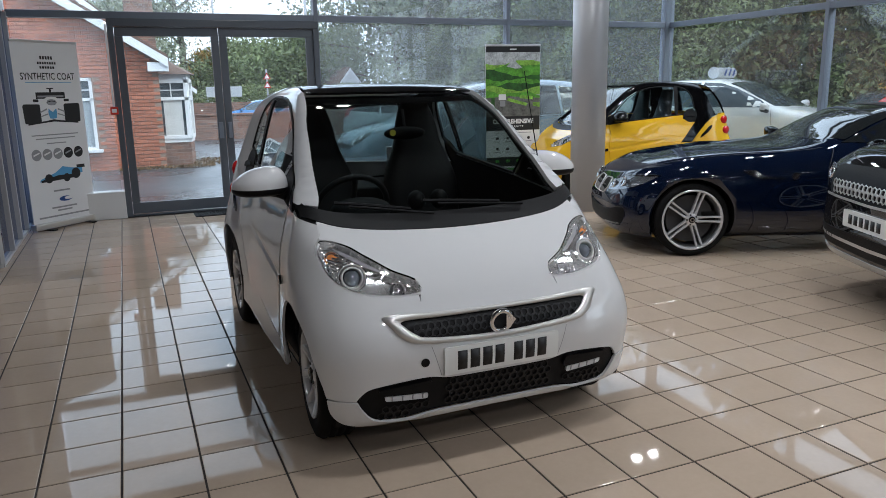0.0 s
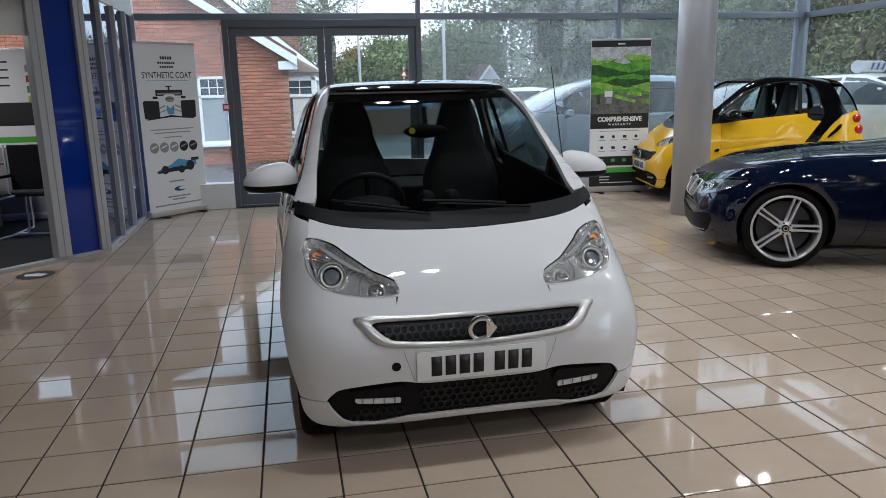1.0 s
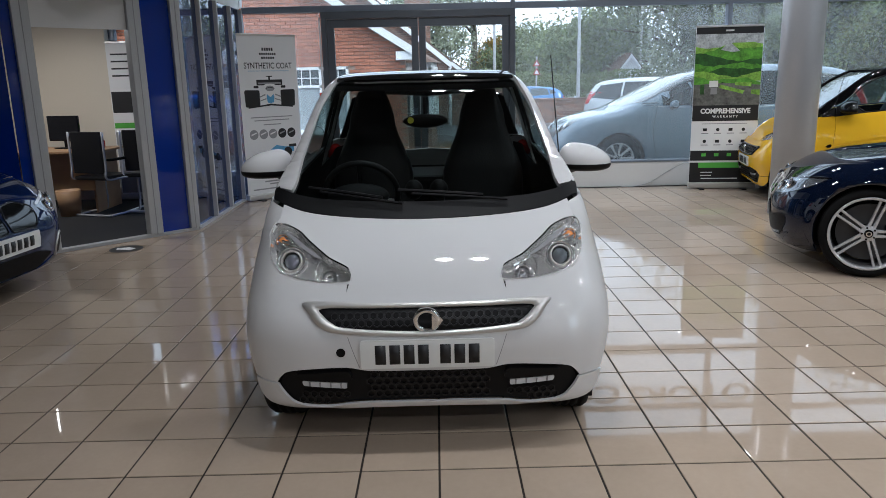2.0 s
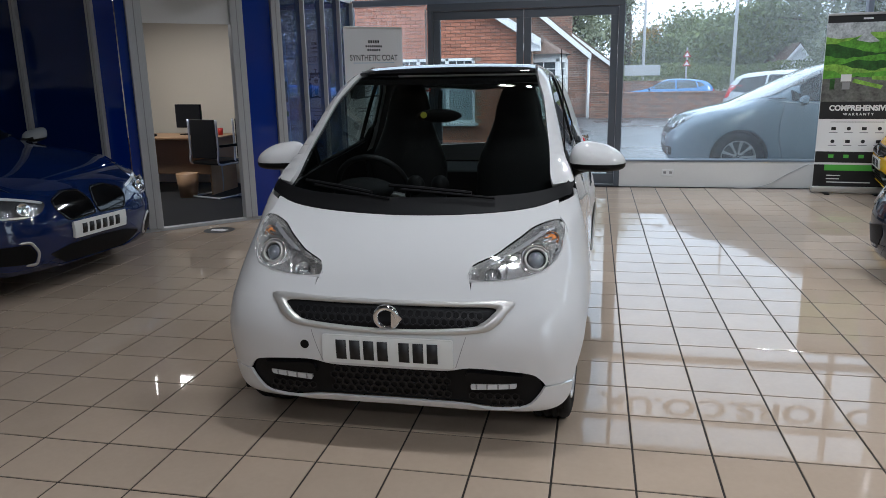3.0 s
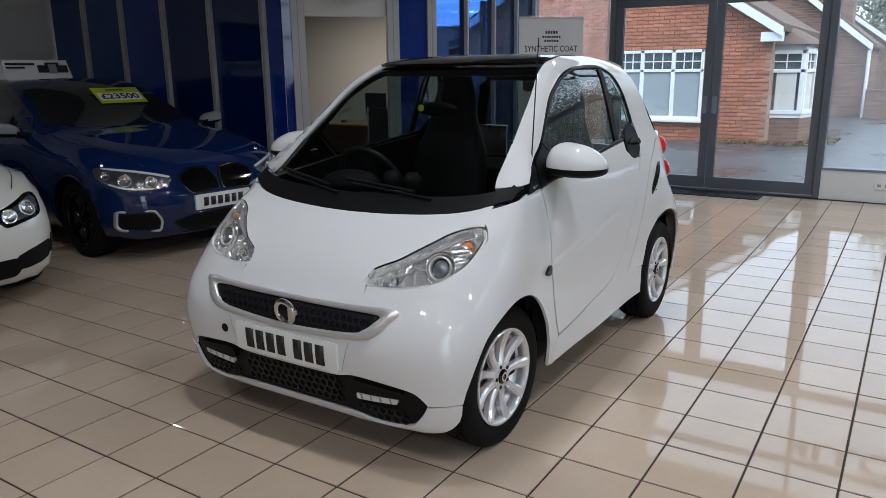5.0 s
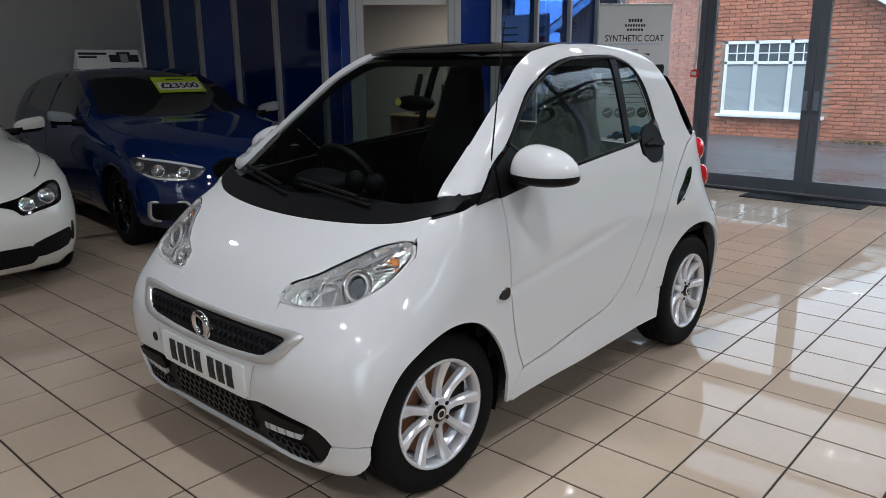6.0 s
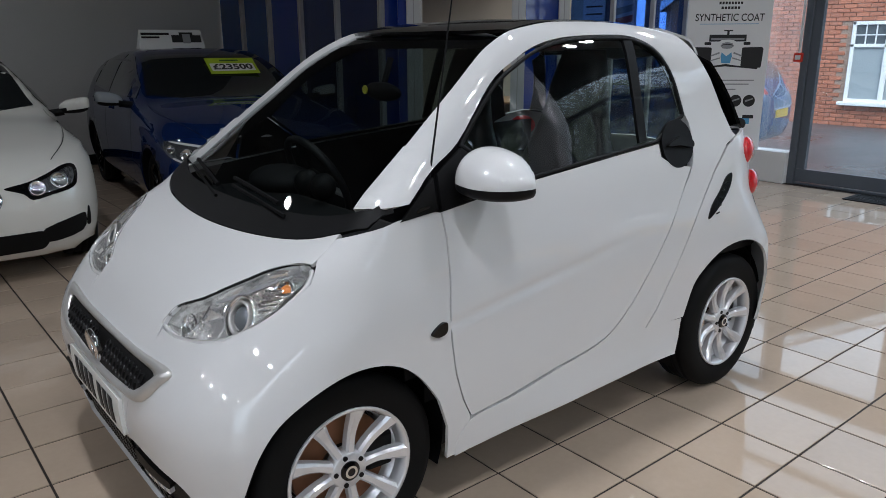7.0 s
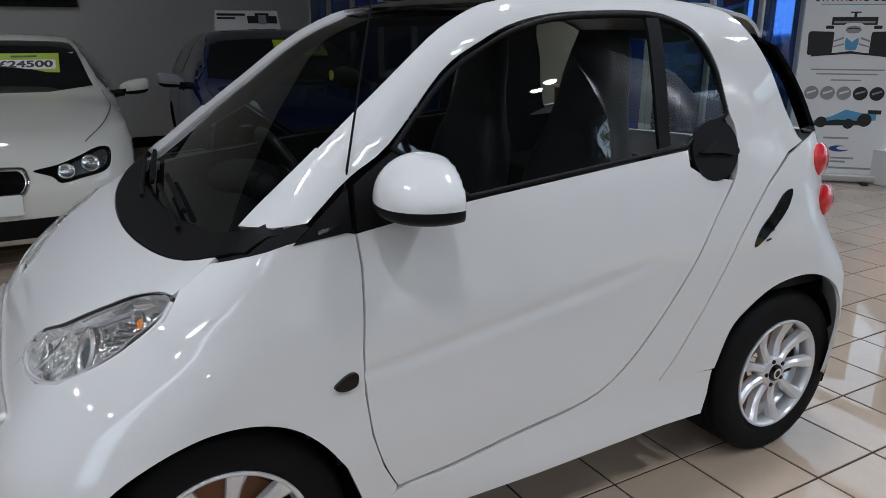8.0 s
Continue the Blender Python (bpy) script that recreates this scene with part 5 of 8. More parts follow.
CARRIER = Shape(
    top=[(-2.5, 0.55), (-2.35, 0.72), (-2.2, 0.84), (-1.8, 0.97), (-1.45, 1.05), (-1.1, 1.2), (-0.3, 1.55), (0.1, 1.63), (0.7, 1.66), (1.5, 1.62), (2.0, 1.54), (2.2, 1.3), (2.35, 0.95), (2.5, 0.6)],
    wide=[(0.1, 0.82), (0.25, 0.88), (0.45, 0.93), (0.7, 0.935), (0.9, 0.925), (1.05, 0.90), (1.2, 0.84), (1.45, 0.74), (1.7, 0.62)],
    plan=[(-2.5, 0.96), (-1.4, 1.0), (1.4, 1.0), (2.5, 0.95)],
    nose=[(0.1, -2.2), (0.3, -2.35), (0.55, -2.39), (0.75, -2.33), (1.1, -2.0)], tail=[(0.1, 2.2), (0.5, 2.38), (0.9, 2.36), (1.3, 2.22), (1.65, 2.0)],
    crown=[(-2.4, 0.03), (-1.2, 0.07), (0.3, 0.06), (2.3, 0.06)], nose_round=(((0.2, 0.5), (0.9, 0.75)), 4.5), tail_round=(((0.2, 0.4), (1.0, 0.5)), 5), bottom=0.18, edge=[(-2.5, 0.14), (2.5, 0.14)], k_end=0.16)
OFFROAD = Shape(
    top=[(-2.4, 0.75), (-2.28, 0.95), (-2.1, 1.03), (-1.5, 1.1), (-1.0, 1.14), (-0.75, 1.22), (-0.25, 1.6), (0.1, 1.7), (1.0, 1.72), (1.8, 1.66), (2.05, 1.5), (2.25, 1.1), (2.4, 0.8)],
    wide=[(0.1, 0.84), (0.3, 0.92), (0.5, 0.95), (0.9, 0.95), (1.05, 0.93), (1.15, 0.88), (1.4, 0.8), (1.75, 0.68)],
    plan=[(-2.4, 0.97), (-1.4, 1.0), (1.4, 1.0), (2.4, 0.96)],
    nose=[(0.2, -2.15), (0.35, -2.26), (0.6, -2.3), (0.9, -2.27), (1.1, -2.1)], tail=[(0.2, 2.1), (0.5, 2.28), (1.0, 2.25), (1.6, 2.05)],
    crown=[(-2.4, 0.03), (2.3, 0.05)], nose_round=(((0.2, 0.35), (1.0, 0.5)), 5), tail_round=(((0.2, 0.35), (1.0, 0.45)), 5), bottom=0.25, edge=[(-2.4, 0.1), (2.4, 0.12)], k_end=0.14)


def cut_arches(bm, axles, r, x_in=0.5):
    """Takes round wheel openings out of a closed body."""
    def temp(b, name):
        me = bpy.data.meshes.new(name)
        b.to_mesh(me)
        b.free()
        return bpy.data.objects.new(name, me)
    bmesh.ops.recalc_face_normals(bm, faces=bm.faces)
    body = temp(bm, "temp_body")
    cb = bmesh.new()
    for y, z in axles:
        for s in (1, -1):
            cyl_into(cb, (x_in * s, y, z), (1.3 * s, y, z), r, seg=48)
    bmesh.ops.recalc_face_normals(cb, faces=cb.faces)
    for f in cb.faces:
        f.material_index = 1
    cutter = temp(cb, "temp_cutter")
    for o in (body, cutter):
        for mt in (WHITE_PAINT, BLACK_PLASTIC):
            o.data.materials.append(mt)
        scene.collection.objects.link(o)
    mod = body.modifiers.new("cut", "BOOLEAN")
    mod.operation, mod.object, mod.solver = "DIFFERENCE", cutter, "EXACT"
    dg = bpy.context.evaluated_depsgraph_get()
    me = bpy.data.meshes.new_from_object(body.evaluated_get(dg))
    out = bmesh.new()
    out.from_mesh(me)
    for o in (body, cutter):
        old = o.data
        bpy.data.objects.remove(o)
        bpy.data.meshes.remove(old)
    bpy.data.meshes.remove(me)
    return out


def line_on(shape, pts, how, width=0.006, lift=0.001):
    """A thin dark shut line along points of the body."""
    pts = rounded(pts, 5, closed=False)
    p = project(shape, pts, how)
    n = shape.normal(p)
    bm = bmesh.new()
    rows = []
    for i in range(len(p)):
        d = p[min(i + 1, len(p) - 1)] - p[max(i - 1, 0)]
        sd = np.cross(d, n[i])
        sd = sd / max(np.linalg.norm(sd), 1e-9) * width / 2
        rows.append([bm.verts.new(p[i] + n[i] * lift + sd), bm.verts.new(p[i] + n[i] * lift - sd)])
    for a, b in zip(rows, rows[1:]):
        bm.faces.new((a[0], a[1], b[1], b[0]))
    return bm


def road_car(name, label, at, turn, S, paint_mat, spec):
    """A car from its body and a list of what lies on it."""
    car = thing(name, label, "car", at, turn)
    yf, yr = spec["axles"]
    r, rim = spec.get("tyre", 0.315), spec.get("rim", 0.22)
    bm = cut_arches(S.loft(spec.get("stations", 64), 56, z0=spec.get("z0", 0.5)), [(yf, r), (yr, r)], r + spec.get("gap", 0.035))
    for f in bm.faces:
        f.smooth = f.material_index == 0
    part("body", bm, [paint_mat, BLACK_PLASTIC], car)
    mirrors = {}
    half_w = float(S.wide(np.array(r))) * 1.0
    for s in (1, -1):
        for y in (yf, yr):
            wheel(car, ((half_w - 0.125) * s, y, r), s, r=r, rim=rim, width=0.22, spokes=spec.get("spokes", 5), paired=spec.get("paired", True), rim_mat=spec.get("rim_mat"), disc_mat=BARREL)
        how = "side" if s > 0 else "right"
        for poly in spec.get("side", ()):
            piece("side_window", patch(S, dense(poly, 0.12), how, lift=0.003, thick=0.006, roll=0.002, step=0.12), spec.get("glass", CAR_DARK), car)
        for poly in spec.get("side_trim", ()):
            piece("trim", patch(S, poly, how, lift=0.006, thick=0.008, roll=0.002, step=0.1), CHROME, car)
        for pts in spec.get("seams", ()):
            piece("shut_line", line_on(S, pts, how), INK, car)
        for pts in spec.get("top_seams", ()):
            piece("shut_line", line_on(S, [(u * s, v) for u, v in pts], "top"), INK, car)
        y0 = spec.get("turn_y", float(S.nose(np.array(0.5))) + 0.9)
        for k, (poly, mt, inner) in enumerate(spec.get("lamps", ())):
            hp = rounded(poly, 3)
            if inner:
                bowl = piece("headlamp", patch(S, hp, ("round", y0, s), lift=0.001, thick=0.02, roll=0.003, step=(4, 0.03)), spec.get("bowl", BLACK_GLOSS), car, "clear headlamp")
                for (u, v), rad in inner:
                    c = Vector(project(S, [(u, v)], ("round", y0, s))[0])
                    nn = Vector(S.normal(np.array([c]))[0])
                    m = Matrix.Translation(c + nn * 0.002) @ (nn + Vector((0, -0.6, 0))).normalized().to_track_quat("Z", "Y").to_matrix().to_4x4()
                    b2 = revolve([(rad * 0.8, -0.01), (rad, 0.0), (rad * 1.0, 0.012), (rad * 0.82, 0.012), (rad * 0.75, 0.004), (0.0, 0.009)], 24)
                    bmesh.ops.transform(b2, matrix=m, verts=b2.verts)
                    part("lamp_ring", b2, CHROME, bowl, smooth=True)
            else:
                piece("lamp", patch(S, hp, ("round", y0, s), lift=0.004, thick=0.012, roll=0.003, step=(4, 0.03)), mt, car)
        for poly, mt, nm in spec.get("front_pair", ()):
            p2 = [(u * s, v) for u, v in poly]
            piece(nm, patch(S, corners(p2, 0.03, 4), "front", lift=0.004, thick=0.012, roll=0.003, step=0.05), mt, car)
        for (po, wd, mt, nm) in spec.get("front_frames", ()):
            p2 = corners([(u * s, v) for u, v in po], 0.03, 4)
            piece(nm, ring(S, p2, inset(p2, wd), "front", lift=0.006, thick=0.006, raised=0.003), mt, car)
        for poly, mt, nm in spec.get("rear_pair", ()):
            piece(nm, patch(S, corners([(u * s, v) for u, v in poly], 0.03, 4), "rear", lift=0.004, thick=0.012, roll=0.003, step=0.06), mt, car)
        if spec.get("mirror"):
            mx, my, mz = spec["mirror"]
            b2 = bmesh.new()
            bmesh.ops.create_uvsphere(b2, u_segments=20, v_segments=12, radius=1, matrix=pose(mx * s, my, mz, 0, 0, -14 * s) @ Matrix.Diagonal((0.115, 0.07, 0.068, 1)))
            for v in b2.verts:
                u, w = (v.co.x - mx * s) / 0.118, (v.co.z - mz) / 0.068
                v.co.x = mx * s + 0.118 * math.copysign(abs(u) ** 0.7, u)
                v.co.z = mz + (0.058 + 0.012 * s * u) * math.copysign(abs(w) ** 0.6, w) + 0.02 * s * u
                v.co.y = min(v.co.y, my + 0.03)
            for f in b2.faces:
                f.material_index = int(f.calc_center_median().z < mz - 0.022)
            mi = part("door_mirror", b2, [spec.get("mirror_mat", paint_mat), BLACK_PLASTIC], car, smooth=True)
            part("mirror_arm", tube([((mx - 0.22) * s, my + 0.02, mz - 0.06), ((mx - 0.08) * s, my, mz - 0.04)], 0.03, 8), BLACK_PLASTIC, mi)
        for (y, z) in spec.get("handles", ()):
            piece("door_handle", patch(S, corners([(y, z), (y + 0.2, z + 0.01), (y + 0.2, z + 0.04), (y, z + 0.03)], 0.01, 3), how, lift=0.025, thick=0.02, roll=0.006, step=0.06), paint_mat, car)
    for poly, nm in spec.get("screens", ()):
        piece(nm, patch(S, dense(mirrored(poly), 0.1), "top", lift=0.003, thick=0.006, roll=0.002, step=0.1), spec.get("glass", CAR_DARK), car)
    for poly, mt, nm in spec.get("top", ()):
        piece(nm, patch(S, dense(mirrored(poly), 0.1), "top", lift=0.006, thick=0.01, roll=0.002, step=0.08), mt, car)
    for poly, mt, nm in spec.get("front", ()):
        piece(nm, patch(S, corners(mirrored(poly), 0.03, 4), "front", lift=0.004, thick=0.012, roll=0.003, step=0.05), mt, car)
    if "plate" in spec:
        z0, z1, mt = spec["plate"]
        pl = piece("number_plate", patch(S, corners([(-0.26, z0), (0.26, z0), (0.26, z1), (-0.26, z1)], 0.008, 3), "front", lift=0.02, thick=0.024, roll=0.001, step=0.06), mt, car, "white plate with dark bars")
        if spec.get("plate_text", True):
            for k in range(6):
                x = -0.19 + 0.066 * k
                piece("plate_bar", patch(S, [(x, z0 + 0.025), (x + 0.045, z0 + 0.025), (x + 0.045, z1 - 0.025), (x, z1 - 0.025)], "front", lift=0.0216, thick=0.001, roll=0, step=0.06), INK, pl)
    if "rear_plate" in spec:
        z0, z1 = spec["rear_plate"]
        piece("number_plate", patch(S, [(-0.26, z0), (0.26, z0), (0.26, z1), (-0.26, z1)], "rear", lift=0.012, thick=0.016, roll=0.001, step=0.06), PLATE_YELLOW, car, "yellow rear number plate")
    return car


SIDE_HATCH = [[(-0.62, 1.0), (-0.48, 1.1), (-0.1, 1.27), (0.15, 1.345), (0.42, 1.36), (0.42, 1.0)], [(0.47, 1.0), (0.47, 1.36), (0.9, 1.345), (1.22, 1.30), (1.30, 1.04)], [(1.35, 1.06), (1.27, 1.29), (1.5, 1.22), (1.6, 1.12)]]
SEAMS_HATCH = [[(-0.66, 0.98), (-0.7, 0.7), (-0.68, 0.4), (-0.62, 0.25)], [(0.45, 1.0), (0.46, 0.7), (0.45, 0.4), (0.4, 0.27)], [(1.3, 1.02), (1.2, 0.8), (1.05, 0.62), (1.0, 0.5)], [(-0.62, 0.27), (0.4, 0.27), (0.95, 0.3)]]
SCREEN_HATCH = [([(0, -0.88), (0.4, -0.83), (0.70, -0.68), (0.6, -0.15), (0.56, 0.02), (0, -0.02)], "windscreen")]
BONNET_HATCH = [[(0.72, -0.72), (0.74, -1.1), (0.68, -1.6), (0.55, -1.95)]]

# blue hatchback beside the partition
road_car("hatchback", "dark blue hatchback with a price card in its dark windscreen", (-3.62, 4.93, 0), 84, HATCH, BLUE_PAINT, dict(
    axles=(-1.40, 1.29), tyre=0.315, rim=0.225, side=SIDE_HATCH, seams=SEAMS_HATCH, screens=SCREEN_HATCH, top_seams=BONNET_HATCH, mirror=(0.99, -0.62, 1.0), mirror_mat=GREY_PAINT, handles=((0.2, 0.86), (1.0, 0.88)), spokes=5, rim_mat=BLACK_GLOSS, bowl=LAMP_BOWL,
    lamps=[([(26.5, 0.665), (35, 0.70), (45, 0.73), (57, 0.748), (62, 0.738), (60, 0.68), (54, 0.625), (46, 0.59), (34, 0.578), (28, 0.61)], LENS, [((35.5, 0.638), 0.046), ((46, 0.655), 0.05), ((55, 0.69), 0.032)]),
           ([(27.5, 0.668), (35, 0.70), (45, 0.73), (57, 0.748), (56.5, 0.738), (45, 0.717), (35, 0.686), (28, 0.656)], LAMP_WHITE, None),
           ([(35, 0.581), (46, 0.592), (53, 0.624), (52, 0.632), (45, 0.602), (35, 0.591)], LAMP_WHITE, None)],
    front_pair=[([(0.02, 0.53), (0.27, 0.52), (0.335, 0.60), (0.33, 0.66), (0.2, 0.705), (0.06, 0.695), (0.018, 0.62)], BLACK_GLOSS, "kidney_grille"), ([(0.55, 0.265), (0.755, 0.28), (0.775, 0.31), (0.775, 0.405), (0.59, 0.405), (0.54, 0.34)], BLACK_PLASTIC, "corner_intake")],
    front_frames=[([(0.525, 0.245), (0.775, 0.262), (0.80, 0.30), (0.80, 0.428), (0.575, 0.428), (0.515, 0.34)], 0.017, SILVER_TRIM, "intake_frame"), ([(0.012, 0.522), (0.275, 0.511), (0.345, 0.60), (0.34, 0.668), (0.2, 0.716), (0.055, 0.705), (0.008, 0.62)], 0.012, BLACK_GLOSS, "grille_frame")],
    front=[([(0, 0.215), (0.30, 0.215), (0.45, 0.305), (0.28, 0.345), (0, 0.355)], BLACK_PLASTIC, "centre_intake"), ([(0, 0.185), (0.34, 0.19), (0.5, 0.255), (0.49, 0.27), (0.33, 0.205), (0, 0.2)], BLUE_PAINT, "splitter")], plate=(0.385, 0.50, PLATE_WHITE)))

# white coupe beside it
SIDE_COUPE = [[(-0.60, 0.97), (-0.45, 1.06), (-0.05, 1.24), (0.3, 1.315), (0.75, 1.30), (0.75, 0.99)], [(0.79, 0.99), (0.79, 1.29), (1.2, 1.2), (1.45, 1.08), (1.4, 1.02)]]
road_car("coupe", "white coupe with a price card in its dark windscreen", (-3.62, 2.62, 0), 85, COUPE, OFFWHITE_PAINT, dict(
    axles=(-1.53, 1.28), tyre=0.325, rim=0.235, side=SIDE_COUPE, seams=[[(-0.68, 0.96), (-0.72, 0.7), (-0.66, 0.27)], [(0.78, 0.98), (0.85, 0.7), (0.75, 0.3)], [(-0.66, 0.27), (0.75, 0.3)]],
    screens=[([(0, -0.88), (0.4, -0.83), (0.70, -0.66), (0.6, -0.12), (0.56, 0.03), (0, 0.0)], "windscreen")], top_seams=[[(0.76, -0.72), (0.80, -1.2), (0.74, -1.75), (0.62, -2.05)]],
    mirror=(1.0, -0.58, 0.97), handles=((0.45, 0.82),), bowl=BLACK_GLOSS,
    lamps=[([(22.4, 0.61), (22.8, 0.622), (30.2, 0.642), (38.5, 0.68), (46.3, 0.712), (51.3, 0.702), (47.8, 0.62), (43.8, 0.58), (35.7, 0.56), (28.9, 0.542), (27.0, 0.58)], LENS, [((31.7, 0.603), 0.046), ((40.0, 0.632), 0.052)]),
           ([(29.2, 0.565), (30.5, 0.615), (38.8, 0.662), (46.0, 0.693), (48.6, 0.685), (46.2, 0.63), (42.6, 0.598), (35.6, 0.578)], LAMP_BOWL, None),
           ([(31, 0.27), (45, 0.30), (47, 0.39), (44, 0.41), (31, 0.36)], BLACK_PLASTIC, None), ([(47.6, 0.33), (50, 0.33), (49.6, 0.43), (48.6, 0.43)], BLACK_PLASTIC, None)],
    front_pair=[([(0.03, 0.49), (0.255, 0.50), (0.29, 0.555), (0.27, 0.62), (0.05, 0.63), (0.025, 0.56)], BLACK_GLOSS, "kidney_grille")],
    front_frames=[([(0.012, 0.475), (0.275, 0.485), (0.318, 0.555), (0.29, 0.64), (0.04, 0.65), (0.008, 0.56)], 0.02, CHROME, "grille_frame")],
    front=[([(0, 0.22), (0.5, 0.23), (0.55, 0.31), (0.5, 0.35), (0, 0.345)], BLACK_PLASTIC, "centre_intake")], plate=(0.385, 0.495, PLATE_WHITE), plate_text=False))

# navy roadster
road_car("roadster", "navy blue two-seat roadster with silver star-spoke wheels", (5.98, 5.24, 0), 246.5, ROADSTER, NAVY_PAINT, dict(glass=CAR_DARK,
    axles=(-1.25, 1.25), tyre=0.325, rim=0.272, spokes=5, paired=True,
    side=[[(0.06, 0.965), (0.45, 1.14), (0.62, 1.2), (1.0, 1.2), (1.22, 1.1), (1.25, 0.97)]],
    screens=[([(0, -0.12), (0.4, -0.06), (0.68, 0.1), (0.6, 0.5), (0.55, 0.62), (0, 0.58)], "windscreen")],
    seams=[[(-0.02, 0.93), (-0.1, 0.7), (-0.05, 0.3)], [(1.2, 0.95), (1.22, 0.75), (1.05, 0.5), (0.95, 0.3)], [(-0.05, 0.28), (0.95, 0.28)]],
    top_seams=[[(0.7, -0.1), (0.72, -0.9), (0.64, -1.4), (0.4, -1.74)]],
    side_trim=[[(-0.84, 0.752), (-0.73, 0.752), (-0.66, 0.70), (-0.47, 0.685), (-0.47, 0.672), (-0.68, 0.675), (-0.76, 0.705)], [(-0.38 + 0.035 * math.cos(k * math.pi / 8), 0.695 + 0.035 * math.sin(k * math.pi / 8)) for k in range(16)]],
    top=[([(0, 0.60), (0.55, 0.635), (0.60, 0.66), (0.62, 1.2), (0.56, 1.42), (0, 1.46)], SOFT_TOP, "soft_top")],
    bowl=LAMP_BOWL, mirror=(1.0, 0.2, 0.95), mirror_mat=BLACK_GLOSS, handles=((0.9, 0.8),),
    lamps=[([(17.6, 0.54), (18.2, 0.632), (26, 0.668), (34.5, 0.69), (45, 0.706), (54.9, 0.71), (48.5, 0.644), (38.8, 0.582), (28, 0.552)], LENS, [((24, 0.598), 0.042), ((34, 0.63), 0.046)]), ([(18.5, 0.632), (26, 0.666), (34.5, 0.688), (54, 0.709), (54, 0.702), (34.5, 0.678), (26, 0.655), (19, 0.622)], BLACK_GLOSS, None), ([(20.5, 0.365), (28, 0.385), (38, 0.41), (38.6, 0.315), (28, 0.295), (21, 0.288)], BLACK_PLASTIC, None), ([(17, 0.245), (28, 0.255), (40, 0.275), (40, 0.26), (28, 0.24), (17, 0.232)], NAVY_PAINT, None)],
    front_pair=[([(0.02, 0.49), (0.2, 0.50), (0.25, 0.56), (0.21, 0.625), (0.04, 0.62)], BLACK_GLOSS, "kidney_grille")],
    front_frames=[([(0.012, 0.482), (0.208, 0.492), (0.26, 0.56), (0.216, 0.634), (0.034, 0.628)], 0.007, SILVER_TRIM, "grille_frame")],
    front=[([(0, 0.22), (0.6, 0.24), (0.64, 0.33), (0.5, 0.37), (0, 0.35)], BLACK_PLASTIC, "centre_intake")]))

# black off-roader
off_roader = road_car("off_roader", "black off-roader with a pale honeycomb grille", (6.4, 2.23, 0), 246, OFFROAD, BLACK_PAINT, dict(
    axles=(-1.42, 1.32), tyre=0.36, rim=0.25, z0=0.7,
    side=[[(-0.68, 1.14), (-0.5, 1.3), (-0.15, 1.55), (0.2, 1.62), (0.5, 1.62), (0.5, 1.13)], [(0.55, 1.13), (0.55, 1.62), (1.7, 1.56), (1.85, 1.2)]],
    screens=[([(0, -0.95), (0.5, -0.9), (0.75, -0.72), (0.66, -0.2), (0, -0.18)], "windscreen")], mirror=(1.08, -0.6, 1.18),
    seams=[[(-0.72, 1.12), (-0.78, 0.8), (-0.7, 0.4)], [(0.52, 1.12), (0.52, 0.8), (0.45, 0.4)]], top_seams=[[(0.78, -0.8), (0.8, -1.5), (0.66, -2.05), (0.3, -2.2)]],
    lamps=[([(30, 0.82), (34, 0.90), (46, 0.94), (50, 0.90), (46, 0.82), (36, 0.79)], LENS, [((37, 0.86), 0.045), ((44, 0.88), 0.036)])], bowl=LAMP_BOWL,
    glass=CAR_DARK, front=[([(0, 0.72), (0.53, 0.735), (0.57, 0.83), (0.53, 0.93), (0, 0.945)], BLACK_PLASTIC, "grille"), ([(0, 0.70), (0.6, 0.715), (0.6, 0.73), (0, 0.716)], SILVER_TRIM, "grille_bar"),
                           ([(0, 0.36), (0.8, 0.38), (0.82, 0.50), (0, 0.50)], BLACK_PLASTIC, "centre_intake"), ([(0, 0.41), (0.84, 0.43), (0.84, 0.452), (0, 0.435)], SILVER_TRIM, "bumper_bar"), ([(0, 0.285), (0.78, 0.305), (0.76, 0.345), (0, 0.33)], SILVER_TRIM, "skid_plate")],
    plate=(0.545, 0.655, PLATE_WHITE)))
for lo, hi in ((0.745, 0.815), (0.85, 0.925)):
    tagged(piece("honeycomb", honeycomb(OFFROAD, lambda x, z: lo < z < hi and abs(x) < 0.5, 0.05, 0.012, 0.014), SILVER_TRIM, off_roader), kind="stuff")

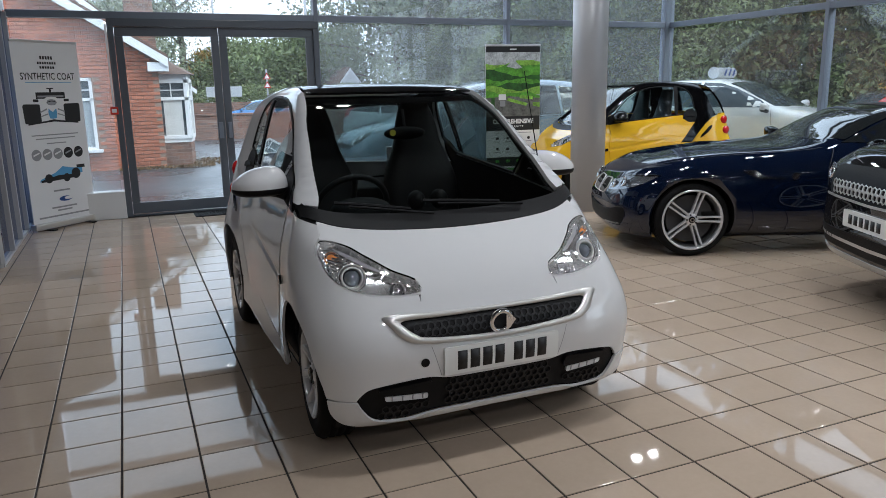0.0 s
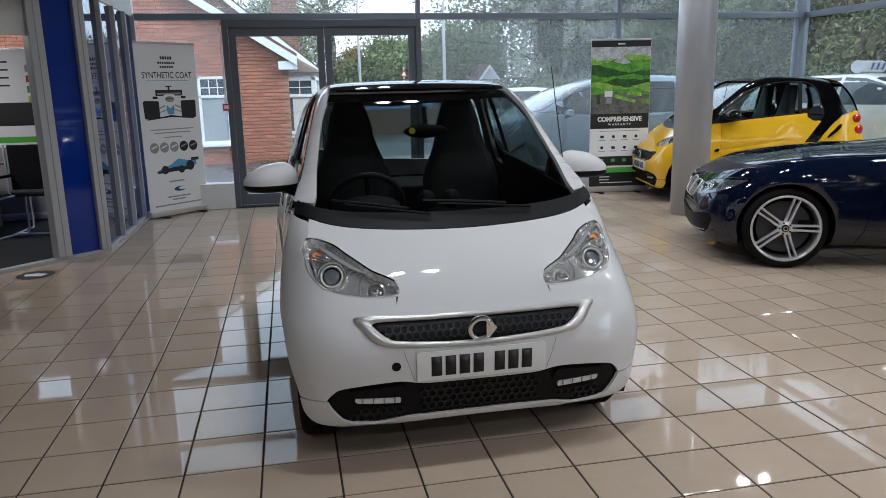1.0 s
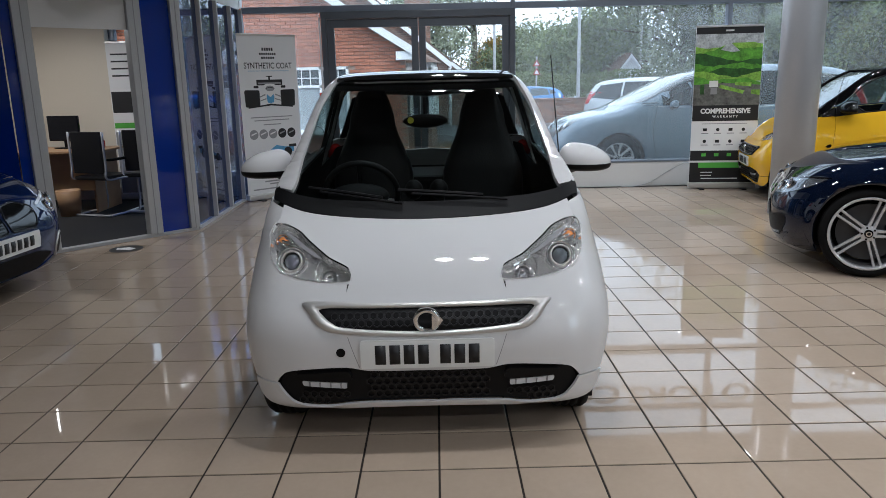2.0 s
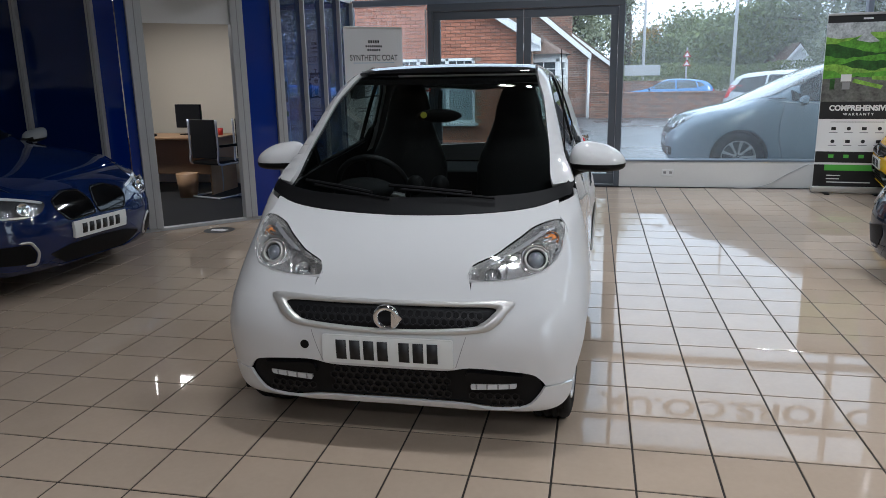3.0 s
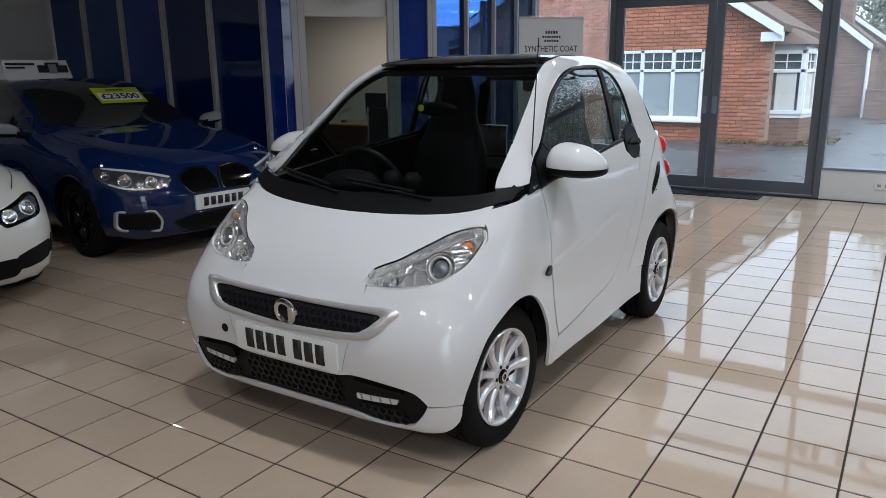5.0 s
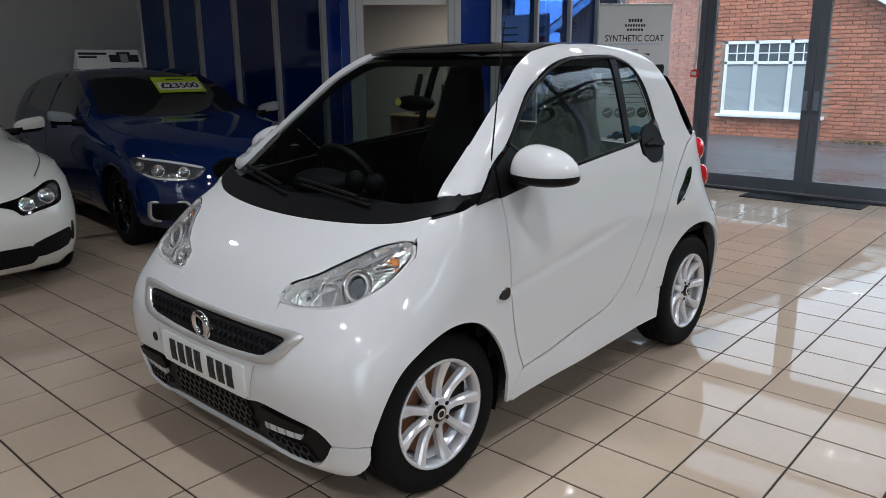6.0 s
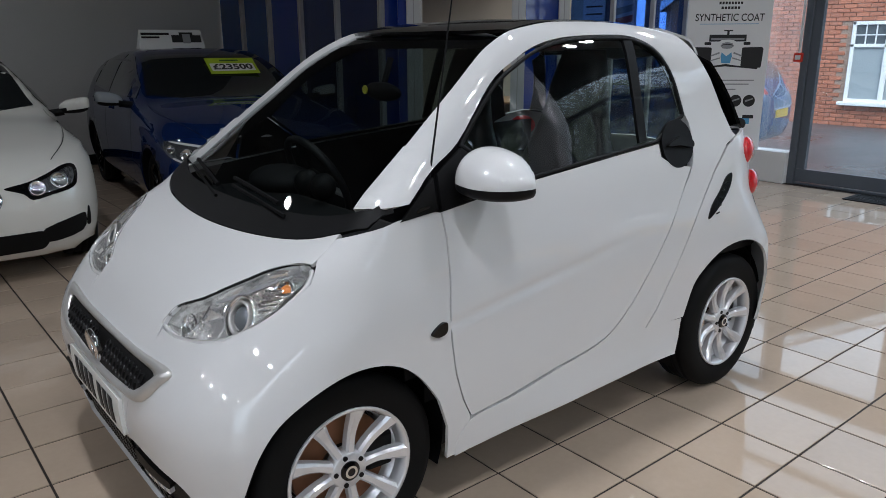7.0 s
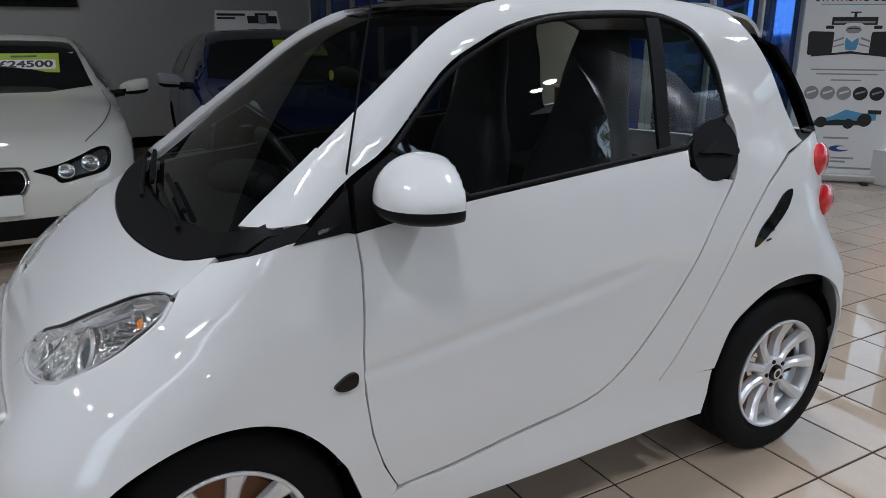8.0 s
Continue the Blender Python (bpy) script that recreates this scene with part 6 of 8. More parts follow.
# outside: people carrier close to the glass
GZ = -0.04
SIDE_CARRIER = [[(-1.2, 1.12), (-0.95, 1.24), (-0.9, 1.12)], [(-0.84, 1.09), (-0.84, 1.28), (-0.3, 1.48), (0.12, 1.54), (0.12, 1.06)], [(0.18, 1.06), (0.18, 1.55), (1.15, 1.54), (1.15, 1.08)], [(1.2, 1.09), (1.2, 1.53), (1.8, 1.46), (2.0, 1.15)]]
CARRIER_SPEC = dict(
    axles=(-1.46, 1.39), tyre=0.34, rim=0.23, side=SIDE_CARRIER, glass=CAR_DARK, spokes=9, paired=False, mirror=(1.05, -0.72, 1.1), handles=((-0.15, 0.95), (0.95, 0.97)),
    seams=[[(-0.92, 1.08), (-0.98, 0.7), (-0.9, 0.3)], [(0.15, 1.05), (0.15, 0.6), (0.1, 0.3)], [(1.2, 1.07), (1.15, 0.8), (1.0, 0.5)], [(-0.9, 0.3), (0.95, 0.32)]],
    screens=[([(0, -1.4), (0.5, -1.33), (0.78, -1.1), (0.7, -0.4), (0.64, -0.2), (0, -0.22)], "windscreen")], top_seams=[[(0.8, -1.2), (0.78, -1.6), (0.6, -2.1)]],
    lamps=[([(18, 0.72), (26, 0.80), (40, 0.90), (46, 0.92), (45, 0.84), (36, 0.73), (22, 0.67)], LENS, [((28, 0.745), 0.06), ((37, 0.81), 0.055)]), ([(24, 0.36), (30, 0.37), (30, 0.44), (24, 0.43)], LAMP_WHITE, None)],
    side_trim=[[(-1.2, 1.105), (-0.84, 1.075), (0.12, 1.045), (1.15, 1.06), (1.15, 1.05), (0.12, 1.033), (-0.84, 1.063)]],
    front=[([(0, 0.62), (0.4, 0.64), (0.42, 0.7), (0, 0.69)], BLACK_PLASTIC, "grille"), ([(0, 0.32), (0.6, 0.34), (0.62, 0.46), (0, 0.45)], BLACK_PLASTIC, "centre_intake")], rear_plate=(0.9, 1.0),
    rear_pair=[([(0.62, 0.95), (0.85, 1.0), (0.8, 1.3), (0.66, 1.3)], RED_LENS, "tail_lamp")])
road_car("people_carrier", "pale blue people carrier parked on the wet asphalt", (5.52, 11.47, GZ), 270, CARRIER, SKY_PAINT, CARRIER_SPEC)
GREY_SPEC = dict(CARRIER_SPEC, stations=40)
GREY_SPEC["rear_pair"] = CARRIER_SPEC["rear_pair"] + [([(0.0, 1.08), (0.6, 1.08), (0.54, 1.46), (0.0, 1.48)], CAR_DARK, "rear_window")]
grey_car = road_car("people_carrier", "silver people carrier parked behind on the wet asphalt", (7.0, 17.0, GZ), 52, CARRIER, SILVER_PAINT, GREY_SPEC)
grey_car.matrix_world = grey_car.matrix_world @ Matrix.Diagonal((0.9, 0.92, 0.9, 1))
HATCH_SPEC = dict(axles=(-1.40, 1.29), side=SIDE_HATCH, seams=SEAMS_HATCH, screens=SCREEN_HATCH + [([(0, 1.5), (0.5, 1.5), (0.58, 1.8), (0, 1.95)], "rear_window")], glass=GLASS_GREY, mirror=(0.99, -0.62, 1.0), stations=40, spokes=5, paired=False,
                  rear_pair=[([(0.45, 0.82), (0.75, 0.84), (0.72, 0.98), (0.5, 0.98)], RED_LENS, "tail_lamp"), ([(0.0, 1.02), (0.6, 1.02), (0.54, 1.28), (0.0, 1.3)], GLASS_GREY, "rear_window")], rear_plate=(0.58, 0.69),
                  lamps=[([(20, 0.68), (30, 0.75), (44, 0.78), (44, 0.7), (30, 0.63)], LENS, [((30, 0.7), 0.05)])])
road_car("hatchback", "blue hatchback parked outside beside the house", (-3.5, 11.8, GZ), 281, HATCH, MID_BLUE_PAINT, dict(HATCH_SPEC, rear_plate=(0.50, 0.61)))
far_blue = road_car("hatchback", "bright blue hatchback parked beyond the brick wall", (4.7, 30.0, GZ - 0.06), 270, HATCH, BRIGHT_BLUE_PAINT, HATCH_SPEC)
far_blue.matrix_world = far_blue.matrix_world @ Matrix.Diagonal((0.9, 0.9, 0.9, 1))
sign_car = road_car("saloon_car", "white car with a striped roof sign, parked outside the side window", (10.0, 9.95, GZ), 26, HATCH, OFFWHITE_PAINT, dict(HATCH_SPEC, spokes=5))
sign_car.matrix_world = sign_car.matrix_world @ Matrix.Diagonal((1.1, 1.1, 1.13, 1))
road_car("hatchback", "red hatchback parked outside the side window", (13.6, 8.3, GZ), 60, HATCH, RED_PAINT, HATCH_SPEC)


def recoloured(ob, swaps):
    """Gives a copied thing its own paint."""
    for o in (ob, *ob.children_recursive):
        if o.type == "MESH":
            for slot in o.material_slots:
                if slot.material in swaps:
                    new_mat = swaps[slot.material]
                    slot.link = "OBJECT"
                    slot.material = new_mat


yellow_car = copy_thing(white_car, pose(6.6, 8.72, 0, 0, 0, 258.6))
for o in (yellow_car, *yellow_car.children_recursive):
    if o.name.split(".")[0] in ("safety_cell", "roof_spoiler", "door_mirror"):
        recoloured(o, {WHITE_PAINT: BLACK_GLOSS})
recoloured(yellow_car, {WHITE_PAINT: YELLOW_PAINT, SILVER_TRIM: BLACK_GLOSS})
tagged(yellow_car, "yellow two-seat microcar with black safety cell beside the column")


# ---- outside: ground, house, walls, greenery ----
HEDGE_GREEN = material("dark_evergreen_leaves", (0.075, 0.09, 0.035), rough=0.7, vary=0.5, vary_scale=0.4, by_object=0.9)
LEAF_MID = material("mid_green_leaves", (0.16, 0.19, 0.075), rough=0.65, vary=0.4, vary_scale=0.3, by_object=0.8)
LEAF_GREY = material("grey_green_leaves", (0.20, 0.22, 0.14), rough=0.7, vary=0.35, vary_scale=0.3, by_object=0.6)
LEAF_GOLD = material("golden_autumn_leaves", (0.30, 0.19, 0.03), rough=0.65, vary=0.35, vary_scale=0.4, by_object=0.8)
LEAF_LITTER = by_island(material("brown_leaf_litter", (0.14, 0.085, 0.035), rough=0.8, vary=0.4, vary_scale=2, by_object=0.9), 1)
HEDGE_GREEN, LEAF_MID, LEAF_GREY, LEAF_GOLD = [by_island(m, 1) for m in (HEDGE_GREEN, LEAF_MID, LEAF_GREY, LEAF_GOLD)]
BARK = material("grey_brown_bark", (0.10, 0.08, 0.06), rough=0.9, vary=0.3, vary_scale=3, fine=0.3, fine_scale=30, bump=0.5, bump_scale=25)
CURTAIN = material("white_net_curtain", (0.6, 0.6, 0.58), rough=0.9, vary=0.15, vary_scale=8, stretch=(6, 6, 0.3))
BLIND = material("grey_window_blind", (0.30, 0.34, 0.36), rough=0.6, vary=0.1, vary_scale=2)

bm = bmesh.new()
bmesh.ops.create_grid(bm, x_segments=24, y_segments=24, size=220, matrix=Matrix.Translation((0, 60, GZ)))
structure(part("ground", bm, ASPHALT), "wet dark asphalt car park running out to the road", "ground")


def leaf_cloud(name, centres, size, mat, parent=None, seed=1, kind=""):
    """Many small leaf-shaped blades at given places."""
    rs = np.random.RandomState(seed)
    c = np.asarray(centres, float)
    n = len(c)
    a = rs.normal(size=(n, 3))
    a /= np.linalg.norm(a, axis=1, keepdims=True)
    b = np.cross(a, rs.normal(size=(n, 3)))
    b /= np.linalg.norm(b, axis=1, keepdims=True)
    s = size * (0.6 + 0.8 * rs.rand(n, 1))
    v = np.stack([c - a * s, c + b * s * 0.42, c + a * s, c - b * s * 0.42], 1).reshape(-1, 3)
    f = np.arange(4 * n).reshape(n, 4)
    me = bpy.data.meshes.new(name)
    me.from_pydata(v.tolist(), [], f.tolist())
    me.materials.append(mat)
    ob = new(name, me)
    ob.parent = parent
    if kind:
        tagged(ob, kind=kind)
    return ob


def tree(name, label, at, height, spread, mat, leaves=5000, leaf=0.22, seed=1, trunk=0.25, bare=0.3, gaps=0.5):
    rs = np.random.RandomState(seed)
    t = thing(name, label, "tree", at)
    p = [Vector((0, 0, 0))]
    for k in range(1, 7):
        p.append(Vector((rs.normal() * 0.12 * height / 8, rs.normal() * 0.12 * height / 8, height * 0.8 * k / 6)))
    tr = part("trunk", tube(p, [trunk * (1 - 0.13 * k) for k in range(7)], 10), BARK, t, smooth=True)
    clumps = []
    for k in range(16):
        z = height * (bare + (0.92 - bare) * (k + 0.5) / 16)
        a = rs.rand() * 2 * math.pi
        reach = spread * (0.35 + 0.65 * rs.rand()) * math.sin(math.pi * min(1, 0.25 + 0.75 * (k + 1) / 17))
        tip = Vector((math.cos(a) * reach, math.sin(a) * reach, z + reach * 0.25))
        base = p[min(6, int(6 * z / (height * 0.85)))]
        base = Vector((base.x, base.y, min(z * 0.9, height * 0.78)))
        mid = (base + tip) / 2 + Vector((0, 0, 0.06 * height * rs.rand()))
        part("limb", tube([base, mid, tip], [trunk * 0.38, trunk * 0.22, trunk * 0.08], 6), BARK, tr, smooth=True)
        clumps += [tip, mid, tip + Vector(rs.normal(size=3)) * spread * 0.2]
    cl = np.array([tuple(c) for c in clumps])
    idx = rs.randint(0, len(cl), leaves)
    pts = cl[idx] + rs.normal(size=(leaves, 3)) * np.array([0.16, 0.16, 0.12]) * spread * (gaps + rs.rand(leaves, 1))
    pts[:, 2] = np.maximum(pts[:, 2], height * bare * 0.6)
    leaf_cloud("crown", pts, leaf, mat, t, seed)
    return t


# evergreen belt beyond the side window
rs = np.random.RandomState(5)


def belt(n, x0, x1, y0, y1, h, mat, leaf, name, label, seed, hole=0.25):
    r = np.random.RandomState(seed)
    y = y0 + (y1 - y0) * r.rand(n)
    top = h * (0.82 + 0.18 * np.sin(y * 0.9 + seed) * np.sin(y * 0.37 + 1.3 * seed))
    z = GZ + top * r.rand(n) ** 0.85
    x = x0 + (x1 - x0) * r.rand(n) + 0.5 * np.sin(z * 1.7 + y) + 0.03 * z
    keep = (np.sin(y * 2.3 + seed) * np.sin(z * 1.9 + 0.7 * seed) + np.sin(y * 5.1 + z * 3.3)) < 2.3 - hole * z / h
    ob = leaf_cloud(name, np.stack([x, y, z], -1)[keep], leaf, mat, None, seed)
    return tagged(ob, label, "hedge", kind="stuff")


belt(200000, 13.0, 16.5, -6, 36, 7.2, HEDGE_GREEN, 0.16, "evergreen_belt", "tall dark evergreen belt beyond the side window", 3)
belt(32000, 12.4, 13.6, -3, 9, 4.2, LEAF_GOLD, 0.06, "golden_shrubs", "golden and green shrubs along the evergreen belt", 8, hole=1.2)
belt(60000, 12.6, 14.5, 2, 30, 5.2, LEAF_MID, 0.065, "mixed_shrubs", "mixed green shrubs along the evergreen belt", 11, hole=0.8)
# broadleaved wood far across the road
for k, (x, y, h, sp) in enumerate(((11.5, 52, 5.4, 3.5), (17, 48, 12.5, 6), (22, 54, 12, 6), (28, 46, 18, 7.5), (15, 60, 6.8, 4), (34, 52, 13, 7), (9, 62, 6, 4), (24, 40, 17.5, 7), (30, 34, 16.5, 7), (21, 33, 15, 6))):
    tree("tree", "grey-green broadleaved tree across the road", (x, y, GZ), h * 0.85, sp, LEAF_GREY if k % 2 else LEAF_MID, 15000, 0.17, 20 + k, 0.3, 0.15, 0.7)
tree("pine_tree", "open-crowned pine with a bare forked trunk", (4.5, 61, GZ), 12.5, 5.2, LEAF_GREY, 7000, 0.13, 41, 0.38, 0.42, 0.25)
tree("golden_tree", "small golden autumn tree", (6.0, 62, GZ), 5.0, 1.7, LEAF_GOLD, 9000, 0.1, 43, 0.16, 0.15, 0.7)
tree("tree", "grey-green tree behind the far houses", (0.5, 55, GZ), 8, 4, LEAF_GREY, 9000, 0.16, 45, 0.25, 0.15, 0.7)
# low hedge beyond the brick wall
hr = np.random.RandomState(9)
n = 40000
hx = 3 + 36 * hr.rand(n)
tagged(leaf_cloud("low_hedge", np.stack([hx, 36.5 + 1.4 * hr.rand(n), GZ + (1.75 + 0.12 * np.sin(hx * 1.3)) * hr.rand(n) ** 0.7], -1), 0.07, LEAF_MID, None, 10), "clipped low green hedge along the road", "hedge", kind="stuff")
n = 26000
hx = 10 + 22 * hr.rand(n)
tagged(leaf_cloud("roadside_shrubs", np.stack([hx, 29 + 3 * hr.rand(n), GZ + (2.6 + 0.8 * np.sin(hx * 0.9)) * hr.rand(n) ** 0.8], -1), 0.085, LEAF_GREY, None, 12), "rough grey-green roadside shrubs", "hedge", kind="stuff")

# brick bungalow
house = thing("house", "red brick bungalow with white windows and bargeboards", "house", (0, 0, 0))
HY, HX0, HX1, EZ, SL = 16.6, -6.4, 0.75, 2.23, 0.63
PEAK = (HX0 + HX1) / 2


def gable(x0, x1, y0, y1, ez, slope, mat, name="wall"):
    b = bmesh.new()
    pk = (x0 + x1) / 2
    pz = ez + slope * (x1 - x0) / 2
    sec = [(x0, GZ - 0.1), (x1, GZ - 0.1), (x1, ez), (pk, pz), (x0, ez)]
    a = [b.verts.new((x, y0, z)) for x, z in sec]
    c = [b.verts.new((x, y1, z)) for x, z in sec]
    b.faces.new(a)
    b.faces.new(c[::-1])
    for i in range(5):
        b.faces.new((a[i], a[(i + 1) % 5], c[(i + 1) % 5], c[i]))
    return b


WALL_BRICK = material("old_brickwork", (0.33, 0.13, 0.08), rough=0.85, vary=0.2, vary_scale=1.0, fine=0.2, fine_scale=20)


def brick_texture(m, s=(0.225, 0.075)):
    nt = m.node_tree
    tc = nt.nodes.new("ShaderNodeTexCoord")
    mp = nt.nodes.new("ShaderNodeMapping")
    mp.inputs["Rotation"].default_value = (radians(90), 0, 0)
    bt = nt.nodes.new("ShaderNodeTexBrick")
    bt.inputs["Scale"].default_value = 1.0
    bt.inputs["Brick Width"].default_value, bt.inputs["Row Height"].default_value, bt.inputs["Mortar Size"].default_value = s[0], s[1], 0.006
    bt.inputs["Color1"].default_value, bt.inputs["Color2"].default_value = (0.25, 0.125, 0.085, 1), (0.12, 0.075, 0.06, 1)
    bt.inputs["Mortar"].default_value = (0.24, 0.19, 0.155, 1)
    nt.links.new(tc.outputs["Object"], mp.inputs[0])
    nt.links.new(mp.outputs[0], bt.inputs["Vector"])
    nt.links.new(bt.outputs[0], nt.nodes["Principled BSDF"].inputs["Base Color"])


FAR_BRICK = material("far_brickwork", (0.28, 0.12, 0.08), rough=0.9)
brick_texture(FAR_BRICK)
part("wall", gable(HX0, HX1, HY + 0.012, 23, EZ, SL, MORTAR), MORTAR, house)
W0, W1, WZ0, WZ1 = -2.42, -0.52, 0.40, 1.82


def rake(x, x_eave, ez, slope):
    return ez + slope * abs(x_eave - x)


def roof_pair(parent, x0, x1, y0, y1, ez, slope, over=0.35, thick=0.14, board=0.17):
    pk = (x0 + x1) / 2
    for xe, sg in ((x1, 1), (x0, -1)):
        b = bmesh.new()
        pts = [(pk, ez + slope * abs(xe - pk)), (xe + sg * over, ez - slope * over)]
        for y in (y0 - over, y1):
            for x, z in pts:
                b.verts.new((x, y, z + 0.02))
                b.verts.new((x, y, z + 0.02 + thick))
        v = list(b.verts)
        for q in ((0, 1, 3, 2), (4, 6, 7, 5), (0, 2, 6, 4), (1, 5, 7, 3), (2, 3, 7, 6), (0, 4, 5, 1)):
            b.faces.new([v[i] for i in q])
        rf = part("roof", b, ROOF_TILE, parent)
        b = bmesh.new()
        for y in (y0 - over - 0.03, y0 - over):
            for x, z in pts:
                b.verts.new((x, y, z - board * 0.55))
                b.verts.new((x, y, z + 0.02 + thick * 0.5))
        v = list(b.verts)
        for q in ((0, 1, 3, 2), (4, 6, 7, 5), (0, 2, 6, 4), (1, 5, 7, 3), (2, 3, 7, 6), (0, 4, 5, 1)):
            b.faces.new([v[i] for i in q])
        part("bargeboard", b, WHITE_UPVC, rf, "white bargeboard")


roof_pair(house, HX0, HX1, HY, 23, EZ, SL, over=0.2)
part("box_end", box((HX1 - 0.2, HY - 0.19, EZ - 0.3), (HX1 + 0.2, HY - 0.02, EZ - 0.12), 0.01), WHITE_UPVC, house, "white boxed eave end")

# bungalow window
win = part("window", box((W0, HY - 0.03, WZ0), (W1, HY + 0.03, WZ0 + 0.06), 0.005), WHITE_UPVC, house, "white plastic casement window")
for lo, hi in (((W0, WZ1 - 0.06), (W1, WZ1)), ((W0, WZ0), (W0 + 0.06, WZ1)), ((W1 - 0.06, WZ0), (W1, WZ1)), ((W0 + 0.58, WZ0), (W0 + 0.66, WZ1)), ((W1 - 0.66, WZ0), (W1 - 0.58, WZ1)), ((W0, 1.37), (W1, 1.43))):
    part("frame", box((lo[0], HY - 0.035, lo[1]), (hi[0], HY + 0.03, hi[1]), 0.006), WHITE_UPVC, win)
for a, b in ((W0 + 0.06, W0 + 0.58), (W0 + 0.66, W1 - 0.66), (W1 - 0.58, W1 - 0.06)):
    for k in (1, 2):
        part("glazing_bar", box((a + (b - a) * k / 3 - 0.01, HY - 0.012, 1.43), (a + (b - a) * k / 3 + 0.01, HY + 0.004, WZ1 - 0.06)), WHITE_UPVC, win)
    part("glazing_bar", box((a, HY - 0.012, 1.575), (b, HY + 0.004, 1.595)), WHITE_UPVC, win)
    part("pane", box((a, HY + 0.004, WZ0 + 0.06), (b, HY + 0.01, WZ1 - 0.06)), GLASS_GREY, win)
    part("blind", box((a, HY - 0.001, WZ0 + 0.06), (b, HY + 0.0035, 1.37)), BLIND, win)
part("sill", box((W0 - 0.08, HY - 0.12, WZ0 - 0.06), (W1 + 0.08, HY + 0.02, WZ0), 0.01), WHITE_UPVC, win)

# bay on the side wall
b = bmesh.new()
bp = [(0.66, 17.02), (1.30, 17.02), (1.42, 17.6), (1.42, 18.6), (0.66, 18.6)]
lo = [b.verts.new((x, y, GZ - 0.1)) for x, y in bp]
hi = [b.verts.new((x, y, 0.45)) for x, y in bp]
b.faces.new(hi)
for i in range(5):
    b.faces.new((lo[i], lo[(i + 1) % 5], hi[(i + 1) % 5], hi[i]))
bay = part("bay", b, FAR_BRICK, house, "brick bay with white windows")
pl = [(0.64, 17.0), (1.32, 17.0), (1.44, 17.6), (1.44, 18.6), (0.64, 18.6)]
for z0, z1, nm in ((0.45, 0.52, "sill"), (1.78, 1.88, "fascia")):
    b = bmesh.new()
    lo = [b.verts.new((x, y, z0)) for x, y in pl]
    hi = [b.verts.new((x, y, z1)) for x, y in pl]
    b.faces.new(lo[::-1])
    b.faces.new(hi)
    for i in range(5):
        b.faces.new((lo[i], lo[(i + 1) % 5], hi[(i + 1) % 5], hi[i]))
    part(nm, b, WHITE_UPVC, bay)
for p, q in zip(pl[:3], pl[1:4]):
    m = along(p, q)
    ln = math.hypot(q[0] - p[0], q[1] - p[1])
    bw = part("window", box((0, -0.02, 0.52), (ln, 0.05, 0.60), 0.005, m), WHITE_UPVC, bay)
    for lo, hi in (((0, 1.70), (ln, 1.78)), ((0, 0.52), (0.08, 1.78)), ((ln - 0.08, 0.52), (ln, 1.78)), ((0, 1.34), (ln, 1.41))):
        part("frame", box((lo[0], -0.025, lo[1]), (hi[0], 0.05, hi[1]), 0.006, m), WHITE_UPVC, bw)
    part("glazing_bar", box((ln / 2 - 0.01, 0, 1.41), (ln / 2 + 0.01, 0.02, 1.70), 0, m), WHITE_UPVC, bw)
    part("glazing_bar", box((0.08, 0, 1.545), (ln - 0.08, 0.02, 1.565), 0, m), WHITE_UPVC, bw)
    part("pane", box((0.08, 0.02, 0.60), (ln - 0.08, 0.026, 1.70), 0, m), GLASS_GREY, bw)
    part("curtain", box((ln * 0.25, 0.008, 0.60), (ln * 0.8, 0.014, 1.34), 0, m), CURTAIN, bw)
b = bmesh.new()
lo = [b.verts.new((x, y, 1.88)) for x, y in ((0.56, 16.86), (1.38, 16.86), (1.54, 17.5), (1.54, 18.8), (0.56, 18.8))]
hi = [b.verts.new((x, y, z)) for x, y, z in ((0.6, 17.5, 2.25), (0.8, 17.5, 2.25), (0.9, 17.6, 2.25), (0.9, 18.8, 2.25), (0.6, 18.8, 2.25))]
b.faces.new(lo[::-1])
b.faces.new(hi)
for i in range(5):
    b.faces.new((lo[i], lo[(i + 1) % 5], hi[(i + 1) % 5], hi[i]))
part("bay_roof", b, ROOF_TILE, house)

# wing and chimney farther back, and one more house
wing = thing("house", "brick wing with white bargeboards farther back", "house")
part("wall", gable(-7.4, 1.82, 26, 33, 2.1, 0.82, FAR_BRICK), FAR_BRICK, wing)
roof_pair(wing, -7.4, 1.82, 26, 33, 2.1, 0.82, over=0.15, board=0.2)
part("chimney", box((0.35, 27.5, 2.5), (1.25, 28.4, 6.2), 0.01), FAR_BRICK, wing)
part("downpipe", cyl((1.9, 25.9, GZ), (1.9, 25.9, 1.9), 0.05, seg=10), WHITE_UPVC, wing)
far_house = thing("house", "distant brick house with white bargeboards", "house")
part("wall", gable(-6.7, 3.0, 36.5, 42, 1.68, 0.74, FAR_BRICK), FAR_BRICK, far_house)
roof_pair(far_house, -6.7, 3.0, 36.5, 42, 1.68, 0.74, over=0.2, board=0.2)
far_b = thing("house", "white-gabled house far across the road", "house")
part("wall", gable(12.4, 14.8, 47, 52, 1.2, 1.3, WHITE_UPVC), WHITE_UPVC, far_b)
roof_pair(far_b, 12.4, 14.8, 47, 52, 1.2, 1.3, over=0.2, board=0.2)

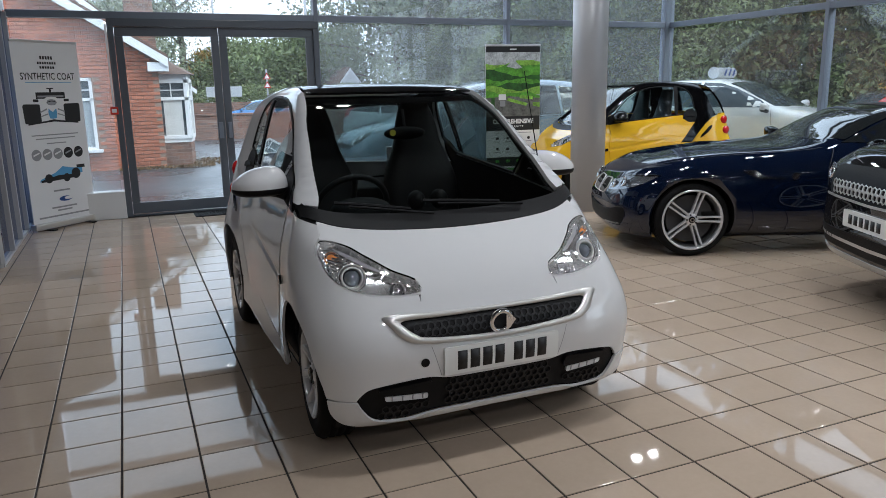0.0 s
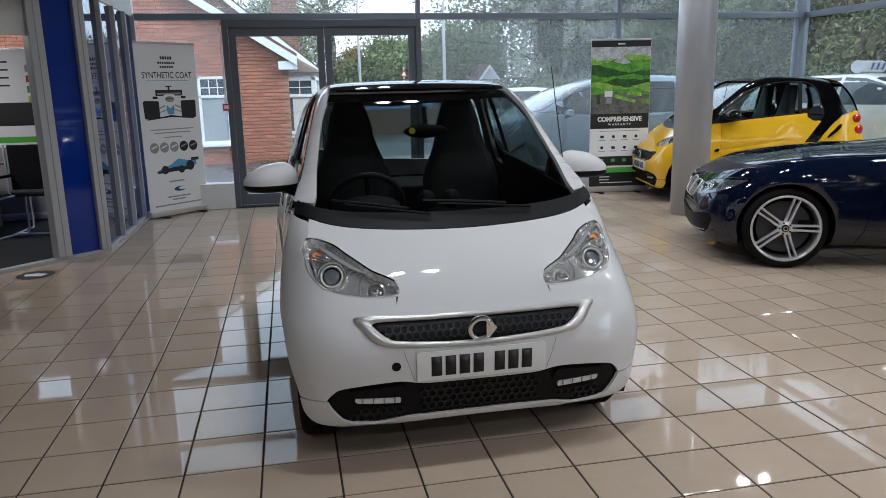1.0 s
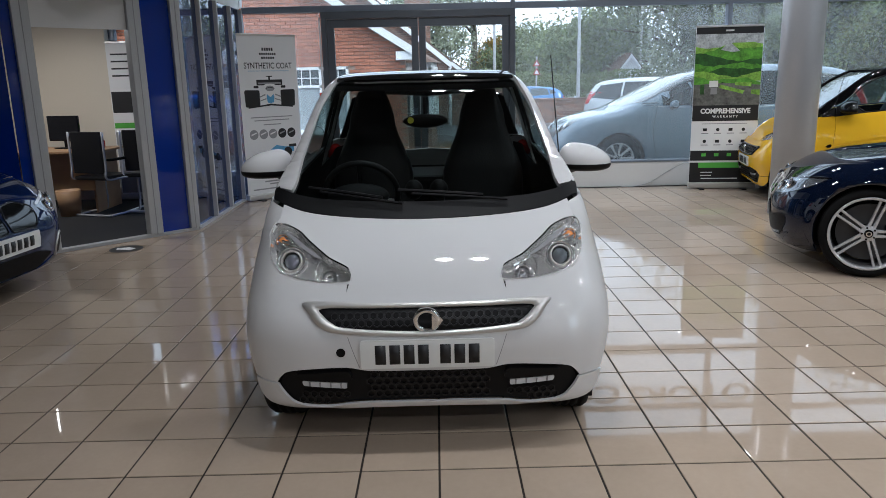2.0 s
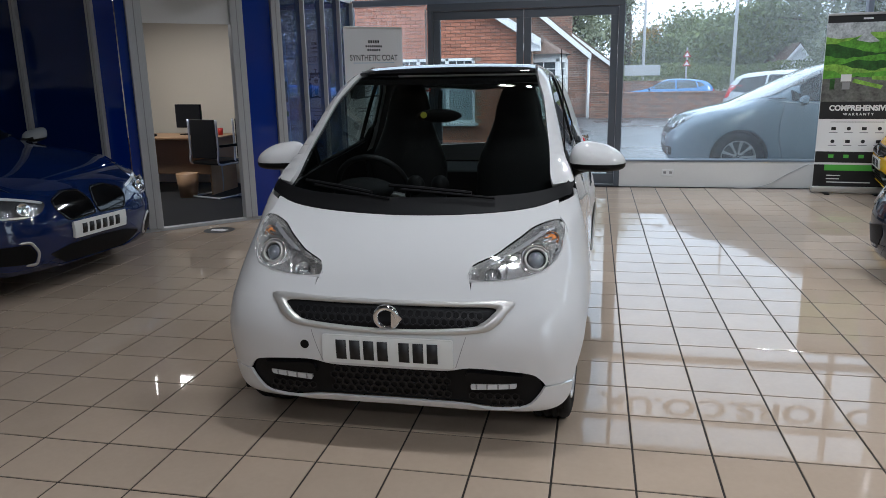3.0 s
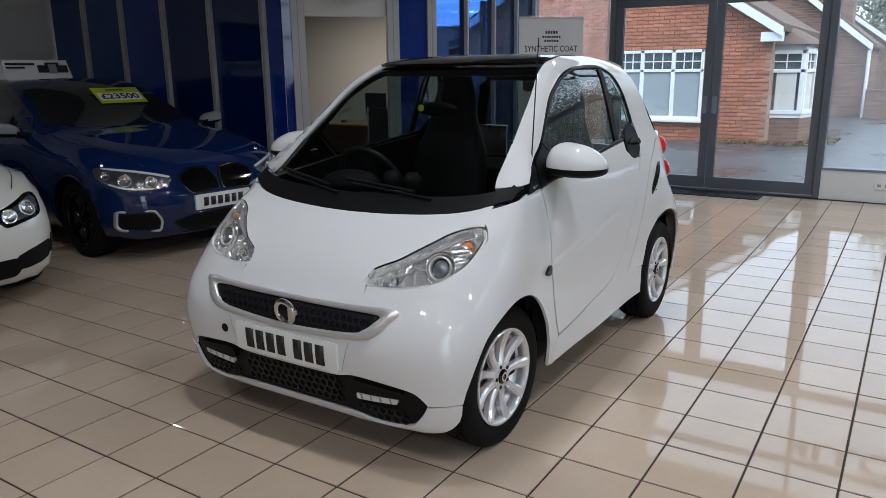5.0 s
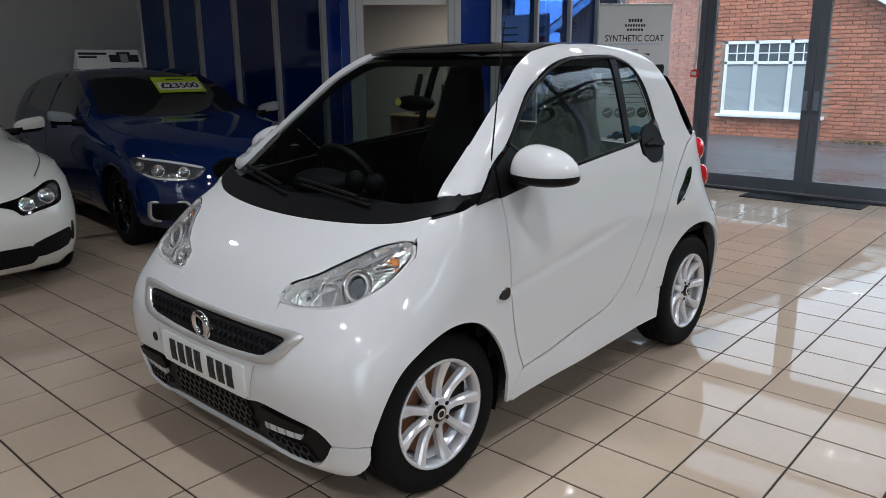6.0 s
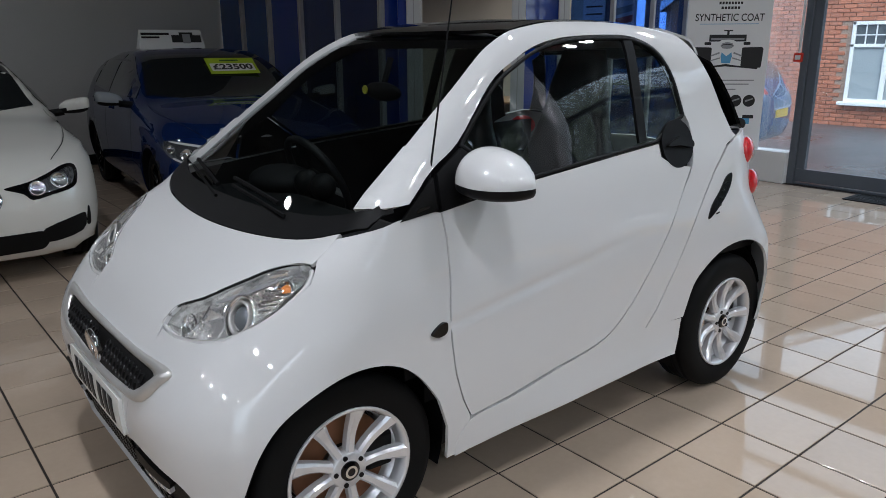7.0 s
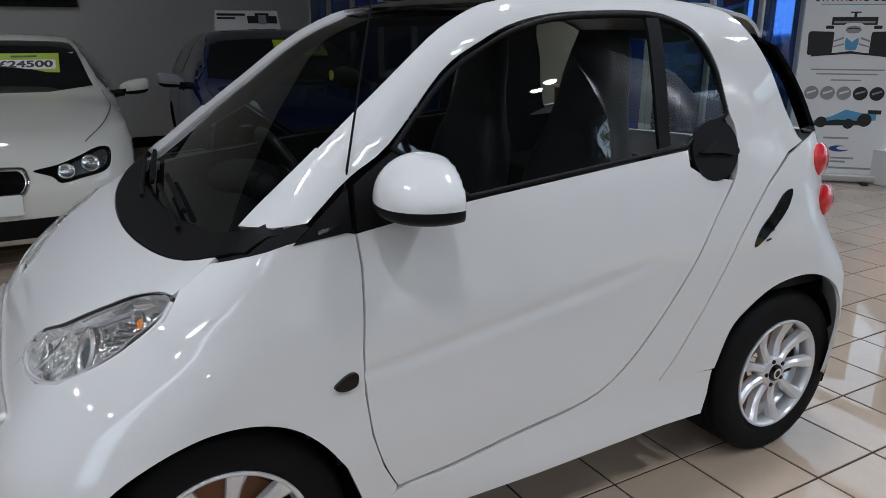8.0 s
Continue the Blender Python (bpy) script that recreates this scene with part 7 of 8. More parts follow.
# leaf litter at the foot of the bungalow
lr = np.random.RandomState(31)
n = 900
lx = np.concatenate([-0.2 + 1.9 * lr.rand(n), 1.3 + 0.7 * lr.rand(n // 2)])
ly = np.concatenate([16.55 - 0.35 * lr.rand(n) ** 2, 16.6 + 1.6 * lr.rand(n // 2)])
tagged(leaf_cloud("fallen_leaves", np.stack([lx, ly, GZ + 0.012 + 0.03 * lr.rand(len(lx))], -1), 0.03, LEAF_LITTER, None, 32), "fallen brown leaves along the foot of the brick wall", "leaves", kind="stuff")

# garden walls
gw = structure(part("garden_wall", box((1.95, 25.3, GZ - 0.1), (10.5, 25.55, 0.74), 0.01), FAR_BRICK), "weathered red brick garden wall with a coping", "wall")
part("coping", box((1.95, 25.27, 0.74), (10.5, 25.58, 0.80), 0.01), FAR_BRICK, gw)
structure(part("garden_wall_upper", box((2.2, 29.6, GZ - 0.1), (5.0, 29.85, 1.1), 0.01), FAR_BRICK), "taller brick wall behind the garden wall", "wall")
structure(part("white_rail", box((3.35, 33.6, 1.28), (4.85, 33.65, 1.72), 0.01), FRAME_ALU), "white boarded rail by the road", "fence")

# warning signs, lamp posts
sign_post = thing("road_sign", "two red-edged triangular warning signs on a grey post", "road sign", (5.85, 33, GZ))
part("post", cyl((0, 0, 0), (0, 0, 2.45), 0.035, seg=10), STEEL, sign_post)
RED_ENAMEL = material("red_enamel", (0.5, 0.03, 0.02), rough=0.4)
for z in (1.72, 2.08):
    for rr, mt, dy, nm in ((0.19, RED_ENAMEL, -0.05, "sign_plate"), (0.12, PAPER, -0.056, "sign_face")):
        b = bmesh.new()
        vs = [b.verts.new((rr * math.sin(a), y, z + 0.05 + rr * math.cos(a))) for y in (dy, dy + 0.005) for a in (0, 2.0944, 4.18879)]
        b.faces.new(vs[:3])
        b.faces.new(vs[3:][::-1])
        for i in range(3):
            b.faces.new((vs[i], vs[(i + 1) % 3], vs[3 + (i + 1) % 3], vs[3 + i]))
        part(nm, b, mt, sign_post)
for x, y, h in ((7.7, 33, 7.5), (4.4, 38, 6.0)):
    lp = thing("street_lamp", "grey steel street lamp post", "street lamp", (x, y, GZ), group="street lamps")
    part("post", cyl((0, 0, 0), (0, 0, h), 0.085, 0.05, 12), STEEL, lp)
    part("arm", tube([(0, 0, h - 0.05), (0.3, 0, h + 0.15), (0.9, 0, h + 0.2)], 0.035, 8), STEEL, lp)
    part("lantern", box((0.8, -0.12, h + 0.14), (1.35, 0.12, h + 0.26), 0.04), STEEL, lp)


# ---- writing and flat graphics ----
def text_into(name, words, size, mat, parent, m, bold=0.0, width=None):
    cu = bpy.data.curves.new(name, "FONT")
    cu.body, cu.size, cu.align_x, cu.align_y, cu.offset = words, size, "CENTER", "CENTER", bold
    ob = bpy.data.objects.new(name, cu)
    scene.collection.objects.link(ob)
    dg = bpy.context.evaluated_depsgraph_get()
    me = bpy.data.meshes.new_from_object(ob.evaluated_get(dg))
    bpy.data.objects.remove(ob)
    bpy.data.curves.remove(cu)
    me.materials.clear()
    me.materials.append(mat)
    xs = [v.co.x for v in me.vertices]
    k = width / (max(xs) - min(xs)) if width else 1.0
    for v in me.vertices:
        v.co.x *= k
    out = new(name, me)
    out.parent = parent
    out.matrix_local = m
    return out


def flat(outline, y, m=None):
    """A flat shape in x and z, facing -y."""
    b = bmesh.new()
    b.faces.new([b.verts.new((x, y, z)) for x, z in outline])
    return b


def rect(x0, z0, x1, z1):
    return [(x0, z0), (x1, z0), (x1, z1), (x0, z1)]


def disc(x, z, r, n=24, rz=None):
    return [(x + r * math.cos(2 * math.pi * k / n), z + (rz or r) * math.sin(2 * math.pi * k / n)) for k in range(n)]


UP = pose(0, 0, 0, 90, 0, 0)


def at_face(x, z, y):
    return Matrix.Translation((x, y, z)) @ UP


INK_BLUE = material("pale_blue_ink", (0.10, 0.32, 0.55), rough=0.5)
INK_NAVY = material("navy_ink", (0.02, 0.06, 0.22), rough=0.5)
GREENS = [material("print_green_%s" % n, c, rough=0.45, vary=0.9, vary_scale=11, fine=0.7, fine_scale=38) for n, c in
          (("bright", (0.10, 0.30, 0.03)), ("deep", (0.025, 0.09, 0.015)), ("lime", (0.22, 0.42, 0.06)), ("road", (0.13, 0.13, 0.12)), ("sky", (0.42, 0.45, 0.46)))]
PRICE_GREEN = material("lime_card", (0.38, 0.52, 0.02), rough=0.5)
GREEN_STRIP = material("green_strip", (0.10, 0.42, 0.06), rough=0.5)
FABRIC = material("white_banner_film", (0.74, 0.74, 0.74), rough=0.55, vary=0.02, vary_scale=2)


def banner(name, label, left, right, height):
    m = along(left, right)
    w = math.hypot(right[0] - left[0], right[1] - left[1])
    b = new(name)
    b.matrix_world = m @ Matrix.Translation((w / 2, 0, 0))
    tagged(b, label, "banner")
    part("base", box((-w / 2 - 0.01, -0.045, 0.012), (w / 2 + 0.01, 0.05, 0.085), 0.018), SILVER_TRIM, b, "silver roll-up cassette")
    for x in (-w * 0.32, w * 0.32):
        part("foot", box((x - 0.03, -0.14, 0.0), (x + 0.03, 0.14, 0.014), 0.004), BLACK_PLASTIC, b)
    part("top_rail", box((-w / 2, -0.012, height - 0.015), (w / 2, 0.012, height + 0.012), 0.006), SILVER_TRIM, b)
    part("pole", cyl((0, 0.03, 0.08), (0, 0.03, height), 0.011, seg=10), STEEL, b)
    part("film", box((-w / 2, -0.0015, 0.08), (w / 2, 0.0015, height - 0.01)), FABRIC, b, "printed banner film")
    return b, w


# banner with the racing car
bn, w = banner("roll_up_banner", "white roll-up banner with racing car pictures, standing by the door", (-1.03, 9.20), (-0.42, 9.80), 2.08)
Y1 = -0.003
for z, n, pitch, tall in ((1.905, 5, 0.034, 0.036), (1.848, 8, 0.031, 0.026), (1.80, 6, 0.033, 0.026)):
    for k in range(n):
        x = (k - (n - 1) / 2) * pitch
        part("print_bar", flat(rect(x - pitch * 0.36, z - tall / 2, x + pitch * 0.36, z + tall / 2), Y1), INK, bn)
text_into("heading", "SYNTHETIC COAT", 0.105, INK, bn, at_face(0, 1.70, Y1), 0.001, 0.70)
part("print_bar", flat(rect(-0.3, 1.635, 0.3, 1.641), Y1), INK_BLUE, bn)


def racing_front(cx, cz, k, parent):
    def add(name, pts, layer, mat):
        part(name, flat([(cx + x * k, cz + z * k) for x, z in pts], Y1 - 0.0003 * layer), mat, parent)
    both = lambda pts: list(pts) + [(-x, z) for x, z in reversed(pts)]
    add("print_wing", rect(-0.19, 0.13, 0.19, 0.20), 0, INK)
    add("print_wing", rect(-0.17, 0.145, 0.17, 0.165), 1, INK_GREY)
    for s in (-1, 1):
        add("print_tyre", corners([(s * 0.155, -0.13), (s * 0.365, -0.14), (s * 0.375, 0.055), (s * 0.36, 0.075), (s * 0.155, 0.07)], 0.02, 4), 2, INK)
        add("print_arm", [(s * 0.06, 0.03), (s * 0.16, -0.01), (s * 0.16, -0.025), (s * 0.06, 0.01)], 3, INK_GREY)
        add("print_arm", [(s * 0.06, -0.03), (s * 0.16, -0.06), (s * 0.16, -0.072), (s * 0.06, -0.045)], 3, INK_GREY)
        add("print_mirror", corners(rect(s * 0.2 - 0.035, 0.095, s * 0.2 + 0.035, 0.125), 0.01, 3), 3, INK)
    add("print_body", both([(0.0, 0.15), (0.06, 0.145), (0.12, 0.11), (0.135, 0.075), (0.08, 0.06), (0.065, -0.02), (0.05, -0.09), (0.0, -0.10)]), 4, PAPER)
    add("print_body", both([(0.0, -0.02), (0.05, 0.02), (0.058, -0.02), (0.045, -0.088), (0.0, -0.095)]), 5, INK_BLUE)
    add("print_cockpit", both([(0.0, 0.125), (0.05, 0.115), (0.07, 0.085), (0.045, 0.06), (0.0, 0.055)]), 6, INK_GREY)
    add("print_halo", both([(0.0, 0.108), (0.045, 0.10), (0.06, 0.085), (0.04, 0.092), (0.0, 0.098)]), 7, INK)
    add("print_wing", both([(0.0, -0.10), (0.10, -0.115), (0.22, -0.125), (0.33, -0.13), (0.33, -0.155), (0.2, -0.142), (0.0, -0.125)]), 8, INK)
    add("print_mast", rect(-0.012, 0.2, 0.012, 0.245), 0, INK)
    add("print_mast", rect(-0.045, 0.235, 0.045, 0.247), 1, INK)


def racing_side(cx, cz, k, parent):
    part("print_body", flat([(cx - 0.32 * k, cz - 0.06 * k), (cx + 0.3 * k, cz + 0.0), (cx + 0.3 * k, cz + 0.06 * k), (cx + 0.16 * k, cz + 0.07 * k), (cx + 0.02 * k, cz + 0.1 * k), (cx - 0.1 * k, cz + 0.03 * k), (cx - 0.3 * k, cz - 0.03 * k)], Y1), INK_BLUE, parent)
    part("print_body", flat([(cx - 0.3 * k, cz - 0.07 * k), (cx + 0.2 * k, cz - 0.05 * k), (cx + 0.2 * k, cz - 0.01 * k), (cx - 0.05 * k, cz + 0.0), (cx - 0.3 * k, cz - 0.045 * k)], Y1 - 0.0004), INK, parent)
    for x, z, r in ((-0.19, -0.03, 0.055), (0.2, 0.0, 0.065), (0.06, -0.04, 0.05)):
        part("print_tyre", flat(disc(cx + x * k, cz + z * k, r * k), Y1 - 0.0008), INK, parent)
    part("print_wing", flat(rect(cx + 0.22 * k, cz + 0.06 * k, cx + 0.34 * k, cz + 0.1 * k), Y1), INK, parent)


racing_front(0, 1.33, 1.0, bn)
for z, ww in ((1.06, 0.62), (1.02, 0.52), (0.965, 0.26)):
    part("print_bar", flat(rect(-ww / 2, z - 0.006, ww / 2, z + 0.006), Y1), INK_GREY, bn)
for k in range(5):
    part("print_disc", flat(disc(-0.28 + 0.14 * k, 0.845, 0.063), Y1), INK_GREY if k < 3 else INK, bn)
    part("print_streak", flat([(-0.32 + 0.14 * k, 0.83), (-0.24 + 0.14 * k, 0.86), (-0.24 + 0.14 * k, 0.875), (-0.32 + 0.14 * k, 0.85)], Y1 - 0.0004), PAPER if k < 3 else INK_GREY, bn)
racing_side(0.02, 0.60, 0.95, bn)
for z, x0, x1 in ((0.425, -0.12, 0.1), (0.235, -0.17, 0.17), (0.20, -0.1, 0.1), (0.14, -0.35, 0.35)):
    part("print_bar", flat(rect(x0, z - 0.009, x1, z + 0.009), Y1), INK_GREY, bn)
part("print_oval", flat(disc(0.03, 0.325, 0.09, 24, 0.03), Y1), INK_NAVY, bn)
part("print_oval", flat(disc(0.07, 0.33, 0.06, 24, 0.018), Y1 - 0.0004), PAPER, bn)

# warranty banner
bw2, w = banner("roll_up_banner", "tall warranty banner with a green landscape picture by the window", (4.72, 9.46), (5.54, 9.36), 2.06)
hw = w / 2 - 0.003


def strip(z0, z1, mat, y=Y1, x0=None, x1=None):
    part("print_band", flat(rect(-hw if x0 is None else x0, z0, hw if x1 is None else x1, z1), y), mat, bw2)


strip(1.965, 2.045, INK)
part("print_bar", flat(rect(-0.05, 1.995, 0.05, 2.015), Y1 - 0.0004), PAPER, bw2)
strip(1.08, 1.965, GREENS[4])
rg = random.Random(4)
for k, (z, h, g) in enumerate(((1.86, 0.16, 2), (1.80, 0.2, 0), (1.70, 0.18, 1), (1.62, 0.2, 0), (1.55, 0.12, 1), (1.50, 0.12, 2), (1.44, 0.12, 0), (1.36, 0.1, 1))):
    pts = [(-hw, z - h), (hw, z - h)]
    xs = [hw - 2 * hw * i / 14 for i in range(15)]
    slope = 0.14 * math.sin(k * 1.9)
    pts += [(x, z - 0.03 + slope * x + 0.035 * math.sin(7 * x + k * 2.1) + rg.uniform(-0.012, 0.012)) for x in xs]
    part("print_hill", flat(pts, Y1 - 0.0003 * (k + 1)), GREENS[g], bw2)
strip(1.08, 1.29, GREENS[3], Y1 - 0.0032)
part("print_road", flat([(-hw, 1.29), (hw, 1.29), (hw, 1.33), (-0.05, 1.36), (-hw, 1.34)], Y1 - 0.0035), GREENS[3], bw2)
part("print_sky", flat([(-0.1, 1.77), (0.04, 1.74), (0.14, 1.75), (0.0, 1.87)], Y1 - 0.0035), GREENS[4], bw2)
for x0, z0, x1, z1, mt in ((-0.22, 1.31, -0.11, 1.39, PAPER), (-0.2, 1.22, -0.12, 1.3, INK_GREY), (-0.33, 1.22, -0.28, 1.34, GREENS[1])):
    part("print_truck", flat(rect(x0, z0, x1, z1), Y1 - 0.004), mt, bw2)
part("print_verge", flat([(-0.1, 1.3), (0.2, 1.22), (0.22, 1.26), (-0.08, 1.34)], Y1 - 0.0042), GREENS[2], bw2)
part("print_verge", flat([(0.1, 1.33), (0.3, 1.31), (0.3, 1.36), (0.1, 1.37)], Y1 - 0.0042), GREENS[2], bw2)
part("print_verge", flat([(0.3, 1.22), (hw, 1.2), (hw, 1.27), (0.3, 1.27)], Y1 - 0.0042), GREENS[2], bw2)
strip(0.88, 1.08, INK)
text_into("heading", "COMPREHENSIVE", 0.085, PAPER, bw2, at_face(0, 1.005, Y1 - 0.001), 0.004, 0.62)
text_into("heading", "W A R R A N T Y", 0.04, PAPER, bw2, at_face(0, 0.935, Y1 - 0.001), 0.001, 0.32)
part("print_bar", flat(rect(-0.28, 0.842, 0.28, 0.85), Y1), INK_GREY, bw2)
for r_, z in enumerate((0.77, 0.62)):
    for k in range(4):
        x = -0.24 + 0.16 * k
        part("print_icon", flat(disc(x, z, 0.022, 10) if (k + r_) % 2 else rect(x - 0.025, z - 0.018, x + 0.025, z + 0.018), Y1), INK, bw2)
        part("print_bar", flat(rect(x - 0.045, z - 0.052, x + 0.045, z - 0.042), Y1), INK_GREY, bw2)
strip(0.37, 0.5, INK)
for k in range(4):
    x = -0.24 + 0.16 * k
    part("print_icon", flat(rect(x - 0.028, 0.425, x + 0.028, 0.465), Y1 - 0.0004), GREEN_STRIP, bw2)
strip(0.085, 0.345, INK)
strip(0.275, 0.345, GREEN_STRIP, Y1 - 0.0004, -0.3)
for z, x0, x1 in ((0.21, -0.27, -0.12), (0.17, -0.27, -0.13), (0.13, -0.26, 0.2)):
    part("print_bar", flat(rect(x0, z, x1, z + 0.012), Y1 - 0.0006), PAPER, bw2)


# price cards behind the windscreens
def price_card(label, at, turn, words):
    c = new("price_card")
    c.matrix_world = pose(*at, 0, 0, turn) @ pose(0, 0, 0, -58, 0, 0)
    tagged(c, label, "price card", "price cards")
    part("card", box((-0.235, 0.0, -0.13), (0.235, 0.004, 0.13), 0.001), PRICE_GREEN, c)
    part("panel", flat(corners(rect(-0.21, -0.085, 0.21, 0.04), 0.015, 3), -0.0006), PAPER, c)
    text_into("price", words, 0.12, INK, c, at_face(0, -0.022, -0.0012), 0.004, 0.38)
    part("print_bar", flat(rect(-0.1, 0.075, 0.08, 0.1), -0.0006), GREENS[1], c)
    return c


price_card("lime price card reading 23500 pounds in the windscreen", (-3.27, 5.08, 1.252), 84, "£23500")
price_card("lime price card reading 24500 pounds in the windscreen", (-3.22, 2.83, 1.16), 85, "£24500")


# tent sign on the blue car's roof
tent = thing("roof_sign", "white printed tent sign on the blue car's roof", "sign", (-4.35, 4.9, 1.405), 84)
b = bmesh.new()
vs = [b.verts.new(p) for p in ((-0.33, -0.09, 0), (0.33, -0.09, 0), (0.31, -0.005, 0.19), (-0.31, -0.005, 0.19), (-0.33, 0.09, 0), (0.33, 0.09, 0), (0.31, 0.005, 0.19), (-0.31, 0.005, 0.19))]
for q in ((0, 1, 2, 3), (5, 4, 7, 6), (0, 4, 5, 1), (3, 2, 6, 7), (1, 5, 6, 2), (4, 0, 3, 7)):
    b.faces.new([vs[i] for i in q])
part("board", b, PAPER, tent)
tilt = Matrix.Translation((0, -0.0905, 0)) @ pose(0, 0, 0, -23, 0, 0)
for x0, z0, x1, z1, mt in ((-0.3, 0.15, -0.02, 0.175, INK), (-0.3, 0.115, -0.12, 0.135, INK), (0.0, 0.07, 0.3, 0.15, INK), (0.08, 0.14, 0.22, 0.18, INK), (0.11, 0.06, 0.19, 0.16, INK_GREY)):
    part("print_bar", flat(rect(x0, z0, x1, z1), -0.002 if mt is INK else -0.003), mt, tent).matrix_local = tilt
rsn = thing("roof_sign", "silver drum roof sign with dark stripes on the white car", "sign", (9.85, 10.35, GZ + 1.60), 26)
part("drum", cyl((-0.42, 0, 0.1), (0.42, 0, 0.1), 0.1, seg=24), LAMP_WHITE, rsn)
for x in (-0.2, 0.0, 0.2):
    bm = flat([(x, 0.05), (x + 0.08, 0.05), (x + 0.16, 0.16), (x + 0.08, 0.16)], -0.102)
    part("stripe", bm, INK_NAVY, rsn)

# lettering on the high panes, to be read from outside
lt = thing("window_lettering", "grey stuck-on web lettering on the high window panes", "sign", (0, Y_N + 0.028, 0))
text_into("lettering", "MOTORS.CO.UK", 0.36, INK_GREY, lt, pose(4.35, 0, 3.10, 90, 0, 180), 0.012, 4.1)
le = thing("window_lettering", "grey stuck-on web lettering on the high side panes", "sign", (X_E + 0.045, 0, 0))
text_into("lettering", "MOTORS.CO.UK", 0.36, INK_GREY, le, pose(0, 3.6, 3.10, 90, 0, 90), 0.012, 4.1)

# office behind the partition
OX1 = -2.85
structure(part("office_wall", box((X_W, 9.7, 0), (OX1, 9.84, 2.42), 0.004), WALL_CREAM), "plain cream office wall", "wall")
structure(part("office_ceiling", box((X_W, 6.4, 2.43), (-1.14, 9.84, 2.5)), CEILING), "office ceiling in the same darkened plaster", "ceiling")
b = bmesh.new()
pl = [(-6.3, 6.38), (-2.22, 6.38), (-1.16, 7.45), (-1.16, 9.72), (-6.3, 9.72)]
lo = [b.verts.new((x, y, 0.0012)) for x, y in pl]
hi = [b.verts.new((x, y, 0.008)) for x, y in pl]
b.faces.new(hi)
for i in range(5):
    b.faces.new((lo[i], lo[(i + 1) % 5], hi[(i + 1) % 5], hi[i]))
CARPET = material("black_carpet", (0.012, 0.012, 0.013), rough=0.95, vary=0.2, vary_scale=3, fine=0.3, fine_scale=200)
structure(part("office_carpet", b, CARPET), "black office carpet", "carpet")
wo = structure(part("window_office", box((OX1, Y_N - 0.02, 0), (-1.1, Y_N + 0.08, 0.06), 0.004), FRAME_BLUE), "tall office window in blue-grey frames", "window")
bars(wo, [((OX1, Y_N - 0.03, 0.06), (OX1 + 0.07, Y_N + 0.08, 2.37)), ((-1.95, Y_N - 0.03, 0.06), (-1.89, Y_N + 0.08, 2.37)), ((-1.16, Y_N - 0.03, 0.06), (-1.1, Y_N + 0.08, 2.37))], FRAME_BLUE)
for a, c in ((OX1 + 0.07, -1.95), (-1.89, -1.16)):
    part("pane", box((a, Y_N + 0.03, 0.06), (c, Y_N + 0.038, 2.37)), PANE, wo)
structure(part("wall_north_office", box((X_W, Y_N, 0), (OX1, Y_N + 0.15, Z_C)), WALL_WHITE), "white end wall", "wall")
structure(part("wall_north_head", box((OX1, Y_N, 2.45), (-1.12, Y_N + 0.15, Z_C)), WALL_WHITE), "white wall over the office window", "wall")

WOOD = material("beech_laminate", (0.36, 0.22, 0.12), rough=0.45, vary=0.18, vary_scale=2, fine=0.12, fine_scale=30, stretch=(0.3, 4, 4))
desk = thing("desk", "beech office desk with panel legs", "desk", (-3.3, 8.95, 0.008))
part("desktop", box((-0.7, -0.38, 0.715), (0.72, 0.38, 0.742), 0.006), WOOD, desk)
for x in (-0.66, 0.58):
    part("panel_leg", box((x, -0.34, 0), (x + 0.025, 0.34, 0.715), 0.003), WOOD, desk)
part("modesty_panel", box((-0.635, -0.2, 0.25), (0.58, -0.18, 0.7), 0.003), WOOD, desk)
mon = thing("monitor", "black flat computer monitor on the desk", "monitor", (-3.2, 9.05, 0.75), -14)
SCREEN = material("dark_screen", (0.008, 0.008, 0.01), rough=0.12)
part("screen", box((-0.22, -0.018, 0.09), (0.22, 0.018, 0.40), 0.008), SCREEN, mon)
part("stand", box((-0.025, 0.0, 0.0), (0.025, 0.03, 0.12), 0.006), BLACK_PLASTIC, mon)
part("foot", box((-0.11, -0.08, 0.0), (0.11, 0.08, 0.012), 0.005), BLACK_PLASTIC, mon)
mouse = thing("computer_mouse", "small black computer mouse on the desk", "mouse", (-3.55, 8.75, 0.75))
bm = bmesh.new()
bmesh.ops.create_uvsphere(bm, u_segments=16, v_segments=10, radius=1, matrix=Matrix.Translation((0, 0, 0.016)) @ Matrix.Diagonal((0.032, 0.055, 0.018, 1)))
part("shell", bm, BLACK_PLASTIC, mouse, smooth=True)
cup = thing("cup", "small red and white cup on the desk", "cup", (-2.72, 8.98, 0.75))
part("body", revolve([(0.03, 0), (0.036, 0.09), (0.033, 0.09), (0.028, 0.006)], 20), RED_ENAMEL, cup, smooth=True)
bin_ = thing("waste_bin", "brown waste bin beside the desk", "bin", (-2.95, 8.45, 0.008))
part("body", revolve([(0.11, 0), (0.14, 0.3), (0.13, 0.3), (0.1, 0.01)], 24), WOOD, bin_, smooth=True)


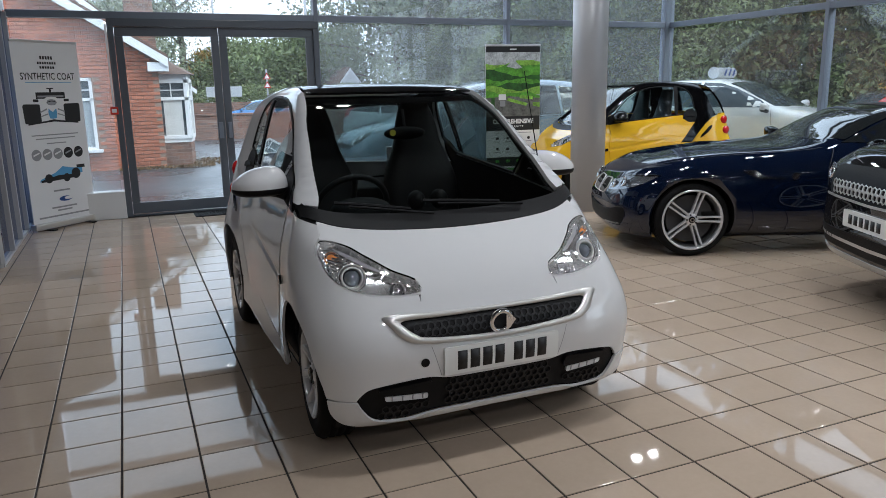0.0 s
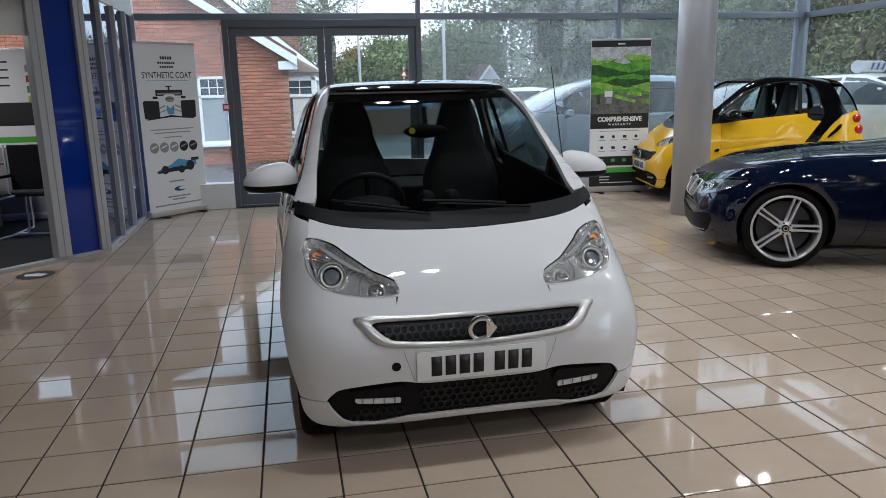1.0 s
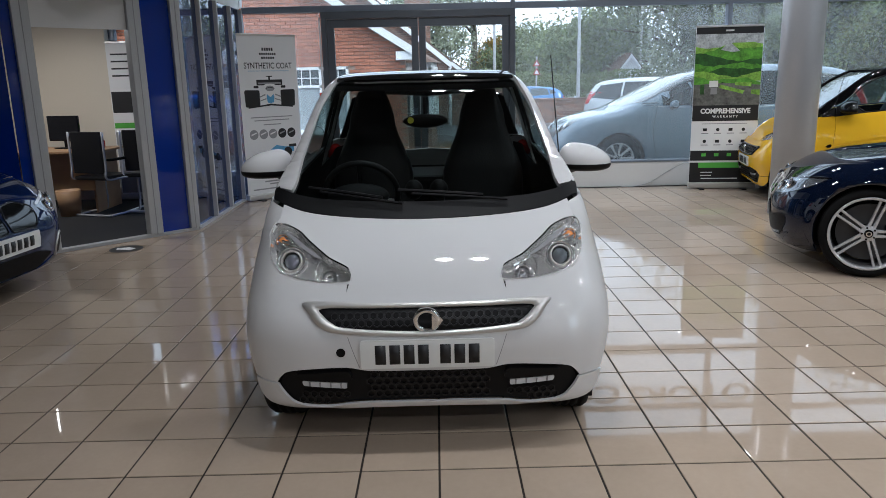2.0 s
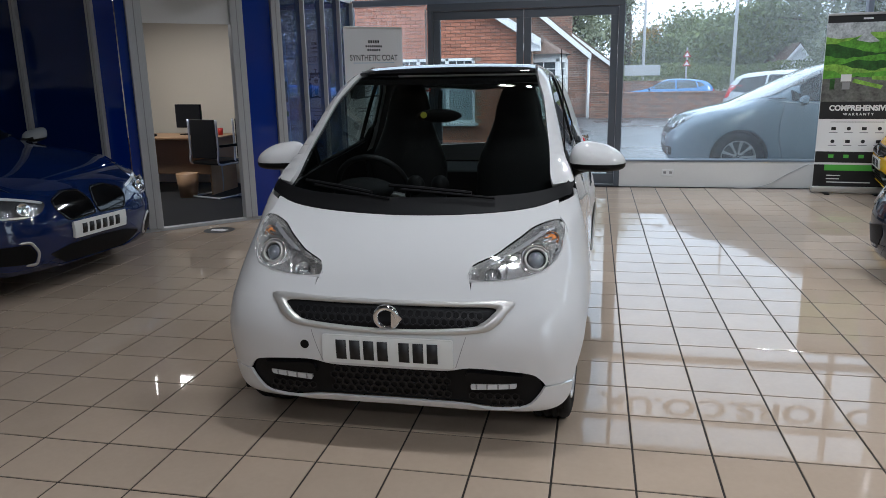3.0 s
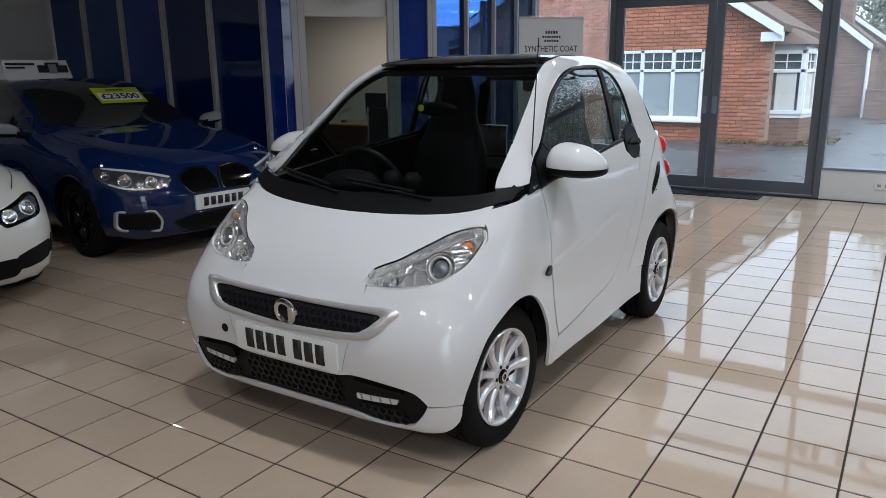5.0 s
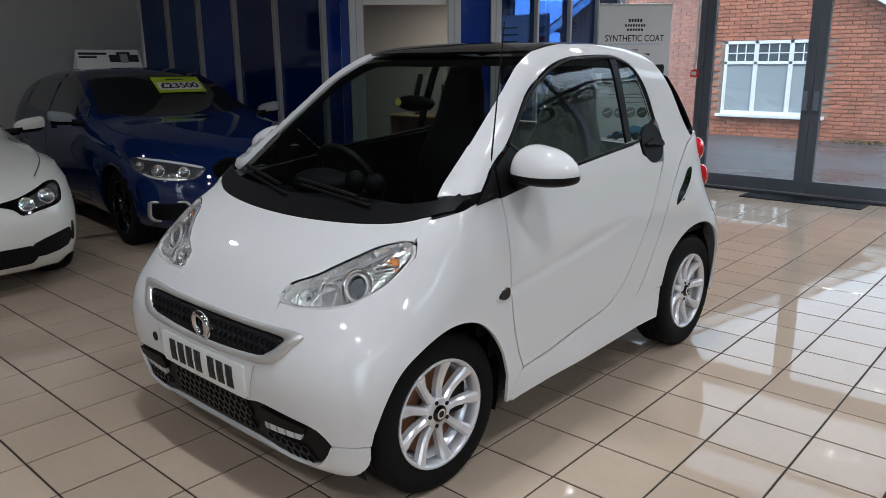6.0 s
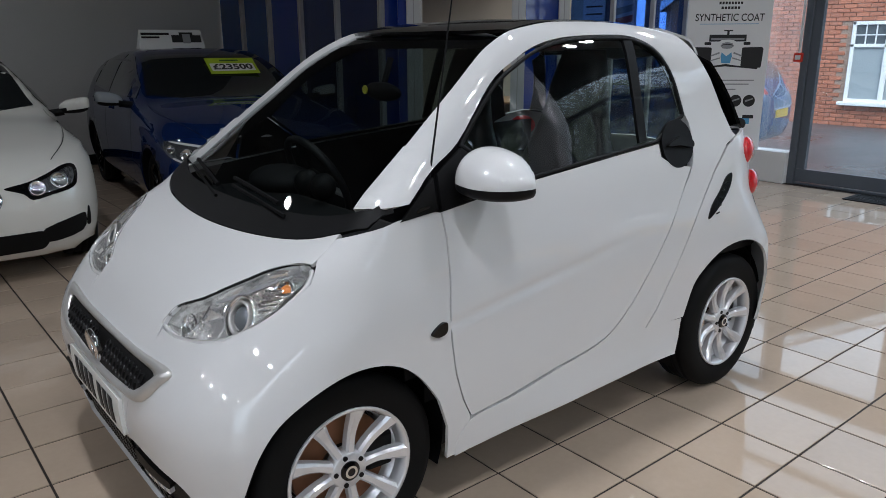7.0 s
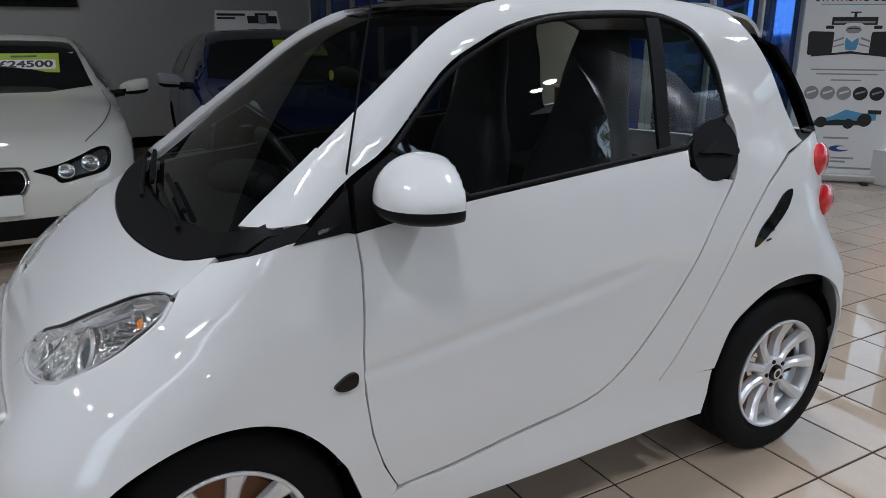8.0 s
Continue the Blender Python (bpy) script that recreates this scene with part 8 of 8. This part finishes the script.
def visitor_chair(at, turn):
    c = thing("visitor_chair", "black mesh cantilever chair with a silver frame", "chair", at, turn, "office visitor chairs")
    part("seat", box((-0.23, -0.23, 0.42), (0.23, 0.22, 0.47), 0.02), SEAT_BLACK, c)
    part("backrest", box((-0.22, 0.2, 0.5), (0.22, 0.225, 0.98), 0.012), SEAT_BLACK, c)
    for s in (-0.25, 0.25):
        part("side_frame", tube(rounded([(s, 0.22, 0.98), (s, 0.215, 0.6), (s, 0.22, 0.44), (s, 0.0, 0.43), (s, -0.24, 0.42), (s, -0.26, 0.3), (s, -0.25, 0.03), (s, -0.1, 0.016), (s, 0.25, 0.016)], 4, False), 0.013, 8), ALLOY, c, smooth=True)
    part("floor_bar", cyl((-0.25, 0.25, 0.016), (0.25, 0.25, 0.016), 0.013, seg=8), ALLOY, c)
    for s in (-0.25, 0.25):
        part("armrest", box((s - 0.02, -0.2, 0.64), (s + 0.02, 0.18, 0.67), 0.008), BLACK_PLASTIC, c)
    return c


c1 = visitor_chair((-2.55, 8.55, 0.008), 160)
copy_thing(c1, pose(-2.05, 8.75, 0.008, 0, 0, 175))
# posters in the office window
ob_, w = banner("poster_stand", "printed poster stand in the office window", (-2.82, 9.62), (-2.0, 9.62), 2.04)
for z0, z1, mt in ((1.15, 1.42, INK), (0.95, 1.02, GREEN_STRIP), (0.1, 0.9, INK_GREY)):
    part("print_band", flat(rect(-0.4, z0, 0.4, z1), Y1), mt, ob_)
for k in range(4):
    part("print_bar", flat(rect(-0.36, 1.88 - 0.09 * k, -0.1, 1.9 - 0.09 * k), Y1), INK, ob_)
    part("print_picture", flat([(0.08, 1.85 - 0.12 * k), (0.36, 1.9 - 0.12 * k), (0.36, 1.82 - 0.12 * k), (0.08, 1.77 - 0.12 * k)], Y1), (INK_GREY, RED_ENAMEL, GREENS[0], PRICE_GREEN)[k], ob_)

# glowing panel and frame for the added office lamp
FILL_PANEL = material("lit_fill_panel", (1, 0.97, 0.9), rough=0.5, emission=(1.0, 0.94, 0.85), strength=4)
ol = thing("ceiling_light", "square lit ceiling light added unseen to brighten the office", "ceiling light", (*OFFICE_FILL_AT, 2.43))
part("frame", box((-0.31, -0.31, -0.02), (0.31, 0.31, 0.0), 0.004), WHITE_UPVC, ol)
part("diffuser", box((-0.28, -0.28, -0.024), (0.28, 0.28, -0.02)), FILL_PANEL, ol)

# ---- small fixtures ----
mat_ = thing("doormat", "black ribbed doormat at the double door", "doormat", (1.3, 9.56, 0))
part("pad", box((-0.6, -0.2, 0.001), (0.6, 0.2, 0.012), 0.004), CARPET, mat_)
for k in range(12):
    part("rib", box((-0.56, -0.17 + 0.029 * k, 0.012), (0.56, -0.155 + 0.029 * k, 0.016), 0.001), BLACK_PLASTIC, mat_)
call = thing("alarm_call_point", "red fire alarm call point on the door jamb", "alarm box", (-0.085, Y_N - 0.055, 1.3))
part("case", box((-0.045, -0.03, -0.045), (0.045, 0.0, 0.045), 0.008), material("red_plastic", (0.55, 0.03, 0.015), rough=0.35), call)
part("glass_panel", box((-0.028, -0.034, -0.022), (0.028, -0.03, 0.022), 0.002), PAPER, call)
part("conduit", box((-0.012, -0.012, 0.045), (0.012, 0.004, 1.0), 0.003), WHITE_UPVC, call)
sock = thing("wall_socket", "white double wall socket on the low wall", "socket", (3.07, Y_N - 0.05, 0.19))
part("plate", box((-0.073, -0.011, -0.043), (0.073, 0.0, 0.043), 0.004), WHITE_UPVC, sock)
for x in (-0.036, 0.036):
    part("outlet", box((x - 0.018, -0.0125, -0.016), (x + 0.018, -0.011, 0.014), 0.0005), INK_GREY, sock)
    part("switch", box((x - 0.008, -0.015, 0.02), (x + 0.008, -0.011, 0.034), 0.001), PAPER, sock)
cab = thing("cable", "thin grey cable running down to the floor by the window", "cable")
part("wire", tube(rounded([(4.86, 9.5, 0.2), (4.8, 9.72, 0.31), (4.72, 9.79, 0.29), (4.5, 9.792, 0.17), (4.3, 9.785, 0.05), (4.1, 9.76, 0.008), (3.9, 9.74, 0.006)], 6, False), 0.005, 6), STEEL, cab, smooth=True)
stk = thing("floor_sticker", "round worn black floor sticker by the office doorway", "sticker", (-1.52, 6.54, 0.001))
b = flat(disc(0, 0, 0.15, 32), 0)
bmesh.ops.transform(b, matrix=pose(0, 0, 0.0006, -90, 0, 0), verts=b.verts)
part("disc", b, INK, stk)
b = flat([(-0.08, -0.03), (0.06, -0.06), (0.09, 0.02), (0.0, 0.06), (-0.1, 0.04)], 0)
bmesh.ops.transform(b, matrix=pose(0, 0, 0.0012, -90, 0, 0), verts=b.verts)
part("print", b, PAPER, stk)
tv = thing("wall_screen", "black wall-mounted screen on the white wall", "screen", (X_W, 3.0, 1.95))
part("panel", box((0.02, -0.5, -0.3), (0.06, 0.5, 0.3), 0.008), SCREEN, tv)
part("bracket", box((0.0, -0.12, -0.1), (0.02, 0.12, 0.1)), BLACK_PLASTIC, tv)

# ceiling downlights; the last goes with the lamp added for the west wall
LAMP_GLOW = material("lit_lamp_face", (1, 0.95, 0.85), rough=0.5, emission=(1.0, 0.9, 0.75), strength=12)
dl0 = thing("downlight", "round lit downlight recessed in the ceiling", "ceiling light", (*DOWNLIGHTS[0], Z_C), group="ceiling downlights")
part("trim_ring", revolve([(0.082, 0), (0.1, 0), (0.1, -0.008), (0.082, -0.01)], 28, close=True), WHITE_UPVC, dl0, smooth=False)
part("lamp_face", cyl((0, 0, -0.001), (0, 0, -0.006), 0.081, seg=28), LAMP_GLOW, dl0)
for x, y in DOWNLIGHTS[1:]:
    copy_thing(dl0, pose(x, y, Z_C))


# ---- bricks of the bungalow's front ----
def brick_verts(l, h):
    e = 0.004
    return [(-l / 2, 0.02, -h / 2), (l / 2, 0.02, -h / 2), (l / 2, 0.02, h / 2), (-l / 2, 0.02, h / 2), (-l / 2, -0.004, -h / 2), (l / 2, -0.004, -h / 2), (l / 2, -0.004, h / 2), (-l / 2, -0.004, h / 2),
            (-l / 2 + e, -0.009, -h / 2 + e), (l / 2 - e, -0.009, -h / 2 + e), (l / 2 - e, -0.009, h / 2 - e), (-l / 2 + e, -0.009, h / 2 - e)]


# top, sides, and bevelled rim of a flat block
TILE_F = [(8, 9, 10, 11)] + [(a, (a + 1) % 4, 4 + (a + 1) % 4, 4 + a) for a in range(4)] + [(4 + a, 4 + (a + 1) % 4, 8 + (a + 1) % 4, 8 + a) for a in range(4)]
brick_mesh = bpy.data.meshes.new("brick")
brick_mesh.from_pydata(brick_verts(0.213, 0.064), [], TILE_F)
brick_mesh.materials.append(BRICK_A)
rb = random.Random(3)
rest_v, rest_f, single = [], [], 0
for row in range(64):
    z = GZ + 0.03 + 0.075 * row
    for col in range(32):
        x = HX1 - 0.1125 - 0.225 * col - (0.1125 if row % 2 else 0)
        if x - 0.11 < HX0 or z > rake(x, HX1 if x > PEAK else HX0, EZ, SL) - 0.12:
            continue
        if W0 - 0.11 < x < W1 + 0.11 and WZ0 - 0.07 < z < WZ1 + 0.03:
            continue
        if single < 300 and -3.2 < x and z < 2.2:
            ob = new("brick", brick_mesh)
            ob.parent = house
            ob.location = (x, HY + rb.uniform(-0.002, 0.002), z)
            single += 1
        else:
            k = len(rest_v)
            dy = rb.uniform(-0.002, 0.002)
            rest_v += [(x + a, HY + dy + b_, z + c) for a, b_, c in brick_verts(0.213, 0.064)]
            rest_f += [tuple(k + i for i in f) for f in TILE_F]
me = bpy.data.meshes.new("far_bricks")
me.from_pydata(rest_v, [], rest_f)
me.materials.append(by_island(BRICK_A, 1))
tagged(new("far_bricks", me), kind="stuff").parent = house


# ---- floor tiles: one by one where the viewer passes, the rest as one spread ----
def tile_verts():
    h = TP / 2 - 0.0042
    return [(-h, -h, -0.006), (h, -h, -0.006), (h, h, -0.006), (-h, h, -0.006), (-h, -h, -0.0012), (h, -h, -0.0012), (h, h, -0.0012), (-h, h, -0.0012),
            (-h + 0.0025, -h + 0.0025, 0), (h - 0.0025, -h + 0.0025, 0), (h - 0.0025, h - 0.0025, 0), (-h + 0.0025, h - 0.0025, 0)]


tile_mesh = bpy.data.meshes.new("tile")
tile_mesh.from_pydata(tile_verts(), [], TILE_F)
tile_mesh.materials.append(TILE)
rest_v, rest_f = [], []
rng = random.Random(7)
for i in range(-28, 21):
    for j in range(-28, 24):
        cx, cy = TX + (i + 0.5) * TP, TY + (j + 0.5) * TP
        if not (X_W < cx < X_E and Y_S < cy < Y_N - 0.05):
            continue
        lean = (rng.uniform(-1, 1) * 0.0016, rng.uniform(-1, 1) * 0.0016)
        if -0.4 < cx < 4.4 and 1.2 < cy < 6.9:
            t = new("tile", tile_mesh)
            t.parent = floor
            t.matrix_local = Matrix.Translation((cx, cy, rng.uniform(-0.0004, 0.0004))) @ Euler((lean[0], lean[1], rng.choice((0, 1, 2, 3)) * math.pi / 2)).to_matrix().to_4x4()
        else:
            k = len(rest_v)
            rest_v += [(cx + x, cy + y, z + lean[0] * x + lean[1] * y) for x, y, z in tile_verts()]
            rest_f += [tuple(k + a for a in f) for f in TILE_F]
me = bpy.data.meshes.new("far_tiles")
me.from_pydata(rest_v, [], rest_f)
me.materials.append(TILE_REST)
tagged(new("far_tiles", me), kind="stuff").parent = floor
